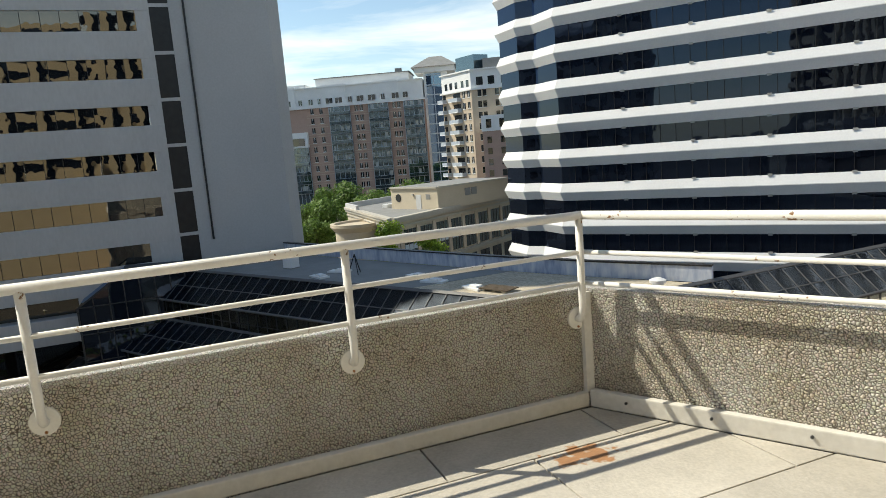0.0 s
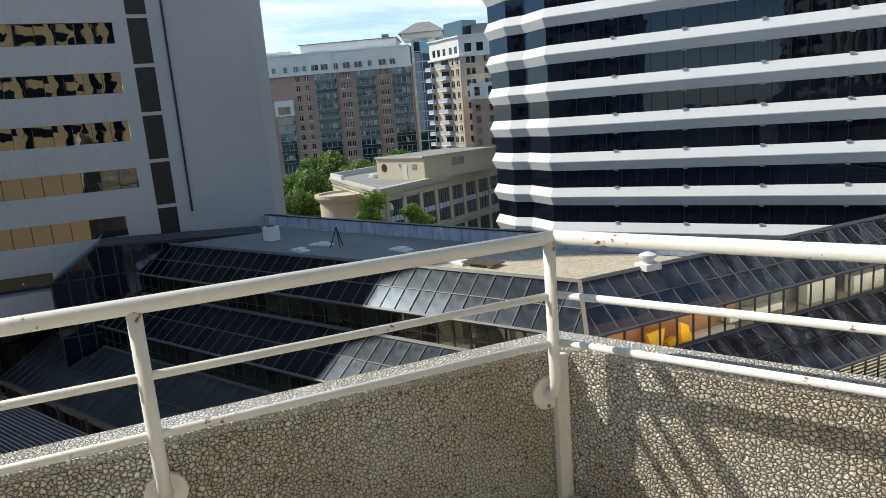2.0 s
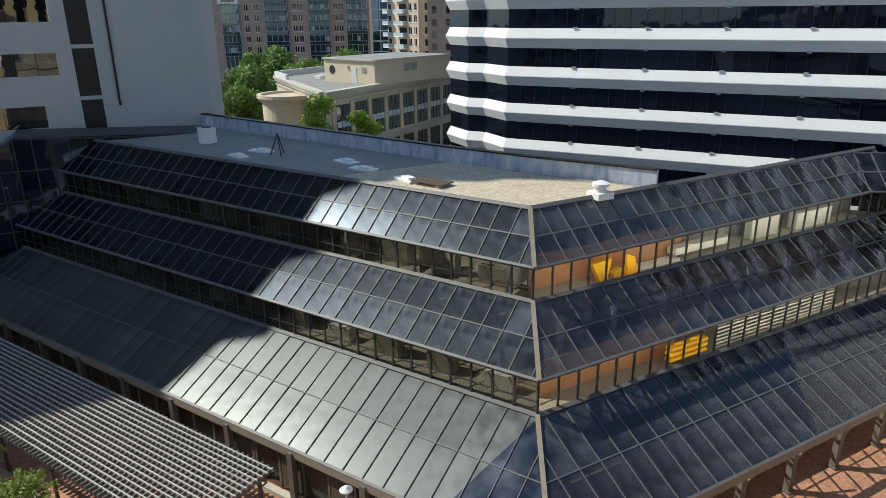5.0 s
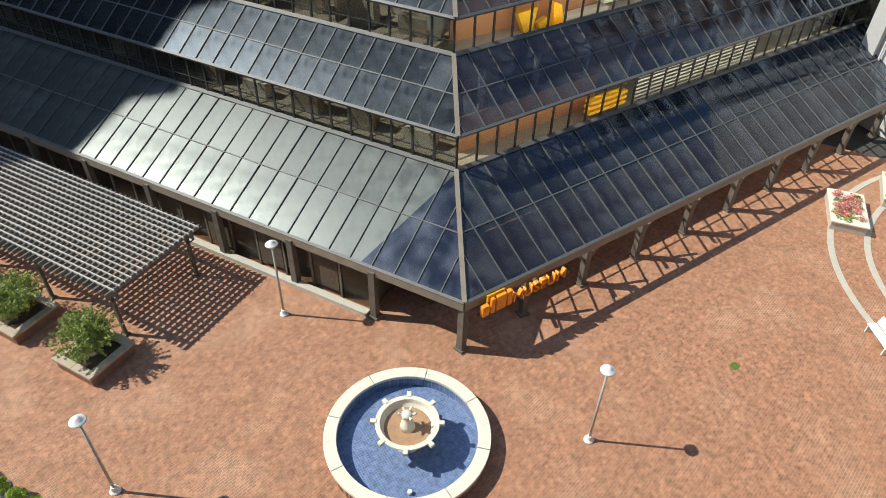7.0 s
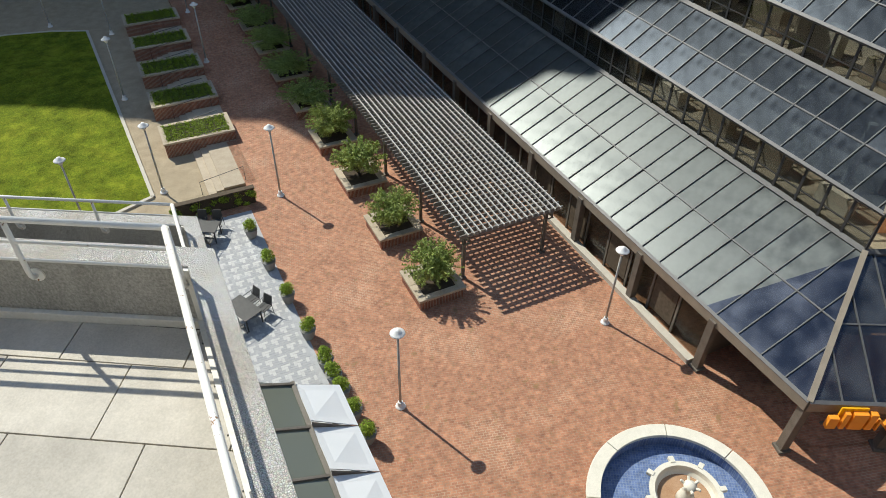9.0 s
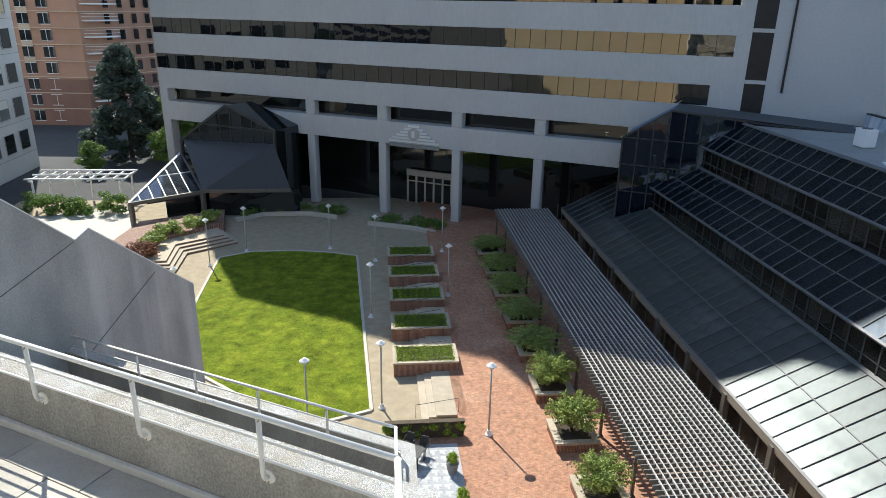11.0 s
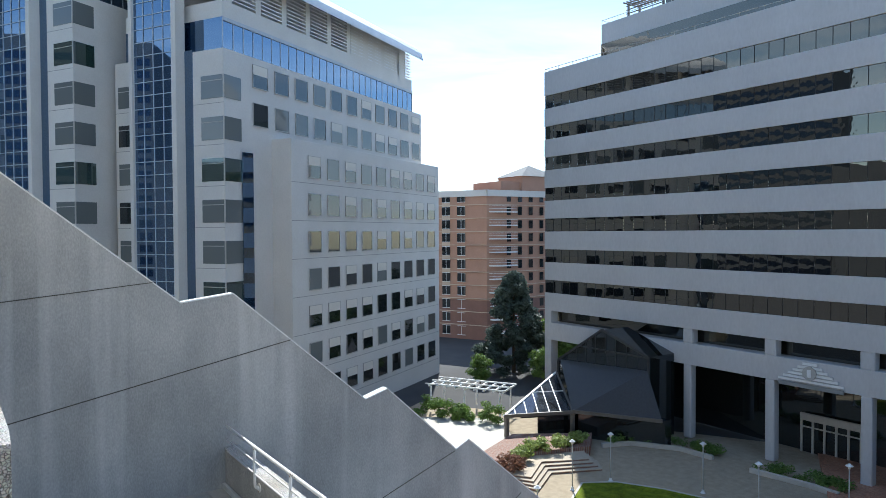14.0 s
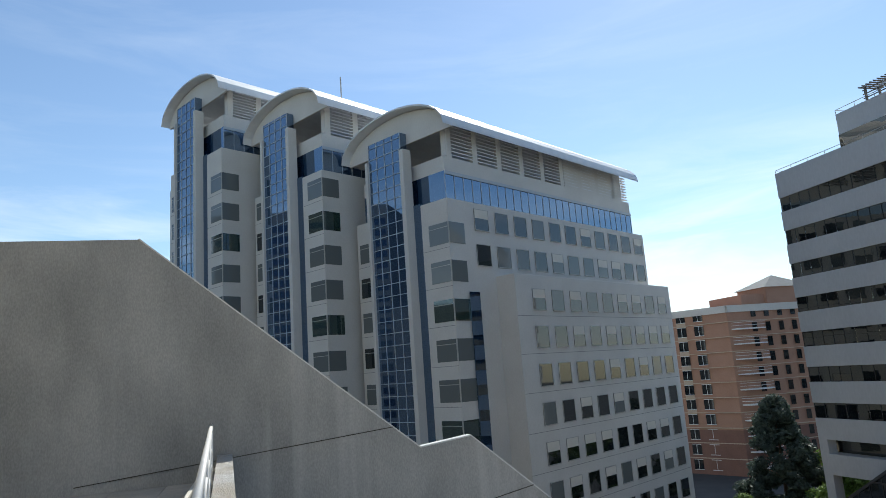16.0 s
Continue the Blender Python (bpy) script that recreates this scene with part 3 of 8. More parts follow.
# ---- building blocks ----
class Shape:
    """Collects faces of simple solids, then becomes one mesh."""

    def __init__(self):
        self.v, self.f = [], []

    def add(self, pts, faces):
        k = len(self.v)
        self.v += [tuple(p) for p in pts]
        self.f += [tuple(i + k for i in q) for q in faces]
        return self

    def box(self, x0, y0, z0, x1, y1, z1):
        return self.block((x0, y0, z0), (x1 - x0, 0, 0), (0, y1 - y0, 0), (0, 0, z1 - z0))

    def block(self, o, a, b, c):
        o, a, b, c = Vector(o), Vector(a), Vector(b), Vector(c)
        p = [o, o + a, o + a + b, o + b, o + c, o + a + c, o + a + b + c, o + b + c]
        return self.add(p, [(0, 3, 2, 1), (4, 5, 6, 7), (0, 1, 5, 4), (1, 2, 6, 5), (2, 3, 7, 6), (3, 0, 4, 7)])

    def bar(self, p, q, w, h, up=(0, 0, 1)):
        """A bar of section w x h from p to q, centred on that line."""
        p, q = Vector(p), Vector(q)
        d = (q - p).normalized()
        s = d.cross(Vector(up))
        s = s.normalized() if s.length > 1e-4 else Vector((1, 0, 0))
        t = s.cross(d)
        return self.block(p - s * w / 2 - t * h / 2, s * w, t * h, q - p)

    def prism(self, poly, z0, z1):
        n = len(poly)
        lo, hi = [(x, y, z0) for x, y in poly], [(x, y, z1) for x, y in poly]
        return self.add(lo + hi, [tuple(range(n))[::-1], tuple(range(n, 2 * n))] + [(i, (i + 1) % n, n + (i + 1) % n, n + i) for i in range(n)])

    def slab(self, pts, off):
        """A polygon in space, thickened by the vector off."""
        n, off = len(pts), Vector(off)
        hi = [Vector(p) + off for p in pts]
        return self.add(list(pts) + hi, [tuple(range(n))[::-1], tuple(range(n, 2 * n))] + [(i, (i + 1) % n, n + (i + 1) % n, n + i) for i in range(n)])

    def tube(self, pts, r, n=10):
        pts = [Vector(p) for p in pts]
        k = len(self.v)
        for i, p in enumerate(pts):
            d = (pts[min(i + 1, len(pts) - 1)] - pts[max(i - 1, 0)]).normalized()
            s = d.cross(Vector((0.31, 0.2, 0.93))).normalized()
            t = d.cross(s)
            rr = r[i] if isinstance(r, (list, tuple)) else r
            self.v += [tuple(p + rr * (math.cos(6.28319 * j / n) * s + math.sin(6.28319 * j / n) * t)) for j in range(n)]
        for i in range(len(pts) - 1):
            for j in range(n):
                a, b = k + i * n + j, k + i * n + (j + 1) % n
                self.f.append((a, b, b + n, a + n))
        self.f += [tuple(k + j for j in range(n))[::-1], tuple(k + (len(pts) - 1) * n + j for j in range(n))]
        return self

    def lathe(self, prof, n=48, cx=0, cy=0, caps=True):
        k, m = len(self.v), len(prof)
        for r, z in prof:
            self.v += [(cx + r * math.cos(6.28319 * j / n), cy + r * math.sin(6.28319 * j / n), z) for j in range(n)]
        for i in range(m - 1):
            for j in range(n):
                a, b = k + i * n + j, k + i * n + (j + 1) % n
                self.f.append((a, b, b + n, a + n))
        if caps:
            self.f += [tuple(k + j for j in range(n))[::-1], tuple(k + (m - 1) * n + j for j in range(n))]
        return self

    def mesh(self, name, material, bevel=0.0, smooth=False, fix=True):
        me = bpy.data.meshes.new(name)
        me.from_pydata(self.v, [], self.f)
        if fix or bevel:
            bm = bmesh.new()
            bm.from_mesh(me)
            bmesh.ops.recalc_face_normals(bm, faces=bm.faces)
            if bevel:
                edges = [e for e in bm.edges if len(e.link_faces) == 2 and e.calc_face_angle(0) > 0.5]
                bmesh.ops.bevel(bm, geom=edges, offset=bevel, segments=2, affect="EDGES", profile=0.6)
            bm.to_mesh(me)
            bm.free()
        if smooth:
            for p in me.polygons:
                p.use_smooth = len(p.vertices) == 4
        if material:
            me.materials.append(material)
        return me


def thing(name, label, category, group="", kind="", at=(0, 0, 0), turn=0.0):
    ob = new(name)
    ob.empty_display_size = 0.2
    ob.matrix_basis = pose(*at, 0, 0, turn)
    return tagged(ob, label, category, group, kind)


def part(name, shape, material, parent, label="", bevel=0.0, smooth=False, m=None, fix=True):
    me = shape if isinstance(shape, bpy.types.Mesh) else shape.mesh(name, material, bevel, smooth, fix)
    ob = new(name, me)
    ob.parent = parent
    if m is not None:
        ob.matrix_basis = m
    return tagged(ob, label)


def solid(name, shape, material, label, category, group="", kind="", bevel=0.0, smooth=False, m=None):
    ob = new(name, shape if isinstance(shape, bpy.types.Mesh) else shape.mesh(name, material, bevel, smooth))
    if m is not None:
        ob.matrix_basis = m
    return tagged(ob, label, category, group, kind)


C30, S30 = math.cos(radians(30)), 0.5
HEX = pose(0, 0, 0, 0, 0, 30)


def hexp(a, b):
    """A place on the plaza's own grid, which is turned by 30 degrees."""
    return (C30 * a - S30 * b, S30 * a + C30 * b)


def arc(cx, cy, r, a0, a1, n):
    return [(cx + r * math.cos(radians(a0 + (a1 - a0) * i / n)), cy + r * math.sin(radians(a0 + (a1 - a0) * i / n))) for i in range(n + 1)]


GZ = -20.3      # plaza level
LZ = GZ - 0.3   # lawn level
STEP_X, STEP_Y, STEP_Z = 3.9, 2.2, 2.86   # each lower terrace lies this far out and down
END_Y = -11.43  # the flank wall that ends the terraces
WALL_H, WALL_T = 0.645, 0.22
SKEW = 0.16      # the lower parapets run in towards the flank wall
DROP = 0.35     # the far stretch of the top parapet lies lower

# ---- ground ----
solid("ground", Shape().box(-900, -900, GZ - 1.0, 900, 900, GZ - 0.36), M_ASPH, "dark asphalt ground around the plaza", "ground", kind="structure")
plaza_poly = [hexp(*p) for p in ((-75, 5.0), (-75, 45), (40, 45), (40, -30), (6, -30), (6, 0.4), (-30.5, 0.4), (-30.5, 4.4), (-36.9, 4.4), (-36.9, 5.0))]
solid("pavement", Shape().prism(plaza_poly, GZ - 0.4, GZ), M_PLAZA, "orange-red brick paving of the plaza", "paving", kind="structure")
gravel_poly = [hexp(*p) for p in ((-30.4, -40), (-30.4, 4.4), (-36.9, 4.4), (-36.9, 5.0), (-78, 5.0), (-78, -40))]
solid("gravel_path", Shape().prism(gravel_poly, GZ - 0.42, LZ - 0.02), M_GRAVEL, "tan gravel path around the lawn", "path", kind="structure")
lawn_poly = [(-28.7, -17.0), (-25.5, -19.6), (-28.5, -33.4), (-30.9, -33.6), (-43.6, -41.4), (-46.2, -39.8), (-48.2, -36.4), (-49.2, -33.4), (-49.6, -30.7)]
lawn = solid("lawn", Shape().prism(lawn_poly, LZ - 0.1, LZ + 0.06), M_GRASS, "bright green mown lawn with a pale kerb", "lawn", kind="structure")
kerb = Shape()
for p, q in zip(lawn_poly, lawn_poly[1:] + lawn_poly[:1]):
    kerb.bar((*p, LZ + 0.02), (*q, LZ + 0.02), 0.2, 0.16)
solid("lawn_kerb", kerb, M_KERB, "pale stone kerb around the lawn", "kerb", kind="structure")


# ---- terraces ----
TERRACE = pose(0.113, 0.441, 0.1, 0, 0, -0.565)   # the terraced house stands slightly askew to the plaza
standing = set(scene.collection.objects)

def railing(length, side, posts, name, label, start=0.0):
    """White tube railing along local +x, standing on the inner side (local -y times side)."""
    rail = thing(name, label, "railing", group="terrace railings")
    y = -0.07 * side
    part("top_rail", Shape().tube([(start, y, 1.07), (length, y, 1.07)], 0.024, 12), M_RAIL, rail, smooth=True)
    for z in (0.865, 0.69):
        part("lower_rail", Shape().tube([(start, y, z), (length, y, z)], 0.0135, 8), M_RAIL, rail, smooth=True)
    bend = [(0, y, 1.07), (0, y, 0.56)] + [(0, y * (1 - 0.55 * (1 - math.cos(radians(a)))), 0.56 - 0.08 * math.sin(radians(a)) - 0.0) for a in (30, 60, 90)] + [(0, -0.008 * side, 0.478)]
    me = Shape().tube(bend, 0.021, 12).mesh("post", M_RAIL, smooth=True)
    fl = Shape().tube([(0, -0.0 * side, 0.478), (0, -0.014 * side, 0.478)], 0.062, 20).mesh("flange", M_RAIL)
    for p in posts:
        ob = part("post", me, None, rail, m=pose(p, 0, 0))
        part("flange", fl, None, ob, "painted round wall flange")
        part("bolt", Shape().tube([(0, -0.012 * side, 0.43), (0, -0.02 * side, 0.43)], 0.007, 6), M_RUST, ob)
    return rail


def parapet(name, poly, z, label, material=M_AGGWALL):
    """A parapet of exposed aggregate: poly is its plan."""
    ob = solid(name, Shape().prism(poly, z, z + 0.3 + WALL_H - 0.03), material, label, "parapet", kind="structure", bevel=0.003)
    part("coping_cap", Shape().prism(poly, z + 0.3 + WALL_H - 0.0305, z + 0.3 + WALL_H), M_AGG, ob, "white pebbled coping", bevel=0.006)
    return ob


def terrace(k, right_len):
    """Terrace k steps down: floor, pavers, parapets, flashing and railings."""
    ax, ay, z = -STEP_X * k, -STEP_Y * k, -STEP_Z * k
    def rw(s, o):  # along and across the slanting parapet
        return (ax + C30 * s - S30 * o, ay + S30 * s + C30 * o)
    length = ay - END_Y
    sk = SKEW if k else 0.0
    zf = z - 0.045 if k == 0 else z   # finished floor
    t = 0.16 if k == 0 else WALL_T
    ox, oy = ax - t, ay + (t / C30) - t * S30 / C30  # outer corner
    floor_poly = [(ax, END_Y), (ax + 6.5, END_Y), (ax + 6.5, ay + 6.5 * S30 / C30), (ax, ay)]
    solid(f"floor_{k}", Shape().prism(floor_poly, zf - 0.3, zf - 0.03), M_SLAB, "dark joints between terrace pavers", "floor", kind="structure")
    if k:
        parapet(f"wall_west_{k}", [(ax + SKEW - t, END_Y), (ax + SKEW, END_Y), (ax, ay), (ox, oy)], z - 0.3, "grey concrete parapet with a pebbled coping", M_SMOOTH)
    else:
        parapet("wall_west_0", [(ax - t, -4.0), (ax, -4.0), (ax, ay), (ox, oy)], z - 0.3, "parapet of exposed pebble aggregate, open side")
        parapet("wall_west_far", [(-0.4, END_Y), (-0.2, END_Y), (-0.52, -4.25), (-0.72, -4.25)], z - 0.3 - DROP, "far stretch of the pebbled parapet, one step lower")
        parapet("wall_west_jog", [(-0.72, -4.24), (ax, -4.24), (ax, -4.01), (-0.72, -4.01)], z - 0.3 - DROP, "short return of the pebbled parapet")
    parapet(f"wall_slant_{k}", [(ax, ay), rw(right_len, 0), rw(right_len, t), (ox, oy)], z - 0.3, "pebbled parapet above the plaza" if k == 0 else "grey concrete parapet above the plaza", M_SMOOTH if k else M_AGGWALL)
    solid(f"trim_corner_{k}", Shape().prism([(ax + 0.004, ay - 0.035), (ax + 0.03, ay - 0.03), rw(0.04, -0.004), (ax + 0.003, ay + 0.0)], zf + 0.08, z + WALL_H - 0.02), M_FLASH, "cement joint in the parapet corner", "trim", kind="structure")  # corner_joint
    # painted flashing at the foot of the parapets
    solid(f"baseboard_west_{k}", Shape().prism([(ax + sk + 0.002, END_Y), (ax + sk + 0.05, END_Y), (ax + 0.05, ay - 0.03), (ax + 0.002, ay - 0.03)], zf, zf + 0.085), M_FLASH, "grey painted upstand at the parapet foot", "skirting", kind="structure", bevel=0.008)
    solid(f"baseboard_slant_{k}", Shape().prism([rw(0.03, -0.002), rw(0.03, -0.05), rw(right_len, -0.05), rw(right_len, -0.002)], zf, zf + 0.1), M_FLASH, "white painted upstand at the parapet foot", "skirting", kind="structure", bevel=0.008)
    sp = 1.37 if k == 0 else 1.29
    run = 3.0 if k == 0 else length - 0.35
    part_bolt = Shape().tube([(0, 0, 0), (0, -0.012, 0)], 0.008, 8).mesh("bolt", M_DKMET)
    foot = bpy.data.objects[f"baseboard_slant_{k}"]
    for i in range(int(right_len / 0.46)):
        q = rw(0.25 + 0.46 * i, -0.05)
        part("bolt", part_bolt, None, foot, m=pose(*q, zf + 0.06, 0, 0, 30))
    posts = [0.06, 1.375, 2.73] if k == 0 else [0.03] + [1.22 + sp * i for i in range(int((run - 1.3) / sp) + 1)]
    r = railing(run, -1, posts, "railing", "white painted tube railing with some rust on a pebbled parapet", start=0.035)
    r.matrix_basis = pose(ax, ay, z, 0, 0, -90 + math.degrees(math.atan2(sk, length)))
    if k == 0:
        r = railing(6.85, -1, [0.02 + 1.366 * i for i in range(6)], "railing", "white painted tube railing towards the flank wall")
        r.matrix_basis = pose(-0.6, -4.25, z - DROP, 0, 0, -90 + math.degrees(math.atan2(0.4, 7.18)))
    r = railing(right_len - 0.08, 1, [1.95 + 1.385 * i for i in range(int((right_len - 2.2) / 1.385) + 1)], "railing", "white painted tube railing above the plaza")
    r.matrix_basis = pose(*rw(0.04, 0), z, 0, 0, 30)
    return ax, ay, z


def pavers(k, parent, rows, y0, y1):
    """Concrete slabs in staggered rows along the parapet."""
    ax, ay, z = -STEP_X * k, -STEP_Y * k, -STEP_Z * k - (0.045 if k == 0 else 0.0)
    edges = [0.05, 0.45] + [0.45 + 0.67 * i for i in range(1, rows)]
    for i in range(len(edges) - 1):
        x0, x1 = ax + edges[i] + 0.005, ax + edges[i + 1] - 0.005
        start = ((-0.1, -0.63, -0.27) if k == 0 else (-1.0, -0.42, -0.03))[i % 3 if i < 3 else 1 + (i + 1) % 2] + ay - 0.98 * 14
        for j in range(40):
            a, b = max(start + 0.98 * j + 0.005, END_Y), start + 0.98 * (j + 1) - 0.005
            if b < y0 or a > y1 or b - a < 0.05:
                continue
            edge = lambda x: ay + (x - ax) * S30 / C30 - 0.06  # noqa: E731
            quad, poly = [(x0, a), (x1, a), (x1, b), (x0, b)], []
            for (xa, ya), (xb, yb) in zip(quad, quad[1:] + quad[:1]):
                fa, fb = edge(xa) - ya, edge(xb) - yb
                if fa >= 0:
                    poly.append((xa, ya))
                if fa * fb < 0:
                    u = fa / (fa - fb)
                    poly.append((xa + u * (xb - xa), ya + u * (yb - ya)))
            if len(poly) < 3:
                continue
            s = Shape().prism(poly, z - 0.04, z + random.uniform(-0.0015, 0.0015))
            part("paver", s, M_PAVER, parent, bevel=0.004)


terrace(0, 7.4)
terrace(1, STEP_X / C30 - 0.02)
terrace(2, STEP_X / C30 - 0.02)
# the house behind and below the terraces
for k in (0, 1, 2):
    ax, ay, z = -STEP_X * k, -STEP_Y * k, -STEP_Z * k
    solid(f"wall_below_{k}", Shape().prism([(ax - 0.02, END_Y), (ax + 6.0, END_Y), (ax + 6.0, ay + 6 * S30 / C30), (ax - 0.02, ay + 0.1)], (GZ - 0.3) if k == 2 else z - STEP_Z + 0.05, z - 0.31), M_CONC, "concrete storey below the terrace", "wall", kind="structure")
solid("wall_house", Shape().prism([(6.4, END_Y), (16, END_Y), (16, 9.4), (6.4, 3.85)], GZ - 0.3, 26), M_OWN, "cream facade of the house behind the terrace", "wall", kind="structure")
# unseen block added so the office glass has a sunlit facade to mirror
solid("wall_house_south", Shape().box(24.0, -52.0, GZ - 0.3, 40.0, END_Y - 0.4, 30.0), M_OWN, "unseen cream facade beyond the flank wall, mirrored in the office glass", "wall", kind="structure")
# strips, piers and bays added to break up the mirrored facades
for wall_name, fx, ya, yb in (("wall_house", 6.4, -11.2, 3.6), ("wall_house_south", 24.0, -51.5, -12.4)):
    for i in range(8):
        part("window_strip", Shape().box(fx - 0.03, ya, 3.2 + 3.4 * i, fx + 0.1, yb, 4.9 + 3.4 * i), M_NAVY, bpy.data.objects[wall_name], "dark glass strip")
    for i in range(6):
        yc = ya + (yb - ya) * (i + 0.5) / 6
        part("window_pier", Shape().box(fx - 0.9, yc - 0.5, -2.0, fx + 0.05, yc + 0.5, 29.0), M_OWN, bpy.data.objects[wall_name])
        part("window_bay", Shape().box(fx - 0.05, yc + 0.5, -2.0, fx + 0.1, yc + 1.4, 29.0), M_NAVY, bpy.data.objects[wall_name])
# unseen dark slabs, placed only to darken reflections in the office windows
slab_block = solid("wall_south_east", Shape().box(150.0, -186.0, GZ - 0.4, 170.0, -129.0, 66.0).box(150.0, -128.9, GZ - 0.4, 165.0, -90.0, 26.0), M_SLATE, "unseen dark slabs added for the office glass to mirror", "wall", kind="structure")
for i in range(19):
    part("window_strip", Shape().box(149.95, -185.0, GZ + 3.0 + 4.2 * i, 150.1, -130.0, GZ + 5.4 + 4.2 * i), M_NAVY, slab_block, "dark glass strip")
solid("wall_east_block", Shape().prism([(2.2, END_Y), (16, END_Y), (16, 9.4), (2.3, 1.6)], GZ - 0.3, -6.0), M_OWN, "cream lower storeys of the house", "wall", kind="structure")

# flank wall with the stepped slope
flank = [(7.0, 3.38), (0.84, 3.38), (-3.1, 0.12), (-3.9, 0.22), (-6.25, -1.81), (-6.7, -1.68), (-8.23, -3.08), (-8.54, -2.94), (-10.9, -4.96), (-10.9, GZ - 0.3), (7.0, GZ - 0.3)]
fw = Shape().slab([(x, END_Y, z) for x, z in flank], (0, -0.16, 0))
wall_flank = solid("wall_flank", fw, M_CONC, "grey stained concrete flank wall with a stepped slope", "wall", kind="structure")
seams = Shape()
for p, q in (((1.6, 0.05), (-2.7, 0.46)), ((1.6, -1.85), (-4.85, -0.6)), ((-4.5, -4.4), (-8.2, -3.1)), ((-6.6, -6.3), (-9.9, -4.3))):
    seams.bar((p[0], END_Y + 0.001, p[1]), (q[0], END_Y + 0.001, q[1]), 0.012, 0.014, up=(0, 1, 0))
part("panel_seam", seams, M_SLAB, wall_flank)
for (xa, za), (xb, zb) in zip(flank[1:8], flank[2:9]):
    part("slope_flashing", Shape().bar((xa, END_Y - 0.08, za + 0.01), (xb, END_Y - 0.08, zb + 0.01), 0.175, 0.02, up=(0, 0, 1)), M_LAMP, wall_flank, "pale edge flashing")
for ob in list(scene.collection.objects):
    if ob not in standing and ob.parent is None:
        ob.matrix_basis = TERRACE @ ob.matrix_basis

# assumed upper storeys behind the walk: unseen, added to block sky and be mirrored
wall_east = solid("wall_east", Shape().box(8.6, -10.5, GZ - 0.3, 26.0, 40.0, 10.6), M_SMOOTH, "unseen buff concrete mass added behind the terraces", "wall", kind="structure")
for i in range(7):
    z = -16.2 + 3.67 * i
    part("window_strip", Shape().box(8.56, -9.5, z, 8.7, 39.0, z + 1.6), M_NAVY, wall_east, "dark glass strip")

# ---- the glass-stepped museum ----
AC = Vector((-15.05, 12.1, 0))                     # eave corner
EL, NL = Vector((-C30, -S30, 0)), Vector((-S30, C30, 0))   # along and inward, plaza side
ER = Vector((-0.04, 1, 0)).normalized()
NR = Vector((-ER.y, ER.x, 0))
TIERS = ((0.0, -17.35, 5.05, -14.85), (4.95, -13.05, 8.1, -11.0), (7.95, -9.25, 10.4, -7.22))
KL = 0.6043   # how fast the corner runs along a face per metre inward
LEN_L, LEN_R = 55.0, 35.2
BAY = 1.12
XW = -62.3   # east face of the office block
museum = thing("museum_building", "bronze-framed museum in three glass-roofed steps with gravel roof", "building", at=(0, 0, 0))


def clip(poly, k):
    """Keeps the part of a polygon (a, b) where a >= k * b."""
    out = []
    for (a0, b0), (a1, b1) in zip(poly, poly[1:] + poly[:1]):
        f0, f1 = a0 - k * b0, a1 - k * b1
        if f0 >= 0:
            out.append((a0, b0))
        if f0 * f1 < 0:
            s = f0 / (f0 - f1)
            out.append((a0 + s * (a1 - a0), b0 + s * (b1 - b0)))
    return out


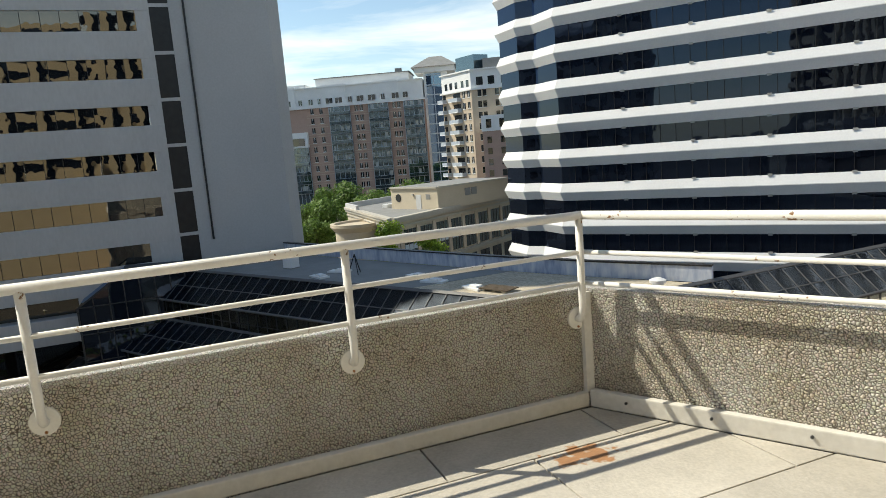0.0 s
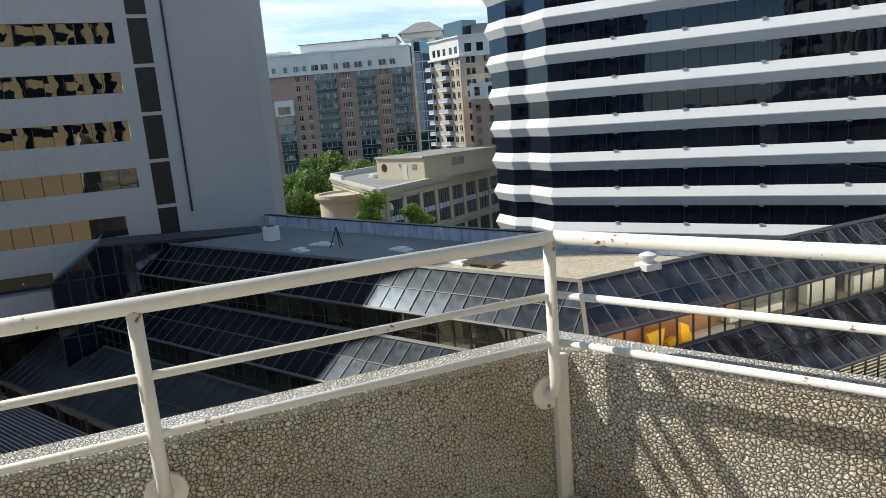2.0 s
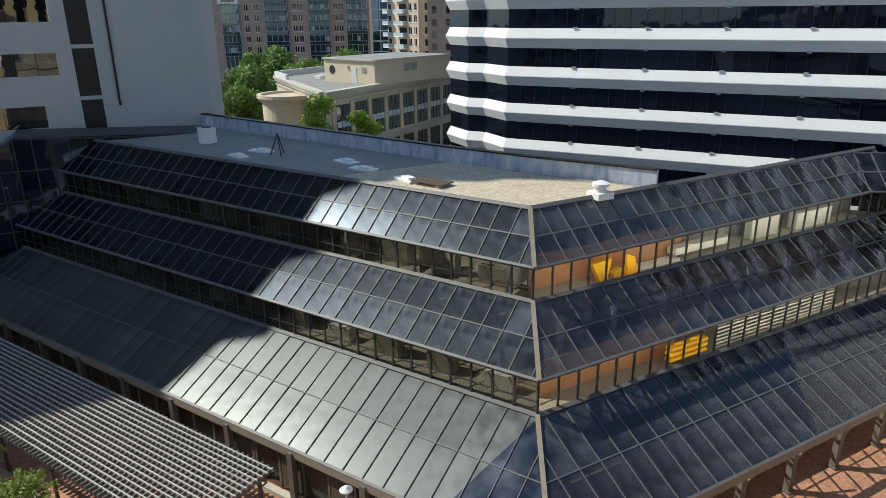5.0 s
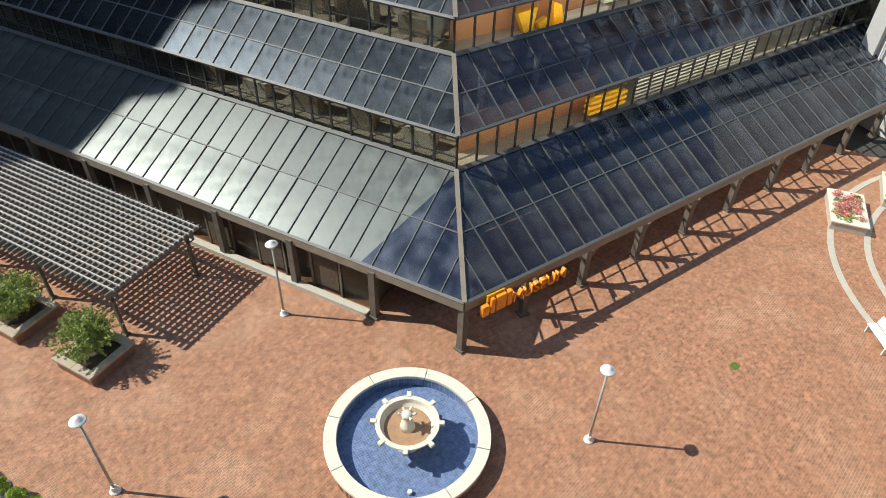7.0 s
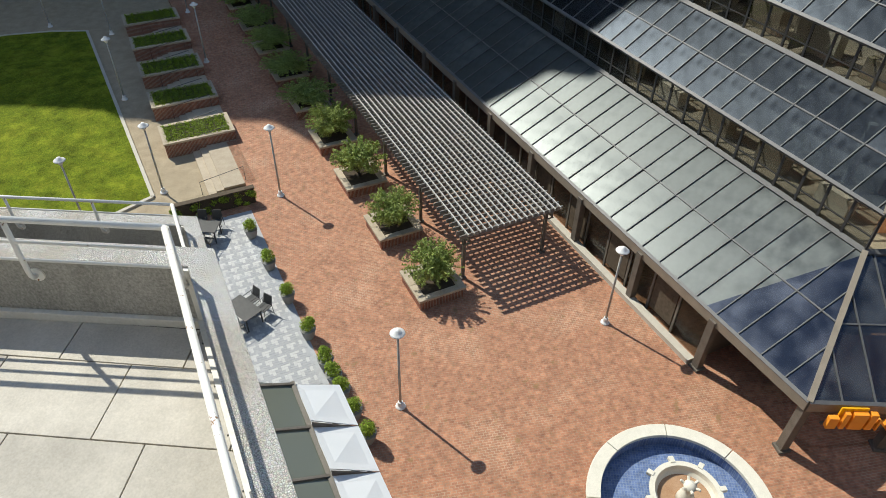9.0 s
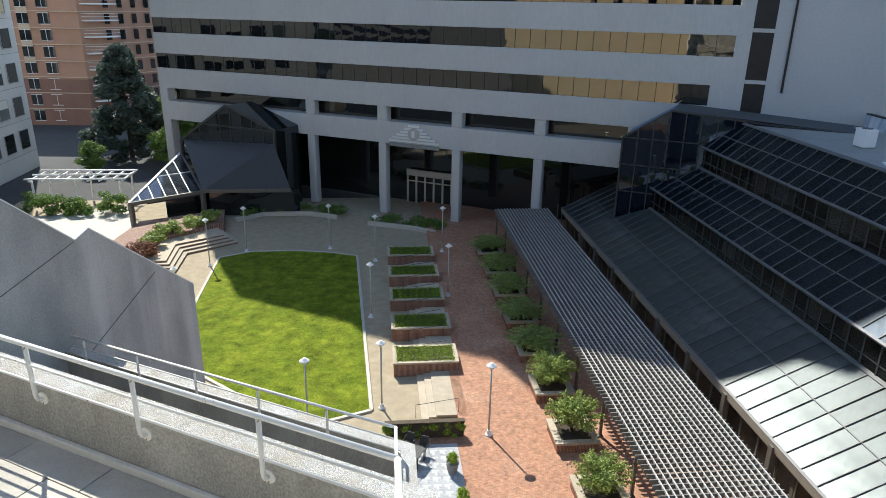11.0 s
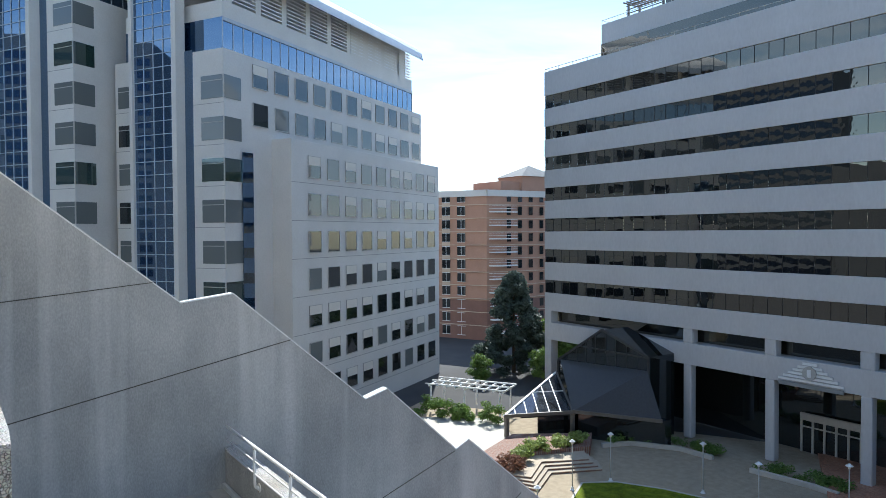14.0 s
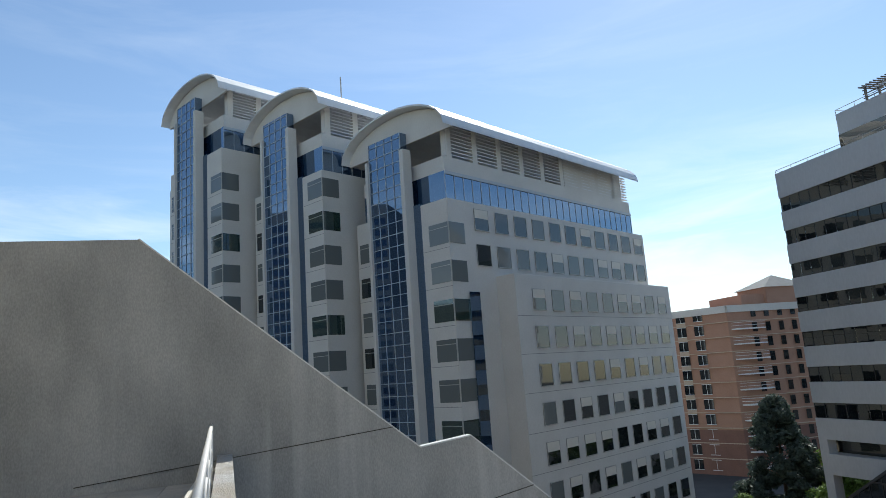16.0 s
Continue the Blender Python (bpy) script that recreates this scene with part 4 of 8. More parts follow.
def glass_face(tier, side):
    d0, z0, d1, z1 = TIERS[tier]
    e, n, length = (EL, NL, LEN_L) if side == "plaza" else (ER, NR, LEN_R)
    run, rise = d1 - d0, z1 - z0
    base = AC + n * d0 + Vector((0, 0, z0))
    up = (n * run + Vector((0, 0, rise)))
    slope = up.length
    upn = up.normalized()
    out = e.cross(upn).normalized()
    if out.z < 0:
        out = -out

    def at(a, b, h=0.0):   # a from the building's eave corner, b up the slope from 0 to 1
        return base + e * a + up * b + out * h
    lo_a = lambda b: KL * (d0 + run * b)  # noqa: E731
    roof = part("glass_roof", Shape().slab([at(lo_a(0) + 0.0, 0, -0.16), at(length, 0, -0.16), at(length, 0.02, -0.16), at(lo_a(0.02), 0.02, -0.16)], out * 0.1), M_FRAME, museum, "sloping glazed roof step with grey mullions")
    bays = int(length / BAY) + 1
    m_pane = M_GLASSC if side == "court" else M_GLASSDUST if tier == 0 else M_GLASS
    full = {}
    a_first = 0.0
    for j in range(2):
        b0, b1 = (0.0, 0.5) if j == 0 else (0.5, 1.0)
        for i in range(bays):
            a0, a1 = a_first + i * BAY, min(a_first + (i + 1) * BAY, length)
            if a1 - a0 < 0.1:
                continue
            q = [(a0 + 0.02, b0), (a1 - 0.02, b0), (a1 - 0.02, b1), (a0 + 0.02, b1)]
            k = KL * run
            poly = clip([(a - KL * d0, b) for a, b in q], k)
            if len(poly) < 3:
                continue
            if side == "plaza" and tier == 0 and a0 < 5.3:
                # bluer, glossier glass beside the hip, dusty glass beyond a slanting line
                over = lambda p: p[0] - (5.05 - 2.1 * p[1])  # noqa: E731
                for sign, m_part in ((1, M_GLASSDUST), (-1, M_GLASSB)):
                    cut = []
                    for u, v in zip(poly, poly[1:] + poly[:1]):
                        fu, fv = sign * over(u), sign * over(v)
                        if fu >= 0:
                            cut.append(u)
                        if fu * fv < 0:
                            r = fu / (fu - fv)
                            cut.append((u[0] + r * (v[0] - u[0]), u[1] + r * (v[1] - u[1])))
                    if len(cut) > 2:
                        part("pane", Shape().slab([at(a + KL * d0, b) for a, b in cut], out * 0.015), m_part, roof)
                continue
            whole = len(poly) == 4 and abs(a1 - a0 - BAY) < 1e-4 and all(abs(p[0] + KL * d0 - s[0]) + abs(p[1] - s[1]) < 1e-4 for p, s in zip(poly, q))
            if whole:
                if j not in full:
                    full[j] = Shape().slab([at(a, b) - at(a0, b0) for a, b in q], out * 0.015).mesh("pane", m_pane)
                pane = part("pane", full[j], None, roof, m=Matrix.Translation(at(a0, b0)) @ Matrix.Rotation(random.uniform(-0.006, 0.006), 4, e) @ Matrix.Rotation(random.uniform(-0.004, 0.004), 4, upn))
                pane.visible_shadow = side == "plaza" and tier == 0
            else:
                part("pane", Shape().slab([at(a + KL * d0, b) for a, b in poly], out * 0.015), m_pane, roof).visible_shadow = side == "plaza" and tier == 0
    long_bar = Shape().bar(at(0, 0, 0.02) - at(0, 0), at(0, 1, 0.02) - at(0, 0), 0.042, 0.1, up=out).mesh("mullion", M_MULL)
    for i in range(1, bays):
        a = a_first + i * BAY
        b_top = min(1.0, max(0.0, (a / KL - d0) / run))
        if a < lo_a(0) + 0.05:
            continue
        if b_top == 1.0:
            part("mullion", long_bar, None, roof, m=Matrix.Translation(at(a, 0)))
        else:
            part("mullion", Shape().bar(at(a, 0, 0.02), at(a, b_top, 0.02), 0.042, 0.1, up=out), M_MULL, roof)
    part("purlin", Shape().bar(at(lo_a(0.5), 0.5, 0.02), at(length, 0.5, 0.02), 0.06, 0.07, up=out), M_MULL, roof)
    part("eave_trim", Shape().bar(at(lo_a(0), 0, 0.0), at(length, 0, 0.0), 0.14, 0.16, up=out), M_MULL, roof)
    part("ridge_trim", Shape().bar(at(lo_a(1), 1, 0.02), at(length, 1, 0.02), 0.22, 0.14, up=out), M_MULL, roof)
    return at, lo_a


for side in ("plaza", "court"):
    for tier in range(3):
        glass_face(tier, side)
# hip caps
def corner_at(d, z):
    p = AC + EL * (KL * d) + NL * d
    return Vector((p.x, p.y, z))


for d0, z0, d1, z1 in TIERS:
    part("hip_cap", Shape().bar(corner_at(d0, z0 + 0.03), corner_at(d1, z1 + 0.05), 0.2, 0.14), M_FASCIA, museum, "tan weathered hip cap")


# upright window bands between the steps
def window_band(lower, side):
    d, z0, z1 = TIERS[lower][2] + 0.06, TIERS[lower][3] + 0.03, TIERS[lower + 1][1] - 0.06
    e, n, length = (EL, NL, LEN_L) if side == "plaza" else (ER, NR, LEN_R)
    start = KL * d
    band = part("window_band", Shape().bar(AC + n * d + e * start + Vector((0, 0, z1)), AC + n * d + e * length + Vector((0, 0, z1)), 0.12, 0.12), M_FRAME, museum, "dark framed band of upright windows")
    base = AC + n * d + Vector((0, 0, z0))
    # plaza panes use the copy whose tint carries the shade
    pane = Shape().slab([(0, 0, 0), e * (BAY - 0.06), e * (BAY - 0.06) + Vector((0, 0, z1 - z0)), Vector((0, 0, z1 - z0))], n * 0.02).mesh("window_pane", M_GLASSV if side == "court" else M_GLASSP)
    ubar = Shape().bar((0, 0, 0), (0, 0, z1 - z0), 0.07, 0.1, up=e).mesh("window_bar", M_DKMET)
    i = 0
    while start + (i + 1) * BAY < length:
        a = start + i * BAY
        part("window_pane", pane, None, band, m=Matrix.Translation(base + e * (a + 0.03))).visible_shadow = False
        part("window_bar", ubar, None, band, m=Matrix.Translation(base + e * a))
        i += 1
    for s in (0.36,) if side == "plaza" else ():
        part("transom", Shape().bar(base + e * start + Vector((0, 0, s * (z1 - z0))), base + e * length + Vector((0, 0, s * (z1 - z0))), 0.05, 0.05), M_DKMET, band)


for side in ("plaza", "court"):
    for lower in range(2):
        window_band(lower, side)

# flat roof of the museum with its stained upstand
def inset(e, n, d, a, z):
    p = AC + n * d + e * a
    return Vector((p.x, p.y, z))


roof_poly = [inset(EL, NL, 10.45, LEN_L, 0).xy, inset(EL, NL, 10.45, KL * 10.45, 0).xy, inset(ER, NR, 10.45, 14.3, 0).xy, (-32.0, 22.5), (-39.0, 18.8), (-61.5, 8.0)]
part("roof_deck", Shape().prism([tuple(p) for p in roof_poly], -7.6, -7.3), M_GRAVELROOF, museum, "tan gravel flat roof")
# office block's shadow on the roof put into a darker grey sheet
part("roof_membrane", Shape().prism([tuple(inset(EL, NL, 10.7, LEN_L, 0).xy), tuple(inset(EL, NL, 10.7, 19.5, 0).xy), (-37.5, 19.4), (-39.0, 18.7), (-61.0, 8.0)], -7.3, -7.28), M_ROOFGREY, museum, "grey sheet standing in for shade on the gravel roof")
UP = ((-62.0, 8.2), (-39.0, 19.1), (-32.0, 22.8), (-26.1, 26.5))
for (xa, ya), (xb, yb) in zip(UP, UP[1:]):
    part("roof_wall", Shape().bar((xa, ya, -6.85), (xb, yb, -6.85), 0.3, 0.95), M_ROOFWALL, museum, "white roof upstand with blue-black stains")
    part("roof_coping", Shape().bar((xa, ya, -6.33), (xb, yb, -6.33), 0.42, 0.09), M_BLACK, museum)
    part("back_wall", Shape().bar((xa, ya + 0.35, -14.0), (xb, yb + 0.35, -14.0), 0.3, 13.0), M_CONC, museum)
part("back_wall", Shape().bar((-26.4, 26.9, -14.1), (-27.0, 45.5, -14.1), 0.3, 13.3), M_CONC, museum)

GAB = [(-9.5, -16.5), (-9.5, -9.05), (-5.85, -6.6), (1.0, -7.1), (8.0, -7.4), (8.0, -16.5)]
hall = part("west_gable", Shape().slab([(XW + 0.35, y, z) for y, z in GAB], (4.3, 0, 0)), M_NAVY, museum, "dark glazed gable against the office block")
gx = XW + 4.68
# dark sheet added so the gable's glass top mirrors no sky
part("gable_roof", Shape().slab([(XW + 0.35, -5.8, -6.57), (gx, -5.8, -6.57), (gx, 8.0, -7.36), (XW + 0.35, 8.0, -7.36)], (0, 0, 0.04)), M_SLATE, hall, "dark sheet added over the gable's glass top")
for (ya, za), (yb, zb) in zip(GAB[:4], GAB[1:5]):
    part("gable_edge", Shape().bar((gx, ya, za), (gx, yb, zb), 0.16, 0.14), M_DKMET, hall)
for i in range(1, 9):
    y = -9.5 + 1.2 * i
    top = -9.05 + (y + 9.5) * 0.671 if y < -5.85 else -6.6 - (y + 5.85) * 0.073
    part("gable_bar", Shape().bar((gx, y, -16.5), (gx, y, top), 0.07, 0.09, up=(0, 1, 0)), M_DKMET, hall)
for z in (-13.6, -11.3, -9.05):
    part("gable_transom", Shape().bar((gx, -9.5, z), (gx, 1.0, z), 0.07, 0.09), M_DKMET, hall)

# fascia, columns and entrance wall below the lowest eave
fas = Shape()
fas.bar(AC + Vector((0, 0, -17.55)), AC + EL * LEN_L + Vector((0, 0, -17.55)), 0.16, 0.42)
fas.bar(AC + Vector((0, 0, -17.55)), AC + ER * (LEN_R + 6) + Vector((0, 0, -17.55)), 0.16, 0.42)
part("eave_fascia", fas, M_FASCIA, museum, "tan eave fascia")
col = Shape().box(-0.16, -0.16, GZ, 0.16, 0.16, -17.5).box(-0.24, -0.24, GZ, 0.24, 0.24, GZ + 0.12).mesh("column", M_FRAME, bevel=0.01)
part("column", col, None, museum, m=Matrix.Translation(AC + (NL + NR) * 0.1) @ pose(0, 0, 0, 0, 0, 15))
for i in range(1, 12):
    part("column", col, None, museum, m=Matrix.Translation(AC + EL * (4.4 * i) - NL * 0.02) @ pose(0, 0, 0, 0, 0, 30))
for i in range(1, 10):
    c = AC + ER * (3.7 * i) + NR * 0.35
    part("column", col, None, museum, m=Matrix.Translation(c))
    part("brace", Shape().bar((c.x, c.y - 0.05, GZ + 1.5), (c.x, c.y - 1.1, -17.7), 0.12, 0.14).bar((c.x, c.y + 0.05, GZ + 1.5), (c.x, c.y + 1.1, -17.7), 0.12, 0.14), M_FRAME, museum)
entry = Shape()
p, q = inset(EL, NL, -0.12, 4.7, GZ), inset(EL, NL, -0.12, LEN_L, GZ)
entry.bar(p + Vector((0, 0, 0.12)), q + Vector((0, 0, 0.12)), 0.36, 0.24)
part("plinth", entry, M_KERB, museum, "pale stone plinth")
p2, q2 = inset(EL, NL, 0.3, 4.8, GZ), inset(EL, NL, 0.3, LEN_L, GZ)
part("ground_glazing", Shape().slab([p2, q2, q2 + Vector((0, 0, 2.6)), p2 + Vector((0, 0, 2.6))], NL * 0.03), M_GLASSV, museum)
gb = Shape()
for i in range(int(LEN_L / 1.6)):
    gb.bar(p2 + EL * 1.6 * i, p2 + EL * 1.6 * i + Vector((0, 0, 2.6)), 0.08, 0.12, up=EL)
gb.bar(p2 + Vector((0, 0, 2.2)), q2 + Vector((0, 0, 2.2)), 0.1, 0.08)
part("glazing_grid", gb, M_FRAME, museum)
part("end_wall", Shape().bar(p2 + Vector((0, 0, 1.3)), p2 + NL * 5 + Vector((0, 0, 1.3)), 0.15, 2.6), M_FRAME, museum)
part("lobby_wall", Shape().bar(p2 + NL * 2.6 + Vector((0, 0, 1.4)), q2 + NL * 2.6 + Vector((0, 0, 1.4)), 0.2, 2.8), M_ORANGE, museum, "terracotta lobby wall")
for i in range(1, 9, 2):
    dl = p2 + EL * (1.6 * i + 0.12) - NL * 0.03
    part("lobby_door", Shape().block(dl + Vector((0, 0, 0.3)), EL * 1.36, NL * 0.05, (0, 0, 1.85)), M_BARK, museum, "brown timber door leaf")
p3, q3 = inset(ER, NR, 2.6, 1.2, GZ), inset(ER, NR, 2.6, LEN_R + 5, GZ)
part("ground_wall", Shape().slab([p3, q3, q3 + Vector((0, 0, 3.6)), p3 + Vector((0, 0, 3.6))], NR * 0.1), M_ORANGE, museum, "terracotta ground-floor wall")
# floors and rooms behind the glass
for d, z in ((5.4, -15.1), (8.4, -11.3)):
    poly = [inset(EL, NL, d, LEN_L, 0).xy, inset(EL, NL, d, KL * d, 0).xy, inset(ER, NR, d, LEN_R - 0.5, 0).xy, (-26.6, 45.0), (-26.3, 28.6), (-28.4, 22.7), (-42.5, 15.0), (-60.5, 6.8)]
    part("storey_floor", Shape().prism([tuple(c) for c in poly], z - 0.3, z), M_CARPET, museum)
for d, z0, z1, m_in in ((9.2, -15.1, -11.6, M_ORANGE), (11.6, -11.3, -7.7, M_INT)):
    wl = Shape().bar(inset(EL, NL, d, LEN_L, (z0 + z1) / 2), inset(EL, NL, d, KL * d, (z0 + z1) / 2), 0.2, z1 - z0)
    part("room_wall", wl, M_INT, museum)
    part("room_wall", Shape().bar(inset(ER, NR, d, KL * d, (z0 + z1) / 2), inset(ER, NR, d, LEN_R, (z0 + z1) / 2), 0.2, z1 - z0), m_in, museum)
for i in range(9):
    for e, n in ((EL, NL), (ER, NR)):
        part("inner_column", Shape().tube([inset(e, n, 7.6, 6.2 + 3.4 * i, -15.1), inset(e, n, 7.6, 6.2 + 3.4 * i, -11.7)], 0.18, 10), M_INT, museum)
        if n == NL:
            part("partition", Shape().bar(inset(e, n, 8.6, 6.5 + 5.1 * i, -10.2), inset(e, n, 10.6, 6.5 + 5.1 * i, -10.2), 0.15, 1.7), M_CARPET if i % 2 else M_INT, museum)


def court_side(d, a, z):
    return inset(ER, NR, d, a, z)


part("exhibit_wall", Shape().bar(court_side(9.9, 5.9, -10.4), court_side(9.9, 16.5, -10.4), 0.12, 1.8), M_ORANGE, museum, "terracotta exhibit wall")
part("exhibit_wall", Shape().bar(court_side(6.6, 4.2, -14.2), court_side(6.6, 13.0, -14.2), 0.12, 1.9), M_ORANGE, museum, "terracotta exhibit wall")
ysc = Shape()
for prof_y in (((9.15, -10.2), (9.7, -11.28), (10.2, -11.28), (10.4, -10.1)), ((10.55, -10.95), (10.7, -11.28), (11.5, -11.28), (11.1, -10.75)), ((11.45, -10.05), (11.5, -10.5), (11.6, -11.28), (12.3, -11.28), (12.0, -10.3))):
    ysc.slab([court_side(8.85, a, z) for a, z in prof_y], NR * 0.3)
part("yellow_sculpture", ysc, M_YELLOW, museum, "bright yellow exhibit behind the windows")
for i in range(3):
    part("yellow_shelf", Shape().bar(court_side(5.5, 11.4, -14.6 + 0.3 * i), court_side(5.5, 14.0, -14.6 + 0.3 * i), 0.4, 0.16), M_YELLOW, museum, "yellow shelf behind the lower windows")
for a0, a1, z0, z1, d in ((15.2, 19.6, -10.9, -10.5, 9.0), (12.4, 15.6, -11.28, -11.1, 9.0), (22.0, 24.5, -11.28, -9.9, 9.4), (26.0, 29.5, -11.28, -10.2, 9.2)):
    part("display_case", Shape().block(court_side(d, a0, z0), ER * (a1 - a0), NR * 0.6, (0, 0, z1 - z0)), M_INT, museum, "pale display case")
for i in range(8):
    part("stair_rail", Shape().bar(court_side(5.6, 15.0, -14.95 + 0.22 * i), court_side(5.6, 25.0, -14.95 + 0.22 * i), 0.05, 0.07), M_INT, museum)
for i in range(10):
    part("display_case", Shape().block(inset(EL, NL, 9.6, 7.0 + 3.1 * i, -11.28), EL * 1.7, NL * 0.6, (0, 0, 0.9 + 0.5 * (i % 3))), M_INT if i % 2 else M_CARPET, museum)
    part("display_case", Shape().block(inset(EL, NL, 6.4, 5.0 + 3.3 * i, -15.08), EL * 1.5, NL * 0.6, (0, 0, 0.8 + 0.4 * (i % 3))), M_CARPET if i % 3 else M_INT, museum)

# third glazed face beside the white wall
e3, n3 = Vector((0.5, C30, 0)), Vector((-C30, 0.5, 0))
o3 = inset(ER, NR, 7.95, 31.2, -9.25)
side_roof = part("side_roof", Shape().slab([o3, o3 + e3 * 9, o3 + e3 * 9 + n3 * 2.8 + Vector((0, 0, 1.9)), o3 + n3 * 2.8 + Vector((0, 0, 1.9))], (0.01, 0, 0.02)), M_GLASS, museum)
for i in range(9):
    part("mullion", Shape().bar(o3 + e3 * 1.12 * i, o3 + e3 * 1.12 * i + n3 * 2.8 + Vector((0, 0, 1.95)), 0.06, 0.08), M_MULL, side_roof)
for b in (0, 0.5, 1.0):
    part("purlin", Shape().bar(o3 + n3 * 2.8 * b + Vector((0, 0, 1.95 * b)), o3 + e3 * 9 + n3 * 2.8 * b + Vector((0, 0, 1.95 * b)), 0.1, 0.08), M_MULL, side_roof)
part("north_end_wall", Shape().box(-27.3, 47.2, GZ - 0.2, -19.4, 47.5, -9.3), M_WIN, museum, "dark glazed end wall under the side glazing")
for i in range(6):
    part("end_wall_bar", Shape().box(-27.0 + 1.3 * i, 47.12, GZ, -26.92 + 1.3 * i, 47.2, -9.3), M_DKMET, museum)
part("end_wall_bar", Shape().box(-27.3, 47.12, -12.2, -19.4, 47.2, -12.1), M_DKMET, museum)
solid("wall_white_wing", Shape().prism([(-19.3, 46.8), (10, 43.9), (10, 58), (-19.3, 58)], GZ - 0.3, -2.3), M_WHITEWALL, "sunlit white wall of the wing beside the museum", "wall", kind="structure")

pier = solid("trim_white_pier", Shape().box(-20.25, 46.35, GZ - 0.3, -19.25, 47.0, -2.4), M_WHITEWALL, "white pier at the end of the wing wall", "wall", kind="structure", bevel=0.02)
part("downpipe", Shape().tube([(-18.9, 46.55, GZ), (-18.9, 46.55, -2.6)], 0.07, 8), M_LAMP, pier, "pale downpipe")

# ---- office block with bronze glass bands, west ----
Y0, Y1 = -66.0, -1.0
office = thing("office_building", "grey precast office block with dark reflective window bands", "building", at=(0, 0, 0))
ST = 4.02
Z1 = -8.95   # head of the lowest glass
for k in range(8):
    zt = Z1 + ST * k   # top of glass
    zb = zt - 1.7
    zn = zt + ST - 1.7    # next glass bottom
    zt2 = zn if k < 7 else 22.3
    part("spandrel", Shape().prism([(XW, Y0), (XW, Y1), (XW - 14, Y1), (XW - 14, Y0)], zt, zt2), M_PRECAST, office, "grey precast spandrel band", bevel=0.03)
    if k:
        pane_w = 1.45
        i = 0
        ys0 = Y0 + 0.05
        strip = part("window_strip", Shape().box(XW - 0.4, Y0 + 0.02, zb, XW - 0.3, Y1 - 0.02, zb + 0.05), M_BLACK, office, "dark bronze window strip")
        me = Shape().box(-0.015, 0.02, 0, 0.015, pane_w - 0.02, zt - zb).mesh("pane", M_BRONZE)
        mb = Shape().box(-0.02, -0.02, 0, 0.02, 0.02, zt - zb).mesh("strip_bar", M_BLACK)
        nb = int((Y1 - ys0 - (2.0 if k == 1 else 0.02)) / pane_w)
        for i in range(nb):
            part("pane", me, None, strip, m=pose(XW - 0.18, ys0 + pane_w * i, zb, 0, random.uniform(-0.2, 0.2), random.uniform(-0.3, 0.3)))
            part("strip_bar", mb, None, strip, m=pose(XW - 0.14, ys0 + pane_w * i, zb))
        part("strip_end", Shape().box(XW - 14, ys0 + pane_w * nb, zb, XW - 0.02, Y1, zt), M_PRECAST, office)
part("recess_wall", Shape().box(XW - 14, Y0 + 0.1, -10.8, XW - 1.6, Y1, -8.87), M_BRONZE, office, "dark recessed window band")
part("lower_band", Shape().box(XW - 1.9, Y0, -12.75, XW, -8.5, -10.5), M_PRECAST, office, "grey precast band over the colonnade", bevel=0.03)
for y in (-44.2, -35.15, -26.65, -18.05, -9.35):
    part("column", Shape().box(XW - 0.95, y - 0.48, GZ - 0.3, XW + 0.02, y + 0.48, -12.7).box(XW - 1.1, y - 0.6, -10.55, XW - 0.04, y + 0.6, -8.87), M_PRECAST, office, bevel=0.22)
part("column", Shape().box(XW - 1.2, Y0, GZ - 0.3, XW - 0.02, Y0 + 1.2, -8.87), M_PRECAST, office)
part("lobby_glass", Shape().box(XW - 6.2, Y0 + 1, GZ - 0.3, XW - 6.0, -3, -10.8), M_WIN, office, "dark lobby glazing")
part("strip_black", Shape().box(XW - 2, Y1, -12, XW - 0.1, 0.6, 32), M_BLACK, office, "black vertical window strip")
for k in range(9):
    zt = Z1 + ST * k
    part("strip_band", Shape().box(XW - 0.12, Y1, zt + 0.3, XW - 0.05, 0.6, zt + 0.6), M_PRECAST, office)
part("blank_wall", Shape().prism([(XW, 0.6), (XW, 9.1), (XW - 1.1, 10.3), (XW - 14, 10.3), (XW - 14, 0.6)], GZ - 0.3, 32), M_PRECAST_BLANK, office, "blank grey wall panel", bevel=0.03)
part("downpipe", Shape().tube([(XW + 0.12, 1.85, -5.2), (XW + 0.12, 1.85, 32)], 0.09, 8), M_BLACK, office)
part("roof_slab", Shape().box(XW - 14, Y0, 21.4, XW - 0.3, 0, 22.0), M_ROOFGREY, office)
for k, (x, ya, za, zb) in enumerate(((XW - 1.5, -57.5, 22.2, 26.6), (XW - 3.0, -49.2, 26.6, 35.0))):
    part("upper_storey", Shape().box(XW - 14, ya, za, x, 0, zb), M_PRECAST, office, "set-back upper storey", bevel=0.05)
    part("upper_glass", Shape().box(x - 0.1, ya - 0.03, za + 0.6, x + 0.03, -1, za + 2.0), M_BRONZE, office)
# unseen volumes added behind, stepped to cast the shadow edge on the museum
for ya, zb in ((-40.2, 36.6), (-34.5, 40.0), (-30.0, 43.5), (-27.5, 47.0), (-25.0, 52.0), (-23.5, 60.0)):
    part("roof_house", Shape().box(XW - 14, ya, 33.5, XW - 3.0 - 0.01 * zb, 0.0, zb), M_PRECAST, office)
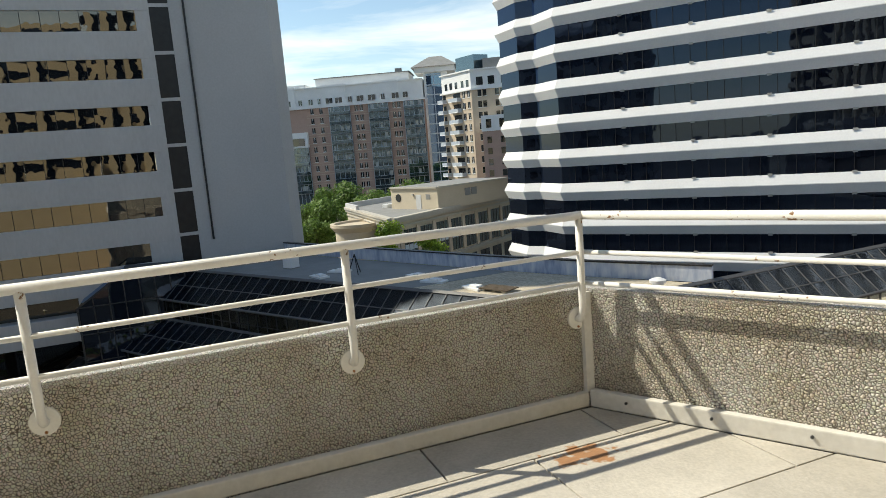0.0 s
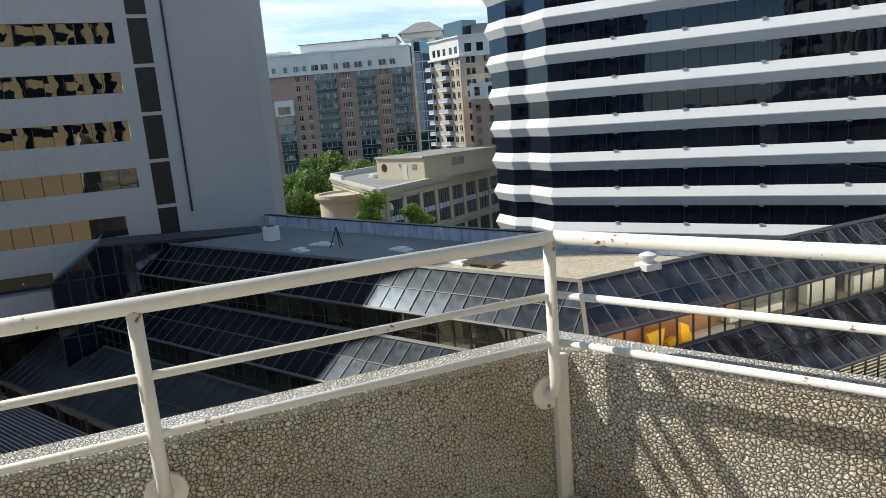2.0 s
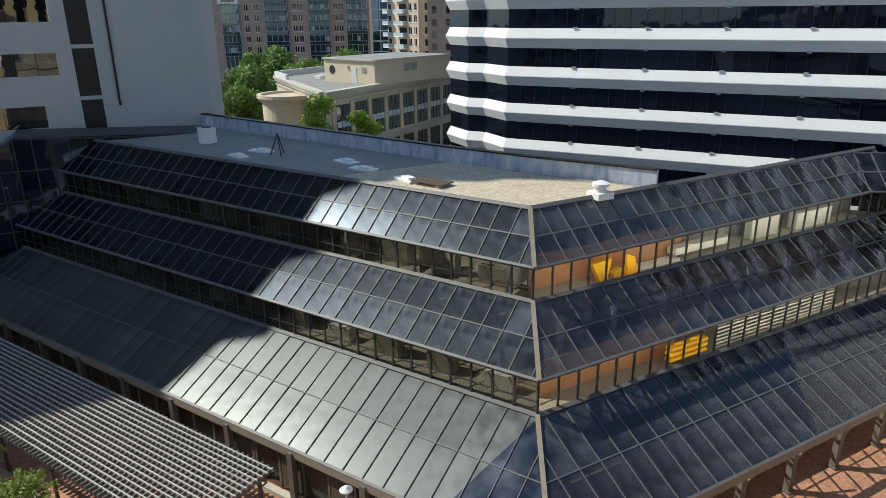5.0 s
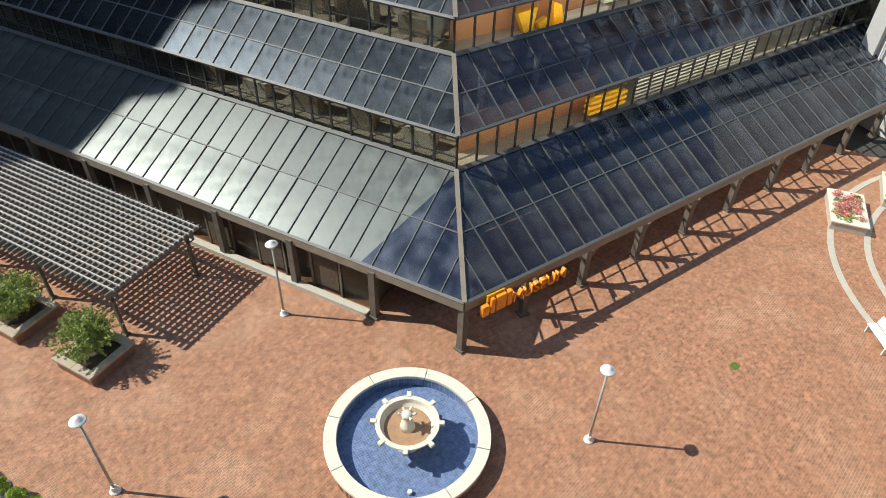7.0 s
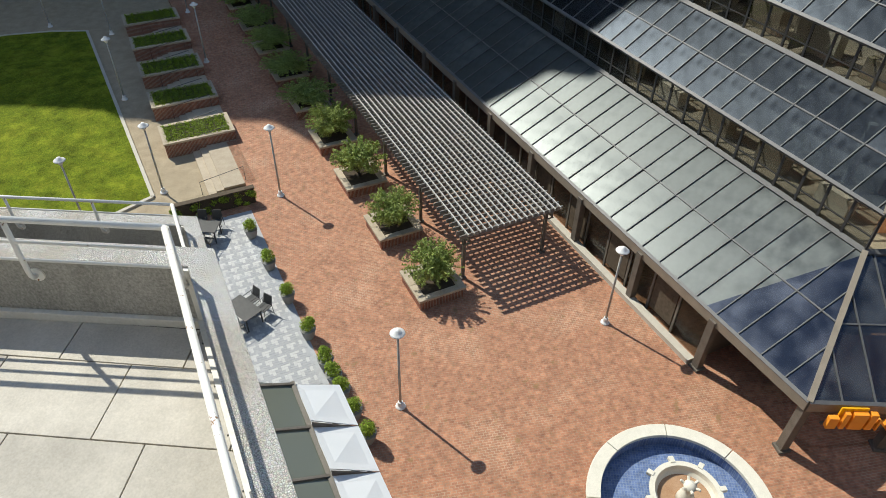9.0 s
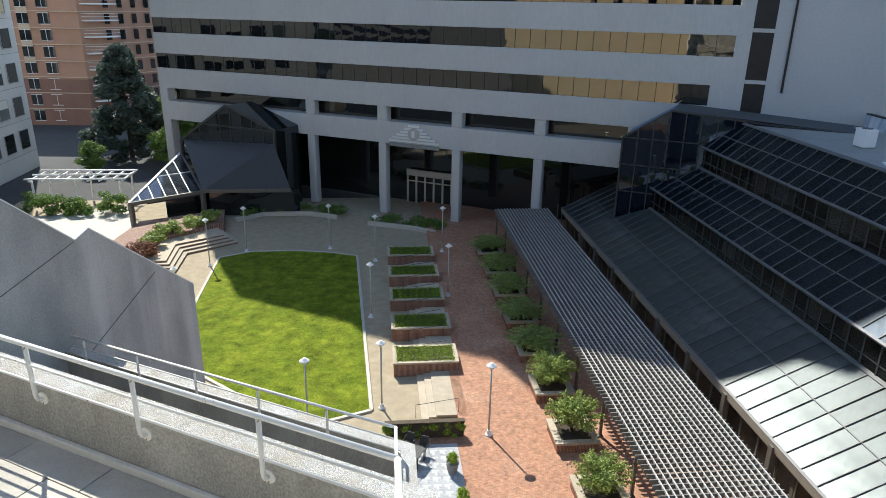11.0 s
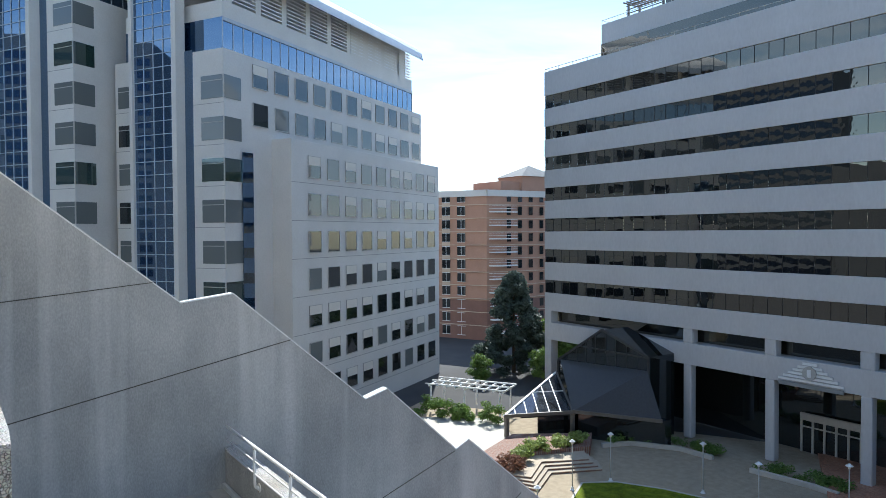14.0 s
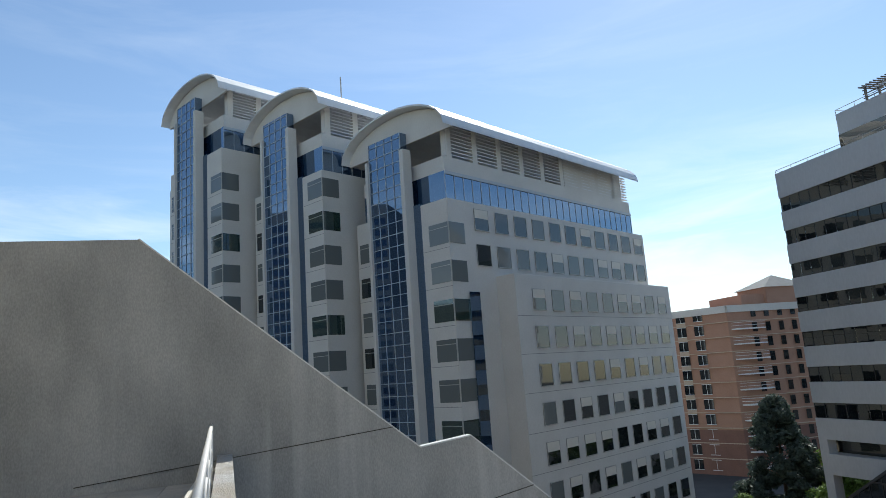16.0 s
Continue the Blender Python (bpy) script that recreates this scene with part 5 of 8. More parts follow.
for (x, ya, z) in ((XW - 0.15, Y0, 22.2), (XW - 1.6, -57.5, 26.6)):
    rr = Shape().tube([(x, ya, z + 0.5), (x, 0, z + 0.5)], 0.04, 6).tube([(x, ya, z + 0.5), (x - 10, ya, z + 0.5)], 0.04, 6)
    for i in range(20):
        rr.tube([(x, ya + 2.5 * i, z), (x, ya + 2.5 * i, z + 0.5)], 0.03, 5)
    part("roof_rail", rr, M_POLE, office)
screen = part("roof_trellis", Shape().box(XW - 5.0, -54.6, 26.6, XW - 4.8, -54.4, 28.6).box(XW - 5.0, -49.6, 26.6, XW - 4.8, -49.4, 28.6).box(XW - 3.0, -54.6, 26.6, XW - 2.8, -54.4, 28.6).box(XW - 3.0, -49.6, 26.6, XW - 2.8, -49.4, 28.6), M_FRAME, office, "dark slatted trellis on the set-back roof")
for i in range(12):
    part("trellis_slat", Shape().box(XW - 5.4, -54.9 + 0.47 * i, 28.6, XW - 2.4, -54.8 + 0.47 * i, 28.75), M_FRAME, screen)
for i in range(4):
    part("trellis_slat", Shape().box(XW - 2.9, -54.8, 26.9 + 0.45 * i, XW - 2.8, -49.3, 27.0 + 0.45 * i), M_FRAME, screen)

# ---- striped office tower ----
tower = thing("striped_building", "office tower of white sloped spandrels and black glass bands", "building")
SP = 3.67
facets = [(-73.5, 43.5), (-69.97, 36.85), (-65.75, 36.85), (-64.1, 38.08), (-59.76, 38.08)]
FACE0 = Vector((-59.76, 38.08, 0))
FDIR = Vector((0.803, 0.596, 0)).normalized()
far = FACE0 + FDIR * 34.0
facets += [(far.x, far.y), (far.x + 2.2, far.y + 6.5), (far.x + 14, far.y + 11)]


def band_profile(z):
    """(outward, height) of one spandrel: sloped top, narrow nose, undercut foot."""
    return ((0.04, z + 1.88), (0.46, z + 0.98), (0.46, z + 0.9), (0.05, z + 0.0))


def offset_path(pts, d):
    """The polyline moved outwards (to its right) by d, with mitred corners."""
    out = []
    for i, p in enumerate(pts):
        p = Vector((p[0], p[1]))
        dirs = []
        if i > 0:
            dirs.append((p - Vector(pts[i - 1][:2])).normalized())
        if i < len(pts) - 1:
            dirs.append((Vector(pts[i + 1][:2]) - p).normalized())
        ns = [Vector((q.y, -q.x)) for q in dirs]
        nn = sum(ns, Vector((0, 0)))
        nn = nn / max(0.3, nn.dot(ns[0])) if len(ns) == 2 else ns[0]
        out.append(p + nn * d)
    return out


for k in range(15):
    z = 2.0 + SP * (k - 6)
    s = Shape()
    prof = band_profile(z)
    rings = [offset_path(facets, o) for o, _ in prof]
    nseg = len(facets) - 1
    for j in range(len(prof) - 1):
        for i in range(nseg):
            a, b, c, d = rings[j][i], rings[j][i + 1], rings[j + 1][i + 1], rings[j + 1][i]
            s.add([(a.x, a.y, prof[j][1]), (b.x, b.y, prof[j][1]), (c.x, c.y, prof[j + 1][1]), (d.x, d.y, prof[j + 1][1])], [(3, 2, 1, 0)])
    part("spandrel", s, M_STRIPE, tower, "white sloped spandrel band", fix=False)
    g = offset_path(facets, 0.02)
    s = Shape()
    for i in range(nseg):
        s.add([(g[i].x, g[i].y, z + 1.8), (g[i + 1].x, g[i + 1].y, z + 1.8), (g[i + 1].x, g[i + 1].y, z + SP + 0.1), (g[i].x, g[i].y, z + SP + 0.1)], [(0, 1, 2, 3)])
    part("glass_band", s, M_NAVY, tower, "black glass band", fix=False)
    fn = Vector((FDIR.y, -FDIR.x, 0))
    bar_me = Shape().bar((0, 0, 1.88), (0, 0, SP), 0.05, 0.05, up=FDIR).mesh("glass_bar", M_BLACK)
    for i in range(1, 22):
        p = FACE0 + FDIR * (1.5 * i) + fn * 0.05
        part("glass_bar", bar_me, None, tower, m=pose(p.x, p.y, z))
    if 1 < k < 10:
        for i in range(5):
            p = FACE0 + FDIR * (6.7 + 6.72 * i)
            for (o, zz) in ((0.1, z + 1.9), (0.1, z - 0.02)):
                q = p + fn * o
                part("facade_lamp", Shape().block(q + Vector((0, 0, zz - 0.1)), FDIR * 0.4, fn * 0.1, (0, 0, 0.2)), M_POLE, tower)
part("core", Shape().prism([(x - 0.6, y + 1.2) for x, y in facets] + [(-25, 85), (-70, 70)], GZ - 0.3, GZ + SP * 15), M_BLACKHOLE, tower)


# ---- far apartment block ----
def window_grid(parent, o, e, w, floors, cols, z0, fh, win, material, out, frame_m=None, depth=0.15, name="window"):
    """Rows of windows set into a wall from o along e."""
    ww, wh = win
    me = Shape().block((0, 0, 0), e * ww, out * 0.06, (0, 0, wh)).mesh(name, material)
    for f in range(floors):
        for c in range(cols):
            p = o + e * (w * (c + 0.5) / cols - ww / 2)
            part(name, me, None, parent, m=Matrix.Translation((p.x, p.y, z0 + fh * f)) )


apt = thing("apartment_building", "tall brown-brick apartment block with white top storeys and glazed bays", "building", at=(0, 0.9, 2.75))
AO = Vector((-214.2, 39.2, 0))          # foot of the long shaded front
ea = Vector((16.0, 33.0, 0)).normalized()
na = Vector((ea.y, -ea.x, 0))
rnd_a = random.Random(41)
FH = 2.98


def ap(s, o, z):
    """A point s along the front, o out of it, z up."""
    return AO + ea * s + na * o + Vector((0, 0, z))


def ablock(s0, s1, o0, o1, z0, z1, sh=None):
    return (sh or Shape()).block(ap(s0, o0, z0), ea * (s1 - s0), na * (o1 - o0), (0, 0, z1 - z0))


ZC, ZT = 13.9, 19.9
part("brick_body", ablock(-26, 40.2, -22, 0, GZ - 4, ZC), M_APTBRICK, apt, "brown brick storeys")
white = ablock(-26, 39.8, -22, 0.2, ZC, ZT)
for s0, s1 in ((-4.5, -0.5), (8.0, 15.4), (25.2, 32.0)):
    ablock(s0, s1, -1, 0.5, ZC + 0.3, ZT + 0.55, white)
part("white_top", white, M_APTWHITE, apt, "white top storeys")
part("penthouse", ablock(5.6, 35.4, -18, -3.2, ZT, 22.7), M_APTWHITE, apt, "white set-back penthouse")
part("penthouse", ablock(-12, 2.6, -18, -1.4, ZT, 21.2), M_APTWHITE, apt)
part("roof_edge", ablock(5.2, 35.8, -18.4, -2.8, 22.7, 22.95), M_ROOFGREY, apt)
part("roof_unit", ablock(31.0, 33.0, -7, -5, 22.95, 24.2), M_ROOFGREY, apt)
part("cornice", ablock(-26, 40.2, 0.2, 0.75, ZC - 0.3, ZC + 0.25), M_APTWHITE, apt)
part("cornice", ablock(-26, 39.8, 0.2, 0.65, ZT - 0.25, ZT + 0.15), M_APTWHITE, apt)
for s, w in ((-6.0, 1.0), (-2.6, 1.0), (1.0, 1.0), (4.3, 1.2), (7.0, 0.8), (10.2, 2.1), (13.2, 2.1), (16.8, 1.1), (20.0, 2.0), (23.6, 2.1), (27.2, 1.1), (31.1, 2.1), (34.2, 1.5)):
    wn_ = part("window", ablock(s - w / 2, s + w / 2, 0.45, 0.56, ZC + 0.8, ZC + 2.45), M_WIN, apt)
    part("window_frame", ablock(s - 0.05, s + 0.05, 0.56, 0.6, ZC + 0.8, ZC + 2.45, ablock(s - w / 2 - 0.12, s + w / 2 + 0.12, 0.45, 0.66, ZC + 0.66, ZC + 0.8)), M_APTWHITE, wn_)
# glazed bays with balconies
for s0, s1 in ((9.7, 16.5), (22.3, 28.6), (33.4, 39.7), (-3.0, 2.2)):
    zt_ = ZC - 0.4 if s0 > 0 else 1.6
    bay = part("glass_bay", ablock(s0, s1, 0.02, 0.5, GZ - 2, zt_), M_BAYGL, apt, "blue-green glazed bay")
    n_v = 5
    for i in range(n_v):
        s = s0 + (s1 - s0 - 0.14) * i / (n_v - 1)
        part("mullion", ablock(s, s + 0.14, 0.4, 0.62, GZ - 2, zt_), M_BAYBAR, bay)
    z = ZC - FH
    while z > -14:
        if z + 1 < zt_:
            bal = part("balcony", ablock(s0 + 0.25, s1 - 0.25, 0.5, 1.5, z, z + 0.16), M_ROOFGREY, apt)
            part("balcony_rail", ablock(s0 + 0.25, s1 - 0.25, 1.42, 1.47, z + 0.25, z + 1.02), M_BAYGL, bal)
            part("balcony_bar", ablock(s0 + 0.2, s1 - 0.2, 1.4, 1.5, z + 1.02, z + 1.1), M_BAYBAR, bal)
            for q in range(4):
                if rnd_a.random() < 0.4:
                    c0 = s0 + 0.2 + (s1 - s0 - 0.4) * (q + rnd_a.uniform(0, 0.4)) / 4
                    part("curtain", ablock(c0, c0 + rnd_a.uniform(0.4, 1.0), 0.5, 0.54, z + 0.6, z + 2.5), M_APTCURT, bay)
        z -= FH
part("white_box", ablock(-3.4, 2.4, 0, 1.5, 1.7, 6.4), M_APTWHITE, apt)
part("window", ablock(-2.4, 1.4, 1.5, 1.56, 2.3, 4.6), M_WIN, apt)
# brick piers: paired windows and pale courses
for s in (-8.5, -6.3, 4.3, 7.2, 18.4, 20.0, 30.4, 31.9, -13.0, -11.0):
    z = ZC - FH + 0.9
    while z > -15:
        wn_ = part("window", ablock(s - 0.5, s + 0.5, 0.0, 0.07, z, z + 1.65), M_WIN, apt)
        part("window_sill", ablock(s - 0.62, s + 0.62, 0.0, 0.16, z - 0.16, z, ablock(s - 0.05, s + 0.05, 0.07, 0.1, z, z + 1.65)), M_APTWHITE, wn_)
        z -= FH
for s0, s1 in ((-26, -3.1), (2.5, 9.5), (16.8, 22.1), (28.9, 33.2)):
    z = ZC - FH + 0.45
    while z > -15:
        part("brick_course", ablock(s0, s1, 0.0, 0.05, z, z + 0.13), M_APTCREAM, apt)
        part("brick_course", ablock(s0, s1, 0.0, 0.05, z + 2.3, z + 2.43), M_APTCREAM, apt)
        z -= FH
# blue stair tower under a hipped roof
part("stair_tower", ablock(40.2, 47.6, -14, -0.4, GZ - 4, 22.0), M_APTWHITE, apt, "white stair tower")
stair = part("stair_glass", ablock(41.0, 45.6, -0.5, -0.2, GZ, 21.2), M_BLUEGL, apt, "blue glazed stair")
for i in range(14):
    part("stair_bar", ablock(41.0, 45.6, -0.3, -0.12, 20.6 - FH * i, 20.9 - FH * i), M_BAYBAR, stair)
part("stair_bar", ablock(43.2, 43.4, -0.3, -0.1, GZ, 21.2), M_BAYBAR, stair)
part("roof_drum", ablock(37.6, 50.0, -12, 0.6, 21.6, 23.2), M_APTWHITE, apt)
hip = [ap(36.6, 1.6, 23.2), ap(51.0, 1.6, 23.2), ap(51.0, -13, 23.2), ap(36.6, -13, 23.2), ap(42.0, -5.7, 26.9), ap(46.0, -5.7, 26.9)]
part("hip_roof", Shape().add([tuple(p) for p in hip], [(0, 1, 5, 4), (1, 2, 5), (2, 3, 4, 5), (3, 0, 4), (3, 2, 1, 0)]), M_ROOFGREY, apt, "grey hipped roof")
# taller sunlit wing with stacked balconies
w1 = Vector((-168.6, 78.2, 0))
e1 = Vector((0.98, 0.2, 0)).normalized()
e2 = Vector((0.5, 0.866, 0))
n1, n2 = Vector((e1.y, -e1.x, 0)), Vector((e2.y, -e2.x, 0))
L1 = 14.2
w0 = w1 - e1 * L1
w2 = w1 + e2 * 26


def wblock(o, e, n, s0, s1, d0, d1, z0, z1, sh=None):
    return (sh or Shape()).block(o + e * s0 + n * d0 + Vector((0, 0, z0)), e * (s1 - s0), n * (d1 - d0), (0, 0, z1 - z0))


wing = [tuple(w0.xy), tuple(w1.xy), tuple(w2.xy), tuple((w2 - n2 * 18).xy), tuple((w0 - n1 * 14).xy)]
ZW, ZX = 13.5, 18.7
part("cream_wing", Shape().prism(wing, GZ - 4, ZW), M_APTCREAM, apt, "sunlit cream brick wing")
part("cream_wing_top", Shape().prism(wing, ZW, ZX), M_APTWHITE, apt, "white top storeys")
part("cornice", wblock(w0, e1, n1, -0.5, L1 + 0.5, 0, 0.5, ZW - 0.2, ZW + 0.25), M_APTWHITE, apt)
part("cornice", wblock(w1, e2, n2, 0.05, 26, 0, 0.5, ZW - 0.2, ZW + 0.25), M_APTWHITE, apt)
part("cornice", wblock(w0, e1, n1, -0.4, L1 + 0.4, 0, 0.4, ZX - 0.2, ZX + 0.2), M_APTWHITE, apt)
part("cornice", wblock(w1, e2, n2, 0.05, 26, 0, 0.4, ZX - 0.2, ZX + 0.2), M_APTWHITE, apt)
part("roof_glass_house", wblock(w0, e1, n1, 5.0, 13.5, -7, -2.0, ZX, 23.0), M_BAYGL, apt, "glazed plant house on the roof")
part("roof_house", wblock(w1, e2, n2, 3.5, 22, -9, -1.4, ZX, 21.6), M_ROOFGREY, apt)
for f in range(11):
    z = ZW - 3.0 * (f + 1) + 0.2
    for s0, s1 in ((-0.6, 2.0), (4.6, 9.2)):
        bal = part("balcony", wblock(w0, e1, n1, s0, s1, 0, 1.5, z, z + 0.2), M_APTWHITE, apt)
        part("balcony_rail", wblock(w0, e1, n1, s0, s1, 1.42, 1.48, z + 0.2, z + 1.1, wblock(w0, e1, n1, s1 - 0.06, s1, 0, 1.42, z + 0.2, z + 1.1)), M_BAYBAR, bal)
        part("balcony_door", wblock(w0, e1, n1, s0 + 0.9, s1 - 0.3, 0, 0.06, z + 0.2, z + 2.4), M_WIN, bal)
    for s in (10.6, 12.9):
        wn_ = part("window", wblock(w0, e1, n1, s - 0.55, s + 0.55, 0, 0.06, z + 0.8, z + 2.5), M_WIN, apt)
        part("window_frame", wblock(w0, e1, n1, s - 0.05, s + 0.05, 0.06, 0.1, z + 0.8, z + 2.5, wblock(w0, e1, n1, s - 0.65, s + 0.65, 0, 0.15, z + 0.65, z + 0.8)), M_APTWHITE, wn_)
    for s in (2.2, 3.6, 7.0, 8.4, 12.0, 13.4):
        wn_ = part("window", wblock(w1, e2, n2, s - 0.5, s + 0.5, 0, 0.06, z + 0.8, z + 2.5), M_WIN, apt)
        part("window_frame", wblock(w1, e2, n2, s - 0.6, s + 0.6, 0, 0.14, z + 0.65, z + 0.8), M_APTWHITE, wn_)
for s in (2.2, 4.6, 7.2, 10.2, 12.6):
    part("window", wblock(w0, e1, n1, s - 0.6, s + 0.6, 0, 0.06, ZW + 0.9, ZW + 2.7), M_WIN, apt)
for s in (2.4, 5.6, 9.2, 12.6):
    part("window", wblock(w1, e2, n2, s - 0.9, s + 0.9, 0, 0.06, ZW + 1.0, ZW + 3.2), M_WIN, apt)
part("low_wing_brick", wblock(w1, e2, n2, 2.6, 20, 0.1, 4.0, GZ - 4, 1.8), M_APTBRICK, apt)
part("low_wing", wblock(w1, e2, n2, 2.4, 20, 0.1, 4.2, 1.8, 6.0), M_APTWHITE, apt, "white upper storey of the low wing")
for s in (4.4, 8.0, 11.6):
    part("window", wblock(w1, e2, n2, s - 0.7, s + 0.7, 4.2, 4.26, 2.7, 5.0), M_WIN, apt)
    for f in range(4):
        part("window", wblock(w1, e2, n2, s - 0.6, s + 0.6, 4.0, 4.06, -1.4 - 3 * f, 0.3 - 3 * f), M_WIN, apt)

# ---- beige stone block with a flat roof ----
bg = thing("stone_building", "low beige stone block with a roof house and tall green windows", "building", at=(0, 0.4, 1.25))
eb = Vector((-0.544, 0.839, 0)).normalized()
nb_ = Vector((eb.y, -eb.x, 0))
f0 = Vector((-74.0, 22.4, 0))
f1 = f0 + eb * 48.0
fd = Vector((-98.2, 23.2, 0))
bg_poly = [tuple(p.xy) for p in (f0, f1, f1 + Vector((-17, -9, 0)), fd)]
part("body", Shape().prism(bg_poly, GZ - 3, -8.0), M_BEIGE, bg, "beige stone body")
up_z = Vector((0, 0, 1))
for drop, w_, h_ in ((7.9, 0.9, 0.3), (8.25, 0.55, 0.35), (8.9, 0.3, 0.2), (14.2, 0.5, 0.35)):
    part("cornice", Shape().bar(f0 + nb_ * 0.15 - up_z * drop, f1 + nb_ * 0.15 - up_z * drop, w_, h_).bar(f0 - up_z * drop, fd - up_z * drop, w_, h_), M_KERB, bg)
part("roof", Shape().prism([tuple(p.xy) for p in (f0 + eb * 0.8 - nb_ * 0.5, f1 - nb_ * 0.5, f1 + Vector((-16, -9, 0)), fd + Vector((0.6, 0.6, 0)))], -8.0, -7.95), M_ROOFGREY, bg)
part("parapet", Shape().bar(fd - up_z * 7.6, f1 + Vector((-17, -9, -7.6)), 0.4, 0.9).bar(fd - up_z * 7.6, fd + Vector((7, -0.2, -7.6)), 0.4, 0.9), M_WHITEWALL, bg, "white roof upstand")
part("roof_fan", Shape().block(Vector((-92.0, 27.0, -7.95)), eb * 1.6, nb_ * 1.0, (0, 0, 0.5)), M_LAMP, bg, bevel=0.05)
ph = [(-88.7, 27.4), (-79.8, 31.0), (-85.2, 44.3), (-94.1, 40.7)]
part("roof_house", Shape().prism(ph, -8.0, -4.95), M_BEIGE, bg, "beige roof house", bevel=0.05)
part("roof_house_roof", Shape().prism([(-88.5, 27.75), (-80.15, 31.15), (-85.4, 43.95), (-93.75, 40.55)], -4.94, -4.9), M_ROOFGREY, bg)
eh = Vector((8.9, 3.6, 0)).normalized()
nh = Vector((eh.y, -eh.x, 0))
h0 = Vector((-88.7, 27.4, 0))
h1 = Vector((-79.8, 31.0, 0))
hc = h0 + eh * 1.6 + Vector((0, 0, -6.4))
part("round_vent", Shape().tube([hc, hc + nh * 0.06], 0.55, 20), M_BLACK, bg, "round dark vent")
part("coping", Shape().bar(h0 + nh * 0.1 + Vector((0, 0, -5.0)), h1 + nh * 0.1 + Vector((0, 0, -5.0)), 0.3, 0.22).bar(h1 + eh * 0.1 + Vector((0, 0, -5.0)), h1 + eh * 0.1 - nh * 14 + Vector((0, 0, -5.0)), 0.3, 0.22), M_KERB, bg)
part("roof_door", Shape().block(h0 + eh * 5.3 + Vector((0, 0, -8.0)), eh * 1.0, nh * 0.05, (0, 0, 2.0)), M_WHITEWALL, bg, "pale roof door")
part("wall_vent", Shape().block(h0 + eh * 7.3 + Vector((0, 0, -6.6)), eh * 0.8, nh * 0.05, (0, 0, 0.7)), M_ROOFGREY, bg)
part("wall_lamp", Shape().block(h0 + eh * 4.6 + Vector((0, 0, -6.1)), eh * 0.3, nh * 0.2, (0, 0, 0.3)), M_POLE, bg)
for i in range(2):
    part("louvre_grille", Shape().block(h1 - nh * (5.2 + 1.3 * i) + Vector((0, 0, -6.6)), -nh * 1.1, eh * 0.05, (0, 0, 1.0)), M_ROOFGREY, bg)
drum = Vector((-84.5, 21.2, 0))
part("drum", Shape().lathe([(3.2, GZ - 3), (3.2, -9.9), (3.5, -9.6), (3.8, -9.2), (3.8, -8.8), (3.3, -8.8), (3.2, -9.1), (0.1, -9.1)], 32, drum.x, drum.y), M_BEIGE, bg, "round corner drum with a white rim", smooth=False)
for c in range(12):
    p = f0 + eb * (2.2 + 3.5 * c)
    win_ = part("window", Shape().block(p + nb_ * 0.02 + Vector((0, 0, -13.8)), eb * 2.5, nb_ * 0.06, (0, 0, 4.3)), M_GREENGL, bg, "tall green window")
    part("window_bar", Shape().block(p + eb * 0.8 + nb_ * 0.08 + Vector((0, 0, -13.8)), eb * 0.1, nb_ * 0.06, (0, 0, 4.3)).block(p + eb * 1.65 + nb_ * 0.08 + Vector((0, 0, -13.8)), eb * 0.1, nb_ * 0.06, (0, 0, 4.3)), M_FRAME, win_)
    part("window_spandrel", Shape().block(p + nb_ * 0.07 + Vector((0, 0, -12.1)), eb * 2.5, nb_ * 0.06, (0, 0, 0.7)), M_BAYBAR, win_)
    part("brick_pier", Shape().block(p - eb * 0.85 + nb_ * 0.0 + Vector((0, 0, -14.0)), eb * 0.7, nb_ * 0.16, (0, 0, 4.8)), M_APTCREAM, bg, "pinkish brick pier")
    win_ = part("window", Shape().block(p + nb_ * 0.02 + Vector((0, 0, -18.4)), eb * 2.5, nb_ * 0.06, (0, 0, 3.4)), M_WIN, bg)
    part("window_bar", Shape().block(p + eb * 1.2 + nb_ * 0.08 + Vector((0, 0, -18.4)), eb * 0.1, nb_ * 0.06, (0, 0, 3.4)), M_FRAME, win_)

# ---- vaulted blue-glass office block, south ----
vb = thing("vaulted_building", "pale stone office block with blue glass bays and barrel-vaulted roofs", "building")


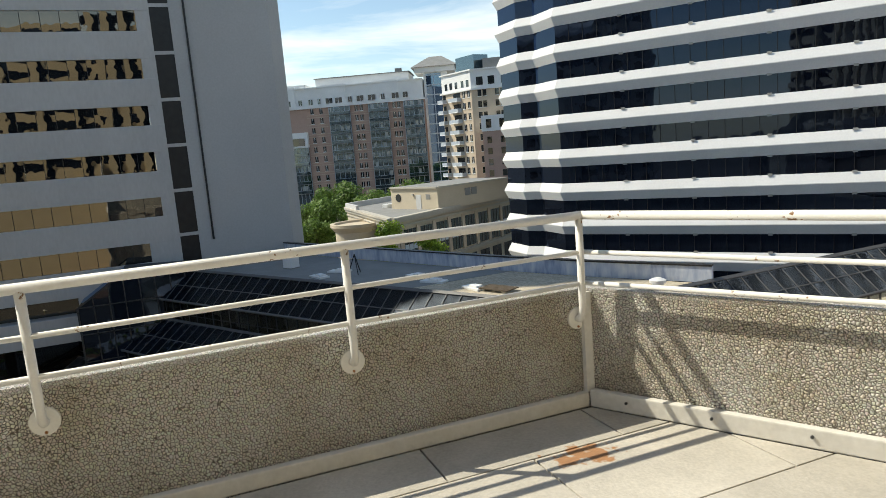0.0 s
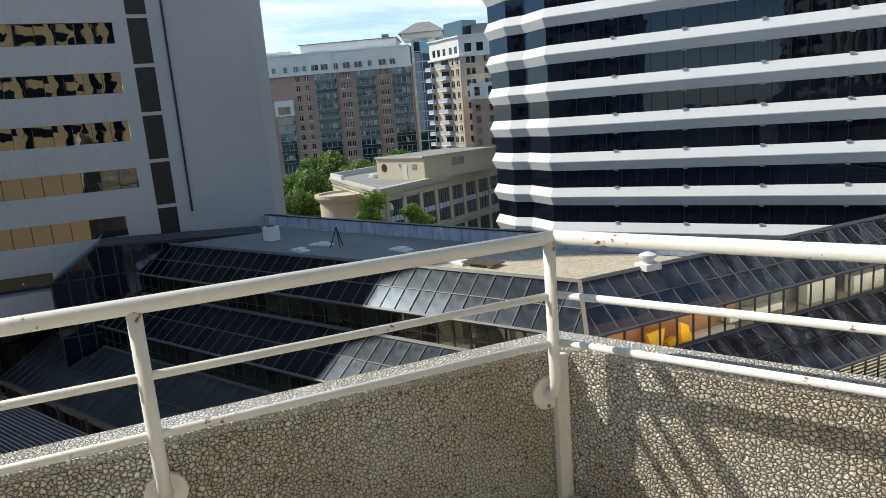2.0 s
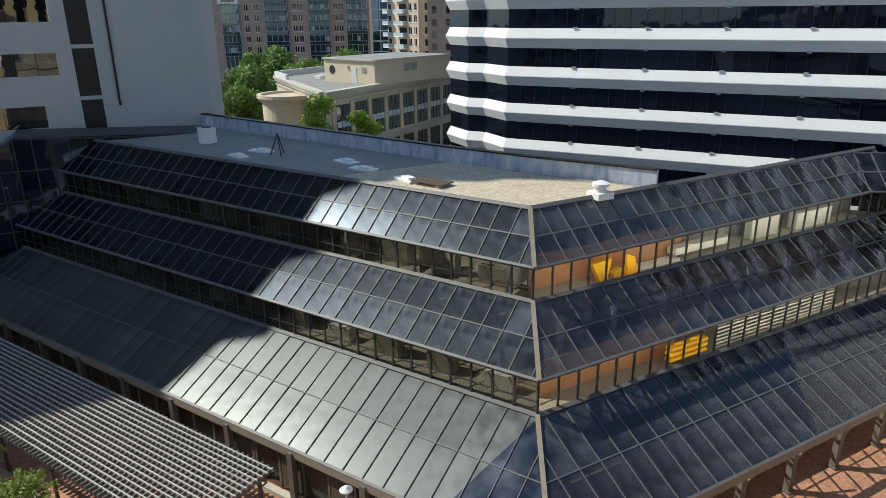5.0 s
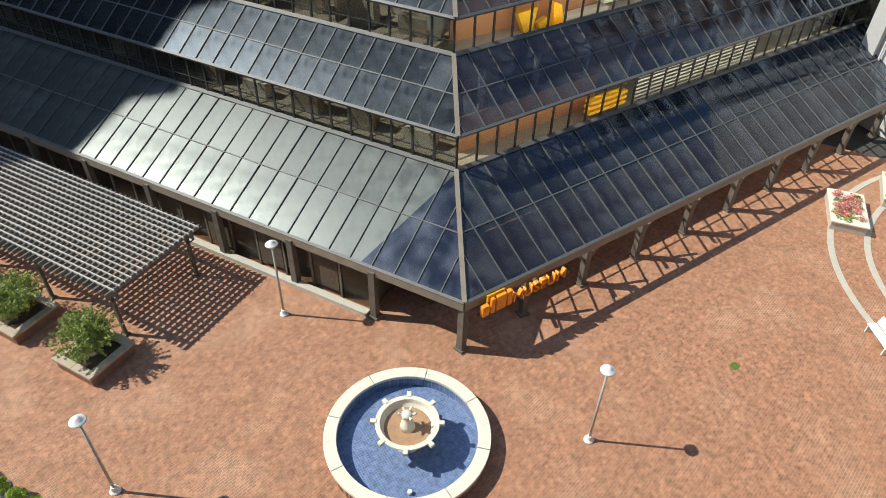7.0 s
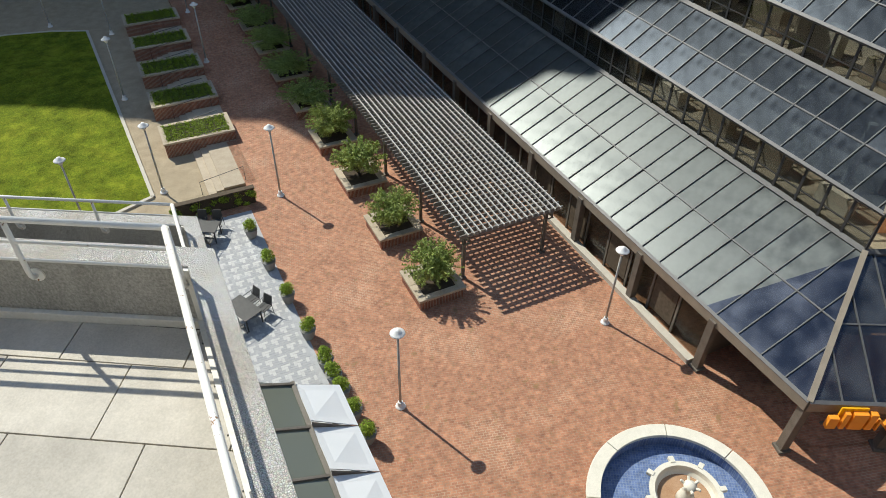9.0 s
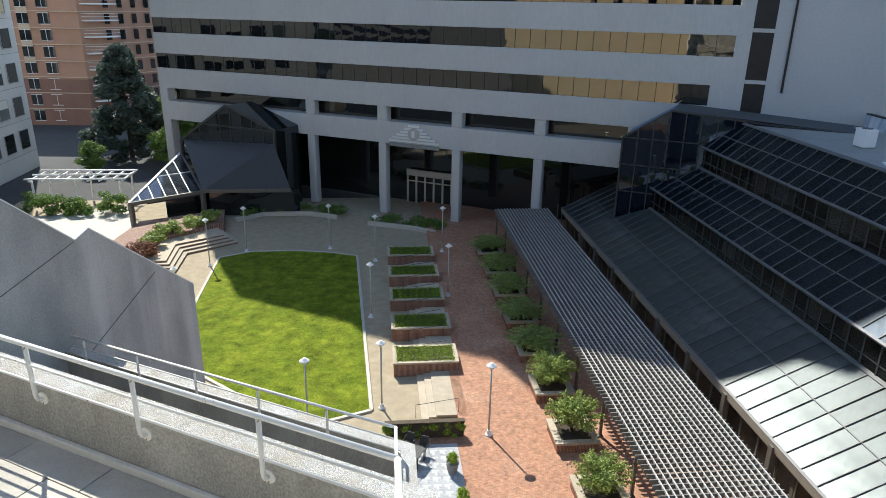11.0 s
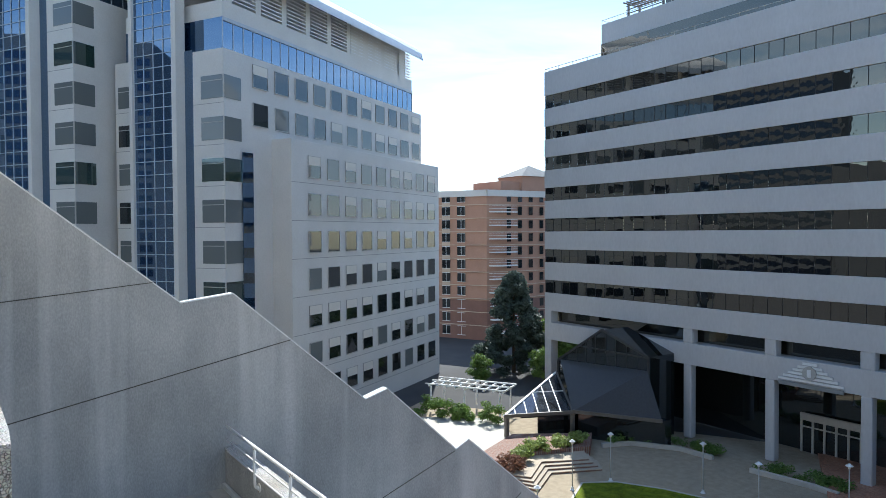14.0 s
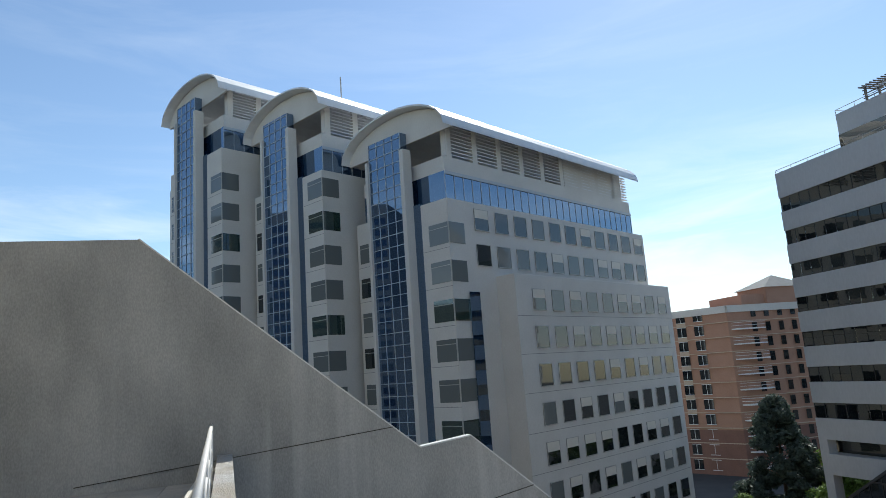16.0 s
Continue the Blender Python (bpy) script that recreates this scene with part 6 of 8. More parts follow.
def vaulted_wing(o, top, span, depth, parts):
    """A wing whose front lies along (0.5, -0.866) from its right corner o, and whose flank runs back along EL."""
    ef, er = Vector((S30, -C30, 0)), EL
    nf, nr = Vector((C30, S30, 0)), Vector((-S30, C30, 0))
    fh = 4.15
    z_eave = top - 8.8
    part("wing_body", Shape().prism([tuple(o.xy), tuple((o + ef * span).xy), tuple((o + ef * span + er * depth).xy), tuple((o + er * depth).xy)], GZ - 1, z_eave - 3.2), M_BLSTONE, vb, "pale stone wing")
    ins = [o + ef * 0.8 + er * 0.8, o + ef * (span - 0.8) + er * 0.8, o + ef * (span - 0.8) + er * (depth - 1.5), o + ef * 0.8 + er * (depth - 1.5)]
    part("top_glass", Shape().prism([tuple(p.xy) for p in ins], z_eave - 3.3, z_eave + 0.2), M_BLUEGL, vb, "blue glazed top storey")
    tb = Shape()
    for i in range(int(depth / 1.5)):
        p = ins[0] + er * (1.5 * i) + nr * 0.03
        tb.bar(p + Vector((0, 0, z_eave - 3.2)), p + Vector((0, 0, z_eave + 0.1)), 0.06, 0.06, up=er)
    tb.bar(ins[0] + nr * 0.04 + Vector((0, 0, z_eave)), ins[3] + nr * 0.04 + Vector((0, 0, z_eave)), 0.2, 0.35)
    part("top_grid", tb, M_BAYBAR, vb)
    # open plant floor with columns and louvres under the vault
    part("plant_wall", Shape().prism([tuple(p.xy) for p in ins], z_eave + 0.2, z_eave + 1.9), M_BLSTONE, vb)
    part("plant_core", Shape().prism([tuple((p + er * k).xy) for p, k in zip(ins, (depth * 0.55, depth * 0.55, -2, -2))], z_eave + 1.9, top - 2.8), M_BLSTONE, vb)
    col_me = Shape().block((0, 0, 0), er * 0.8, nr * -0.8, (0, 0, top - 2.9 - z_eave - 1.9)).mesh("plant_column", M_BLSTONE)
    lou_me = Shape().block((0, 0, 0), er * 3.6, nr * -0.5, (0, 0, 0.09)).mesh("louvre", M_METALROOF)
    for i in range(int(depth / 4.4)):
        p = ins[0] + er * (0.6 + 4.4 * i)
        part("plant_column", col_me, None, vb, m=Matrix.Translation((p.x, p.y, z_eave + 1.9)))
        q = p - ef * 0.0 + ef * (span - 2.4)
        part("plant_column", col_me, None, vb, m=Matrix.Translation((q.x, q.y, z_eave + 1.9)))
        for j in range(9):
            p2 = p + er * 0.8
            part("louvre", lou_me, None, vb, m=Matrix.Translation((p2.x, p2.y, z_eave + 2.2 + 0.42 * j)))
    # barrel roof, its axis along er
    n = 14
    c0 = o + ef * (span / 2) - er * 1.0
    half = span / 2 + 1.2
    rise = 3.9
    v0, v1 = [], []
    for i in range(n + 1):
        a = math.pi * i / n
        off = ef * (-half * math.cos(a)) + Vector((0, 0, top - rise + rise * math.sin(a)))
        v0.append(c0 + off)
        v1.append(c0 + off + er * (depth - 0.5))
    inner = [p + Vector((0, 0, -0.2)) for p in v0 + v1]
    N = n + 1
    s = Shape()
    s.add(v0 + v1 + inner, [(i, i + 1, N + i + 1, N + i) for i in range(n)] + [(3 * N + i, 3 * N + i + 1, 2 * N + i + 1, 2 * N + i) for i in range(n)] + [(i, 2 * N + i, 2 * N + i + 1, i + 1) for i in range(n)] + [(N + i + 1, 3 * N + i + 1, 3 * N + i, N + i) for i in range(n)])
    part("vault_roof", s, M_METALROOF, vb, "pale metal barrel-vaulted roof", fix=False)
    gab = [p + er * 1.3 + Vector((0, 0, -0.3)) for p in v0]
    part("gable", Shape().slab(gab, er * 0.3), M_BLSTONE, vb)
    # front: corner windows, glass slots and fins beside the tall bay, window column
    zs = [GZ + 2.0 + fh * i for i in range(int((z_eave - 4 - GZ) / fh))]
    for n_, z in enumerate(zs):
        cw = part("corner_window", Shape().block(o - er * 0.05 - nr * -0.05 + Vector((0, 0, z)), ef * 3.0, er * 0.12, (0, 0, 2.3)).block(o - er * 0.05 + nr * 0.05 + Vector((0, 0, z)), er * 2.5, -nr * 0.12, (0, 0, 2.3)), M_WINB if n_ % 3 else M_GREENGL, vb, "window wrapping the corner")
        part("window_bar", Shape().block(o + nr * 0.08 - er * 0.08 + Vector((0, 0, z)), ef * 0.12, er * 0.1, (0, 0, 2.3)).block(o - er * 0.07 + ef * 0.1 + Vector((0, 0, z + 1.75)), ef * 2.9, er * 0.05, (0, 0, 0.07)), M_POLE, cw)
        w_ = part("window", Shape().block(o + ef * 12.9 - er * 0.02 + Vector((0, 0, z)), ef * 2.0, -er * 0.05, (0, 0, 2.3)), M_WIN if n_ % 2 else M_WINB, vb)
        part("window_bar", Shape().block(o + ef * 12.9 - er * 0.08 + Vector((0, 0, z + 1.75)), ef * 2.0, -er * 0.03, (0, 0, 0.07)), M_POLE, w_)
        for s0, w in ((0.0, 4.0), (12.6, 2.8)):
            part("stone_joint", Shape().block(o + ef * s0 - er * 0.012 + Vector((0, 0, z - 0.5)), ef * w, er * 0.02, (0, 0, 0.05)), M_ROOFGREY, vb)
    for s0, w in ((4.05, 1.1), (11.95, 0.65)):
        part("slot_glass", Shape().block(o + ef * s0 - er * 0.03 + Vector((0, 0, GZ)), ef * w, er * 0.1, (0, 0, z_eave - 3.0 - GZ)), M_BLUEGL, vb)
    for s0, w, zt in ((5.2, 0.65, top - 5.2), (11.5, 0.45, top - 5.2)):
        part("stone_fin", Shape().block(o + ef * s0 + er * 0.1 + Vector((0, 0, GZ)), ef * w, -er * 1.25, (0, 0, zt - GZ)), M_BLSTONE, vb, bevel=0.03)
    bay = part("glass_bay", Shape().block(o + ef * 5.9 + er * 0.2 + Vector((0, 0, GZ)), ef * 5.6, -er * 1.0, (0, 0, top - 3.0 - GZ)), M_BLUEGL, vb, "tall blue curtain-wall bay")
    bb = Shape()
    for i in range(5):
        p = o + ef * (5.9 + 1.4 * i) - er * 0.84
        bb.bar(p + Vector((0, 0, GZ)), p + Vector((0, 0, top - 3.0)), 0.06, 0.07, up=ef)
    z = GZ + 1.5
    while z < top - 3.0:
        bb.bar(o + ef * 5.9 - er * 0.84 + Vector((0, 0, z)), o + ef * 11.5 - er * 0.84 + Vector((0, 0, z)), 0.06, 0.07)
        z += fh / 3
    part("bay_grid", bb, M_BAYBAR, bay)


V1 = Vector((-21.0, -68.0, 0))
VSTEP = Vector((11.9, -11.7, 0))
for i in range(3):
    vaulted_wing(V1 + VSTEP * i, 31.8 + 6.65 * i, 15.4, 42.8 if i == 0 else 22.0, i)
# end bay of the third wing
we, wf = V1 + VSTEP * 2 + Vector((S30, -C30, 0)) * 15.4, Vector((S30, -C30, 0))
part("end_bay", Shape().block(we + EL * 1.2 + Vector((0, 0, GZ - 1)), wf * 3.0, EL * 12, (0, 0, 31.8 + 13.3 - 12.5 - GZ)), M_BLSTONE, vb, "pale stone end bay")
for i in range(13):
    part("window", Shape().block(we + EL * 1.17 + wf * 0.7 + Vector((0, 0, GZ + 2.0 + 4.15 * i)), wf * 1.5, -EL * 0.05, (0, 0, 2.3)), M_WIN, vb)
# the lower block along the flank
er, ef = EL, Vector((S30, -C30, 0))
nr = Vector((-S30, C30, 0))
lb = V1 + er * 7.2 + nr * 2.6
part("lower_block", Shape().prism([tuple(lb.xy), tuple((lb + er * 36.5).xy), tuple((lb + er * 36.5 - nr * 9).xy), tuple((lb - nr * 9).xy)], GZ - 1, 11.6), M_BLSTONE, vb, "lower stone block with square windows", bevel=0.08)
part("slot_glass", Shape().block(V1 + er * 2.4 + nr * 0.1 + Vector((0, 0, GZ)), er * 1.6, nr * 0.1, (0, 0, 30)), M_BLUEGL, vb)
rng_w = random.Random(4)
WINS = [Shape().block((0, 0, 0), er * 2.4, nr * 0.04, (0, 0, 2.4)).mesh("window", m_) for m_ in (M_WIN, M_WIN, M_WIN, M_WINB)]
fr_me = Shape().block((0, 0, -0.1), er * 2.4, nr * 0.12, (0, 0, 0.1)).block(er * 0.0, er * 0.06, nr * 0.08, (0, 0, 2.4)).block(er * 2.34, er * 0.06, nr * 0.08, (0, 0, 2.4)).block((0, 0, 2.34), er * 2.4, nr * 0.08, (0, 0, 0.06)).mesh("window_frame", M_POLE)
fold_me = Shape().block((0, 0, 0), er * 2.26, nr * 0.02, (0, 0, 1.0)).mesh("roller_blind", M_INT)


def flank_window(p, z):
    w_ = part("window", WINS[rng_w.randrange(4)], None, vb, m=Matrix.Translation((p.x, p.y, z)))
    part("window_frame", fr_me, None, w_)
    if rng_w.random() < 0.35:
        part("roller_blind", fold_me, None, w_, m=Matrix.Translation(er * 0.07 + nr * 0.045 + Vector((0, 0, 1.35))))


for f in range(7):
    for c in range(9):
        flank_window(lb + er * (2.9 + 3.7 * c) + nr * 0.02, 7.6 - 4.2 * f)
    part("stone_joint", Shape().block(lb + nr * 0.01 + Vector((0, 0, 6.9 - 4.2 * f)), er * 36.4, nr * 0.01, (0, 0, 0.05)), M_ROOFGREY, vb)
for f in range(2):
    for c in range(11):
        flank_window(V1 + er * (4.2 + 3.55 * c) + nr * 0.02, 12.7 + 4.0 * f)
mast = V1 + VSTEP + er * 9 + ef * 7
part("roof_mast", Shape().tube([(mast.x, mast.y, 36), (mast.x, mast.y, 43.5)], 0.09, 6), M_POLE, vb)

# ---- orange brick apartment block in the gap ----
rb = thing("brick_apartments", "orange brick apartment block with balconies behind trees", "building")
r0, r1, r2 = Vector((-81.5, -117.0, 0)), Vector((-85.8, -108.0, 0)), Vector((-112.0, -106.0, 0))
e1, e2 = (r1 - r0).normalized(), (r2 - r1).normalized()
n1, n2 = Vector((-e1.y, e1.x, 0)), Vector((-e2.y, e2.x, 0))
n1, n2 = -n1 if n1.x < 0 else n1, n2 if n2.y > 0 else -n2
part("brick_body", Shape().prism([tuple((r0 - e1 * 12).xy), tuple(r1.xy), tuple(r2.xy), (-110, -125), (-90, -140)], GZ - 1, 10.0).prism([(-90, -108.6), (-103, -107.8), (-104, -118), (-90, -118)], 10, 12), M_REDBRICK, rb, "orange brick body")
part("turret_wall", Shape().prism([(-95, -107.6), (-105, -107.2), (-105.5, -115.5), (-95, -115.5)], 10, 13.2), M_REDBRICK, rb)
part("turret_roof", Shape().add([(-94.5, -107.2, 13.2), (-105.5, -106.8, 13.2), (-106, -116, 13.2), (-94.5, -116, 13.2), (-100, -111.2, 15.9)], [(0, 1, 4), (1, 2, 4), (2, 3, 4), (3, 0, 4), (3, 2, 1, 0)]), M_ROOFGREY, rb, "grey-green hipped metal roof")
part("dark_base", Shape().prism([tuple((r0 - e1 * 12 + n1 * 0.15).xy), tuple((r1 + n1 * 0.15 + n2 * 0.15).xy), tuple((r2 + n2 * 0.15).xy), (-110, -125), (-90, -140)], GZ - 1, -12.6), M_DARKBRICK, rb, "dark red brick base storeys")
part("grey_parapet", Shape().bar(r0 - e1 * 12 + n1 * 0.1 + Vector((0, 0, 9.4)), r1 + n1 * 0.1 + Vector((0, 0, 9.4)), 0.6, 1.3).bar(r1 + n2 * 0.1 + Vector((0, 0, 9.4)), r2 + n2 * 0.1 + Vector((0, 0, 9.4)), 0.6, 1.3), M_BLSTONE, rb)
window_grid(rb, r1 - e1 * 22 + n1 * 0.14, e1, 18, 11, 5, GZ - 1 + 1.5, 2.75, (1.9, 1.75), M_WIN, n1)
window_grid(rb, r1 + e2 * 4 + n2 * 0.14, e2, 17, 11, 6, GZ - 1 + 1.5, 2.75, (1.0, 1.7), M_WIN, n2)
fr2 = Shape().block((0, 0, 1.75), e1 * 1.9, n1 * 0.1, (0, 0, 0.1)).block((0, 0, -0.1), e1 * 1.9, n1 * 0.12, (0, 0, 0.1)).block(e1 * 0.92, e1 * 0.07, n1 * 0.09, (0, 0, 1.75)).mesh("window_frame", M_APTWHITE)
sp2 = Shape().block((0, 0, -0.95), e1 * 1.9, n1 * 0.05, (0, 0, 0.8)).mesh("spandrel_panel", M_APTCREAM)
for f in range(11):
    z = GZ - 1 + 1.5 + 2.75 * f
    for c in range(5):
        p = r1 - e1 * 22 + n1 * 0.14 + e1 * (18 * (c + 0.5) / 5 - 0.95)
        part("window_frame", fr2, None, rb, m=Matrix.Translation((p.x, p.y, z)))
        if c in (1, 3) and f > 3:
            part("spandrel_panel", sp2, None, rb, m=Matrix.Translation((p.x, p.y, z)))
    part("floor_band", Shape().bar(r0 - e1 * 12 + n1 * 0.05 + Vector((0, 0, z + 2.1)), r1 + n1 * 0.05 + n2 * 0.2 + Vector((0, 0, z + 2.1)), 0.4, 0.14).bar(r1 + n2 * 0.05 + Vector((0, 0, z + 2.1)), r2 + n2 * 0.05 + Vector((0, 0, z + 2.1)), 0.4, 0.14), M_APTCREAM, rb)
for f in range(10):
    z = GZ + 1 + 2.75 * f
    bal = part("balcony", Shape().prism([tuple((r1 + e2 * u + n2 * v).xy) for u, v in ((0.6, 0.0), (0.9, 1.1), (2.6, 1.7), (5.4, 1.7), (7.0, 1.1), (7.3, 0.0))], z, z + 0.22), M_APTWHITE, rb, "pale balcony slab")
    rail = Shape()
    for h in (0.55, 1.1):
        for (ua, va), (ub, vb_) in zip(((0.65, 0.0), (0.95, 1.05), (2.6, 1.65), (5.4, 1.65)), ((0.95, 1.05), (2.6, 1.65), (5.4, 1.65), (6.95, 1.05))):
            rail.bar(r1 + e2 * ua + n2 * va + Vector((0, 0, z + 0.2 + h)), r1 + e2 * ub + n2 * vb_ + Vector((0, 0, z + 0.2 + h)), 0.07, 0.07)
    part("balcony_rail", rail, M_APTWHITE, bal)

# ---- plants ----
def leaves(rng, n, clumps, size):
    """Small leaf quads scattered through clumps (centre, radii); denser towards their skins."""
    v, f = [], []
    for i in range(n):
        c, r = clumps[rng.randrange(len(clumps))]
        d = Vector((rng.gauss(0, 1), rng.gauss(0, 1), rng.gauss(0, 1))).normalized()
        k = rng.random() ** 0.35 * rng.uniform(0.85, 1.08)
        p = Vector((c[0] + d.x * r[0] * k, c[1] + d.y * r[1] * k, c[2] + d.z * r[2] * k))
        a = Vector((rng.gauss(0, 1), rng.gauss(0, 1), rng.gauss(0, 0.6))).normalized()
        nrm = (d + Vector((rng.gauss(0, 0.6), rng.gauss(0, 0.6), rng.gauss(0.3, 0.5)))).normalized()
        b = nrm.cross(a)
        if b.length < 0.05:
            continue
        b.normalize()
        a = b.cross(nrm)
        s = size * rng.uniform(0.6, 1.3)
        q = len(v)
        v += [tuple(p - a * s), tuple(p + b * s * 0.45), tuple(p + a * s), tuple(p - b * s * 0.45)]
        f.append((q, q + 1, q + 2, q + 3))
    s = Shape()
    s.v, s.f = v, f
    return s


def crown(rng, h0, h1, rad, n):
    """Clumps for an uneven crown between two heights."""
    out = []
    for i in range(n):
        a, u = rng.uniform(0, 6.283), rng.random()
        z = h0 + (h1 - h0) * u
        rr = rad * math.sin(math.pi * (0.18 + 0.74 * u)) * rng.uniform(0.35, 0.95)
        s = rad * rng.uniform(0.28, 0.48)
        out.append(((rr * math.cos(a), rr * math.sin(a), z), (s, s, s * 0.8)))
    return out


def tree(seed, height, rad, count, size, leaf, label, bark=M_BARK, trunk=0.35, name="tree"):
    rng = random.Random(seed)
    t = thing(name, label, "tree", group="trees")
    cl = crown(rng, height * trunk, height * 0.95, rad, 26)
    part("trunk", Shape().tube([(0, 0, 0), (0.05, 0, height * 0.3), (-0.05, 0.08, height * 0.6), (0, 0, height * 0.85)], [height * 0.022, height * 0.017, height * 0.011, height * 0.004], 8), bark, t)
    for i in range(6):
        c = cl[i][0]
        z0 = height * (trunk * 0.8 + 0.06 * i)
        part("limb", Shape().tube([(0, 0, z0), (c[0] * 0.5, c[1] * 0.5, (z0 + c[2]) / 2 + 0.2), c], [height * 0.01, height * 0.006, height * 0.002], 6), bark, t)
    part("crown", leaves(rng, count, cl, size), leaf, t, fix=False)
    return t


def put_copy(src, x, y, z, turn=0.0, scale=1.0):
    return copy_thing(src, pose(x, y, z, 0, 0, turn) @ Matrix.Scale(scale, 4))


# ---- tree planters along the pergola ----
planter = thing("tree_planter", "square brick planter with tan stone coping on the brick plaza", "planter", group="planters along the pergola", at=(*hexp(-20.2, 10.15), GZ), turn=30)
part("brick_box", Shape().box(-1.05, -1.08, 0, 1.05, 1.08, 0.5), M_BEDWALL, planter, "dark brick sides")
for i in range(2):
    for s in (-1, 1):
        part("coping_stone", Shape().box(-1.13 + 1.13 * i + 0.006, min(s * 0.8, s * 1.16), 0.5, -1.13 + 1.13 * (i + 1) - 0.006, max(s * 0.8, s * 1.16), 0.63), M_COPING, planter, bevel=0.015)
        part("coping_stone", Shape().box(min(s * 0.8, s * 1.13), -0.79 + 0.79 * i + 0.006, 0.5, max(s * 0.8, s * 1.13), -0.79 + 0.79 * (i + 1) - 0.006, 0.63), M_COPING, planter, bevel=0.015)
part("soil", Shape().box(-0.82, -0.82, 0.3, 0.82, 0.82, 0.55), M_SOIL, planter)
for k in range(1, 9):
    copy_thing(planter, pose(*hexp(-20.2 - 4.62 * k, 10.15), GZ, 0, 0, 30))


def shrub(seed):
    rng = random.Random(seed)
    s = thing("shrub", "rounded green shrub with feathery shoots in a brick planter", "shrub", group="shrubs in planters", at=(*hexp(-20.2, 10.15), GZ + 0.55))
    cl = [((rng.uniform(-0.5, 0.5), rng.uniform(-0.5, 0.5), rng.uniform(0.45, 1.3)), (0.42, 0.42, 0.4)) for i in range(14)]
    for i in range(5):
        a = rng.uniform(0, 6.28)
        part("stem", Shape().tube([(0, 0, -0.05), (0.25 * math.cos(a), 0.25 * math.sin(a), 0.5), (0.5 * math.cos(a), 0.5 * math.sin(a), 1.1)], [0.03, 0.022, 0.01], 5), M_BARK, s)
    shoots = []
    for i in range(95):
        d = Vector((rng.gauss(0, 1), rng.gauss(0, 1), abs(rng.gauss(0.5, 0.7)))).normalized()
        for j in range(5):
            c = d * (0.75 + 0.12 * j)
            shoots.append(((c.x, c.y, 0.75 + c.z * 0.85), (0.06, 0.06, 0.06)))
    sh = leaves(rng, 5200, cl, 0.055)
    s2 = leaves(rng, 4200, shoots, 0.05)
    k = len(sh.v)
    sh.v += s2.v
    sh.f += [tuple(i + k for i in q) for q in s2.f]
    part("foliage", sh, M_LEAF, s, fix=False)
    return s


sh = [shrub(3), shrub(8)]
sh[0].matrix_basis = pose(*hexp(-20.2, 10.15), GZ + 0.55) @ Matrix.Scale(1.12, 4)
sh[1].matrix_basis = pose(*hexp(-20.2 - 4.62, 10.15), GZ + 0.55, 0, 0, 50) @ Matrix.Scale(1.1, 4)
for k in range(2, 9):
    copy_thing(sh[k % 2], pose(*hexp(-20.2 - 4.62 * k, 10.15), GZ + 0.55, 0, 0, 67 * k) @ Matrix.Diagonal((1.1, 1.1, 1.1, 1) if k < 4 else (1.4, 1.4, 0.62, 1)))

# ---- pergola ----
pergola = thing("pergola", "long slatted grey pergola along the museum front", "pergola", at=(0, 0, GZ), turn=30)
PX0, PY0, PY1 = -19.8, 11.6, 16.6
seg = 4.7
slat = Shape().box(0, -0.03, 2.84, seg - 0.01, 0.03, 2.95).mesh("slat", M_WOODGREY)
for s in range(9):
    for i in range(17):
        part("slat", slat, None, pergola, m=pose(PX0 - seg * (s + 1), PY0 + 0.1 + 0.3 * i, 0))
joist = Shape().box(-0.026, PY0 - 0.3, 2.745, 0.024, PY1 + 0.05, 2.944).mesh("joist", M_JOIST)
for i in range(128):
    part("joist", joist, None, pergola, m=pose(PX0 - 0.1 - 0.33 * i, 0, 0))
for y in (PY0 + 0.15, PY1 - 0.5):
    part("beam", Shape().box(PX0 - seg * 9, y - 0.06, 2.5, PX0 - 0.05, y + 0.06, 2.744), M_FRAME, pergola)
ppost = Shape().box(-0.07, -0.07, 0, 0.07, 0.07, 2.5).box(-0.14, -0.14, 0, 0.14, 0.14, 0.08).mesh("post", M_FRAME)
pbr = Shape().bar((0.05, 0, 2.05), (0.5, 0, 2.5), 0.07, 0.07).bar((-0.05, 0, 2.05), (-0.5, 0, 2.5), 0.07, 0.07).mesh("brace", M_FRAME)
for i in range(10):
    for y in (PY0 + 0.15, PY1 - 0.5):
        ob = part("post", ppost, None, pergola, m=pose(PX0 - 0.5 - seg * i, y, 0))
        part("brace", pbr, None, ob)

# ---- lamp posts ----
lamp = thing("street_lamp", "slim grey lamp post with a white mushroom head", "lamp post", group="plaza lamps", at=(-15.94, -2.01, GZ))
part("base", Shape().lathe([(0.2, 0.0), (0.2, 0.05), (0.13, 0.12), (0.1, 0.3)], 16), M_LAMP, lamp, "white painted base")
part("pole", Shape().tube([(0, 0, 0.1), (0, 0, 3.97)], [0.055, 0.045], 10), M_POLE, lamp, smooth=True)
part("globe", Shape().lathe([(0.06, 3.92), (0.1, 3.98), (0.11, 4.07), (0.07, 4.16)], 20), M_FLASH, lamp, "frosted lamp globe", smooth=True)
part("hood", Shape().lathe([(0.26, 4.14), (0.28, 4.16), (0.24, 4.2), (0.13, 4.25), (0.1, 4.32), (0.02, 4.35)], 24), M_LAMP, lamp, "white metal hood", smooth=True)
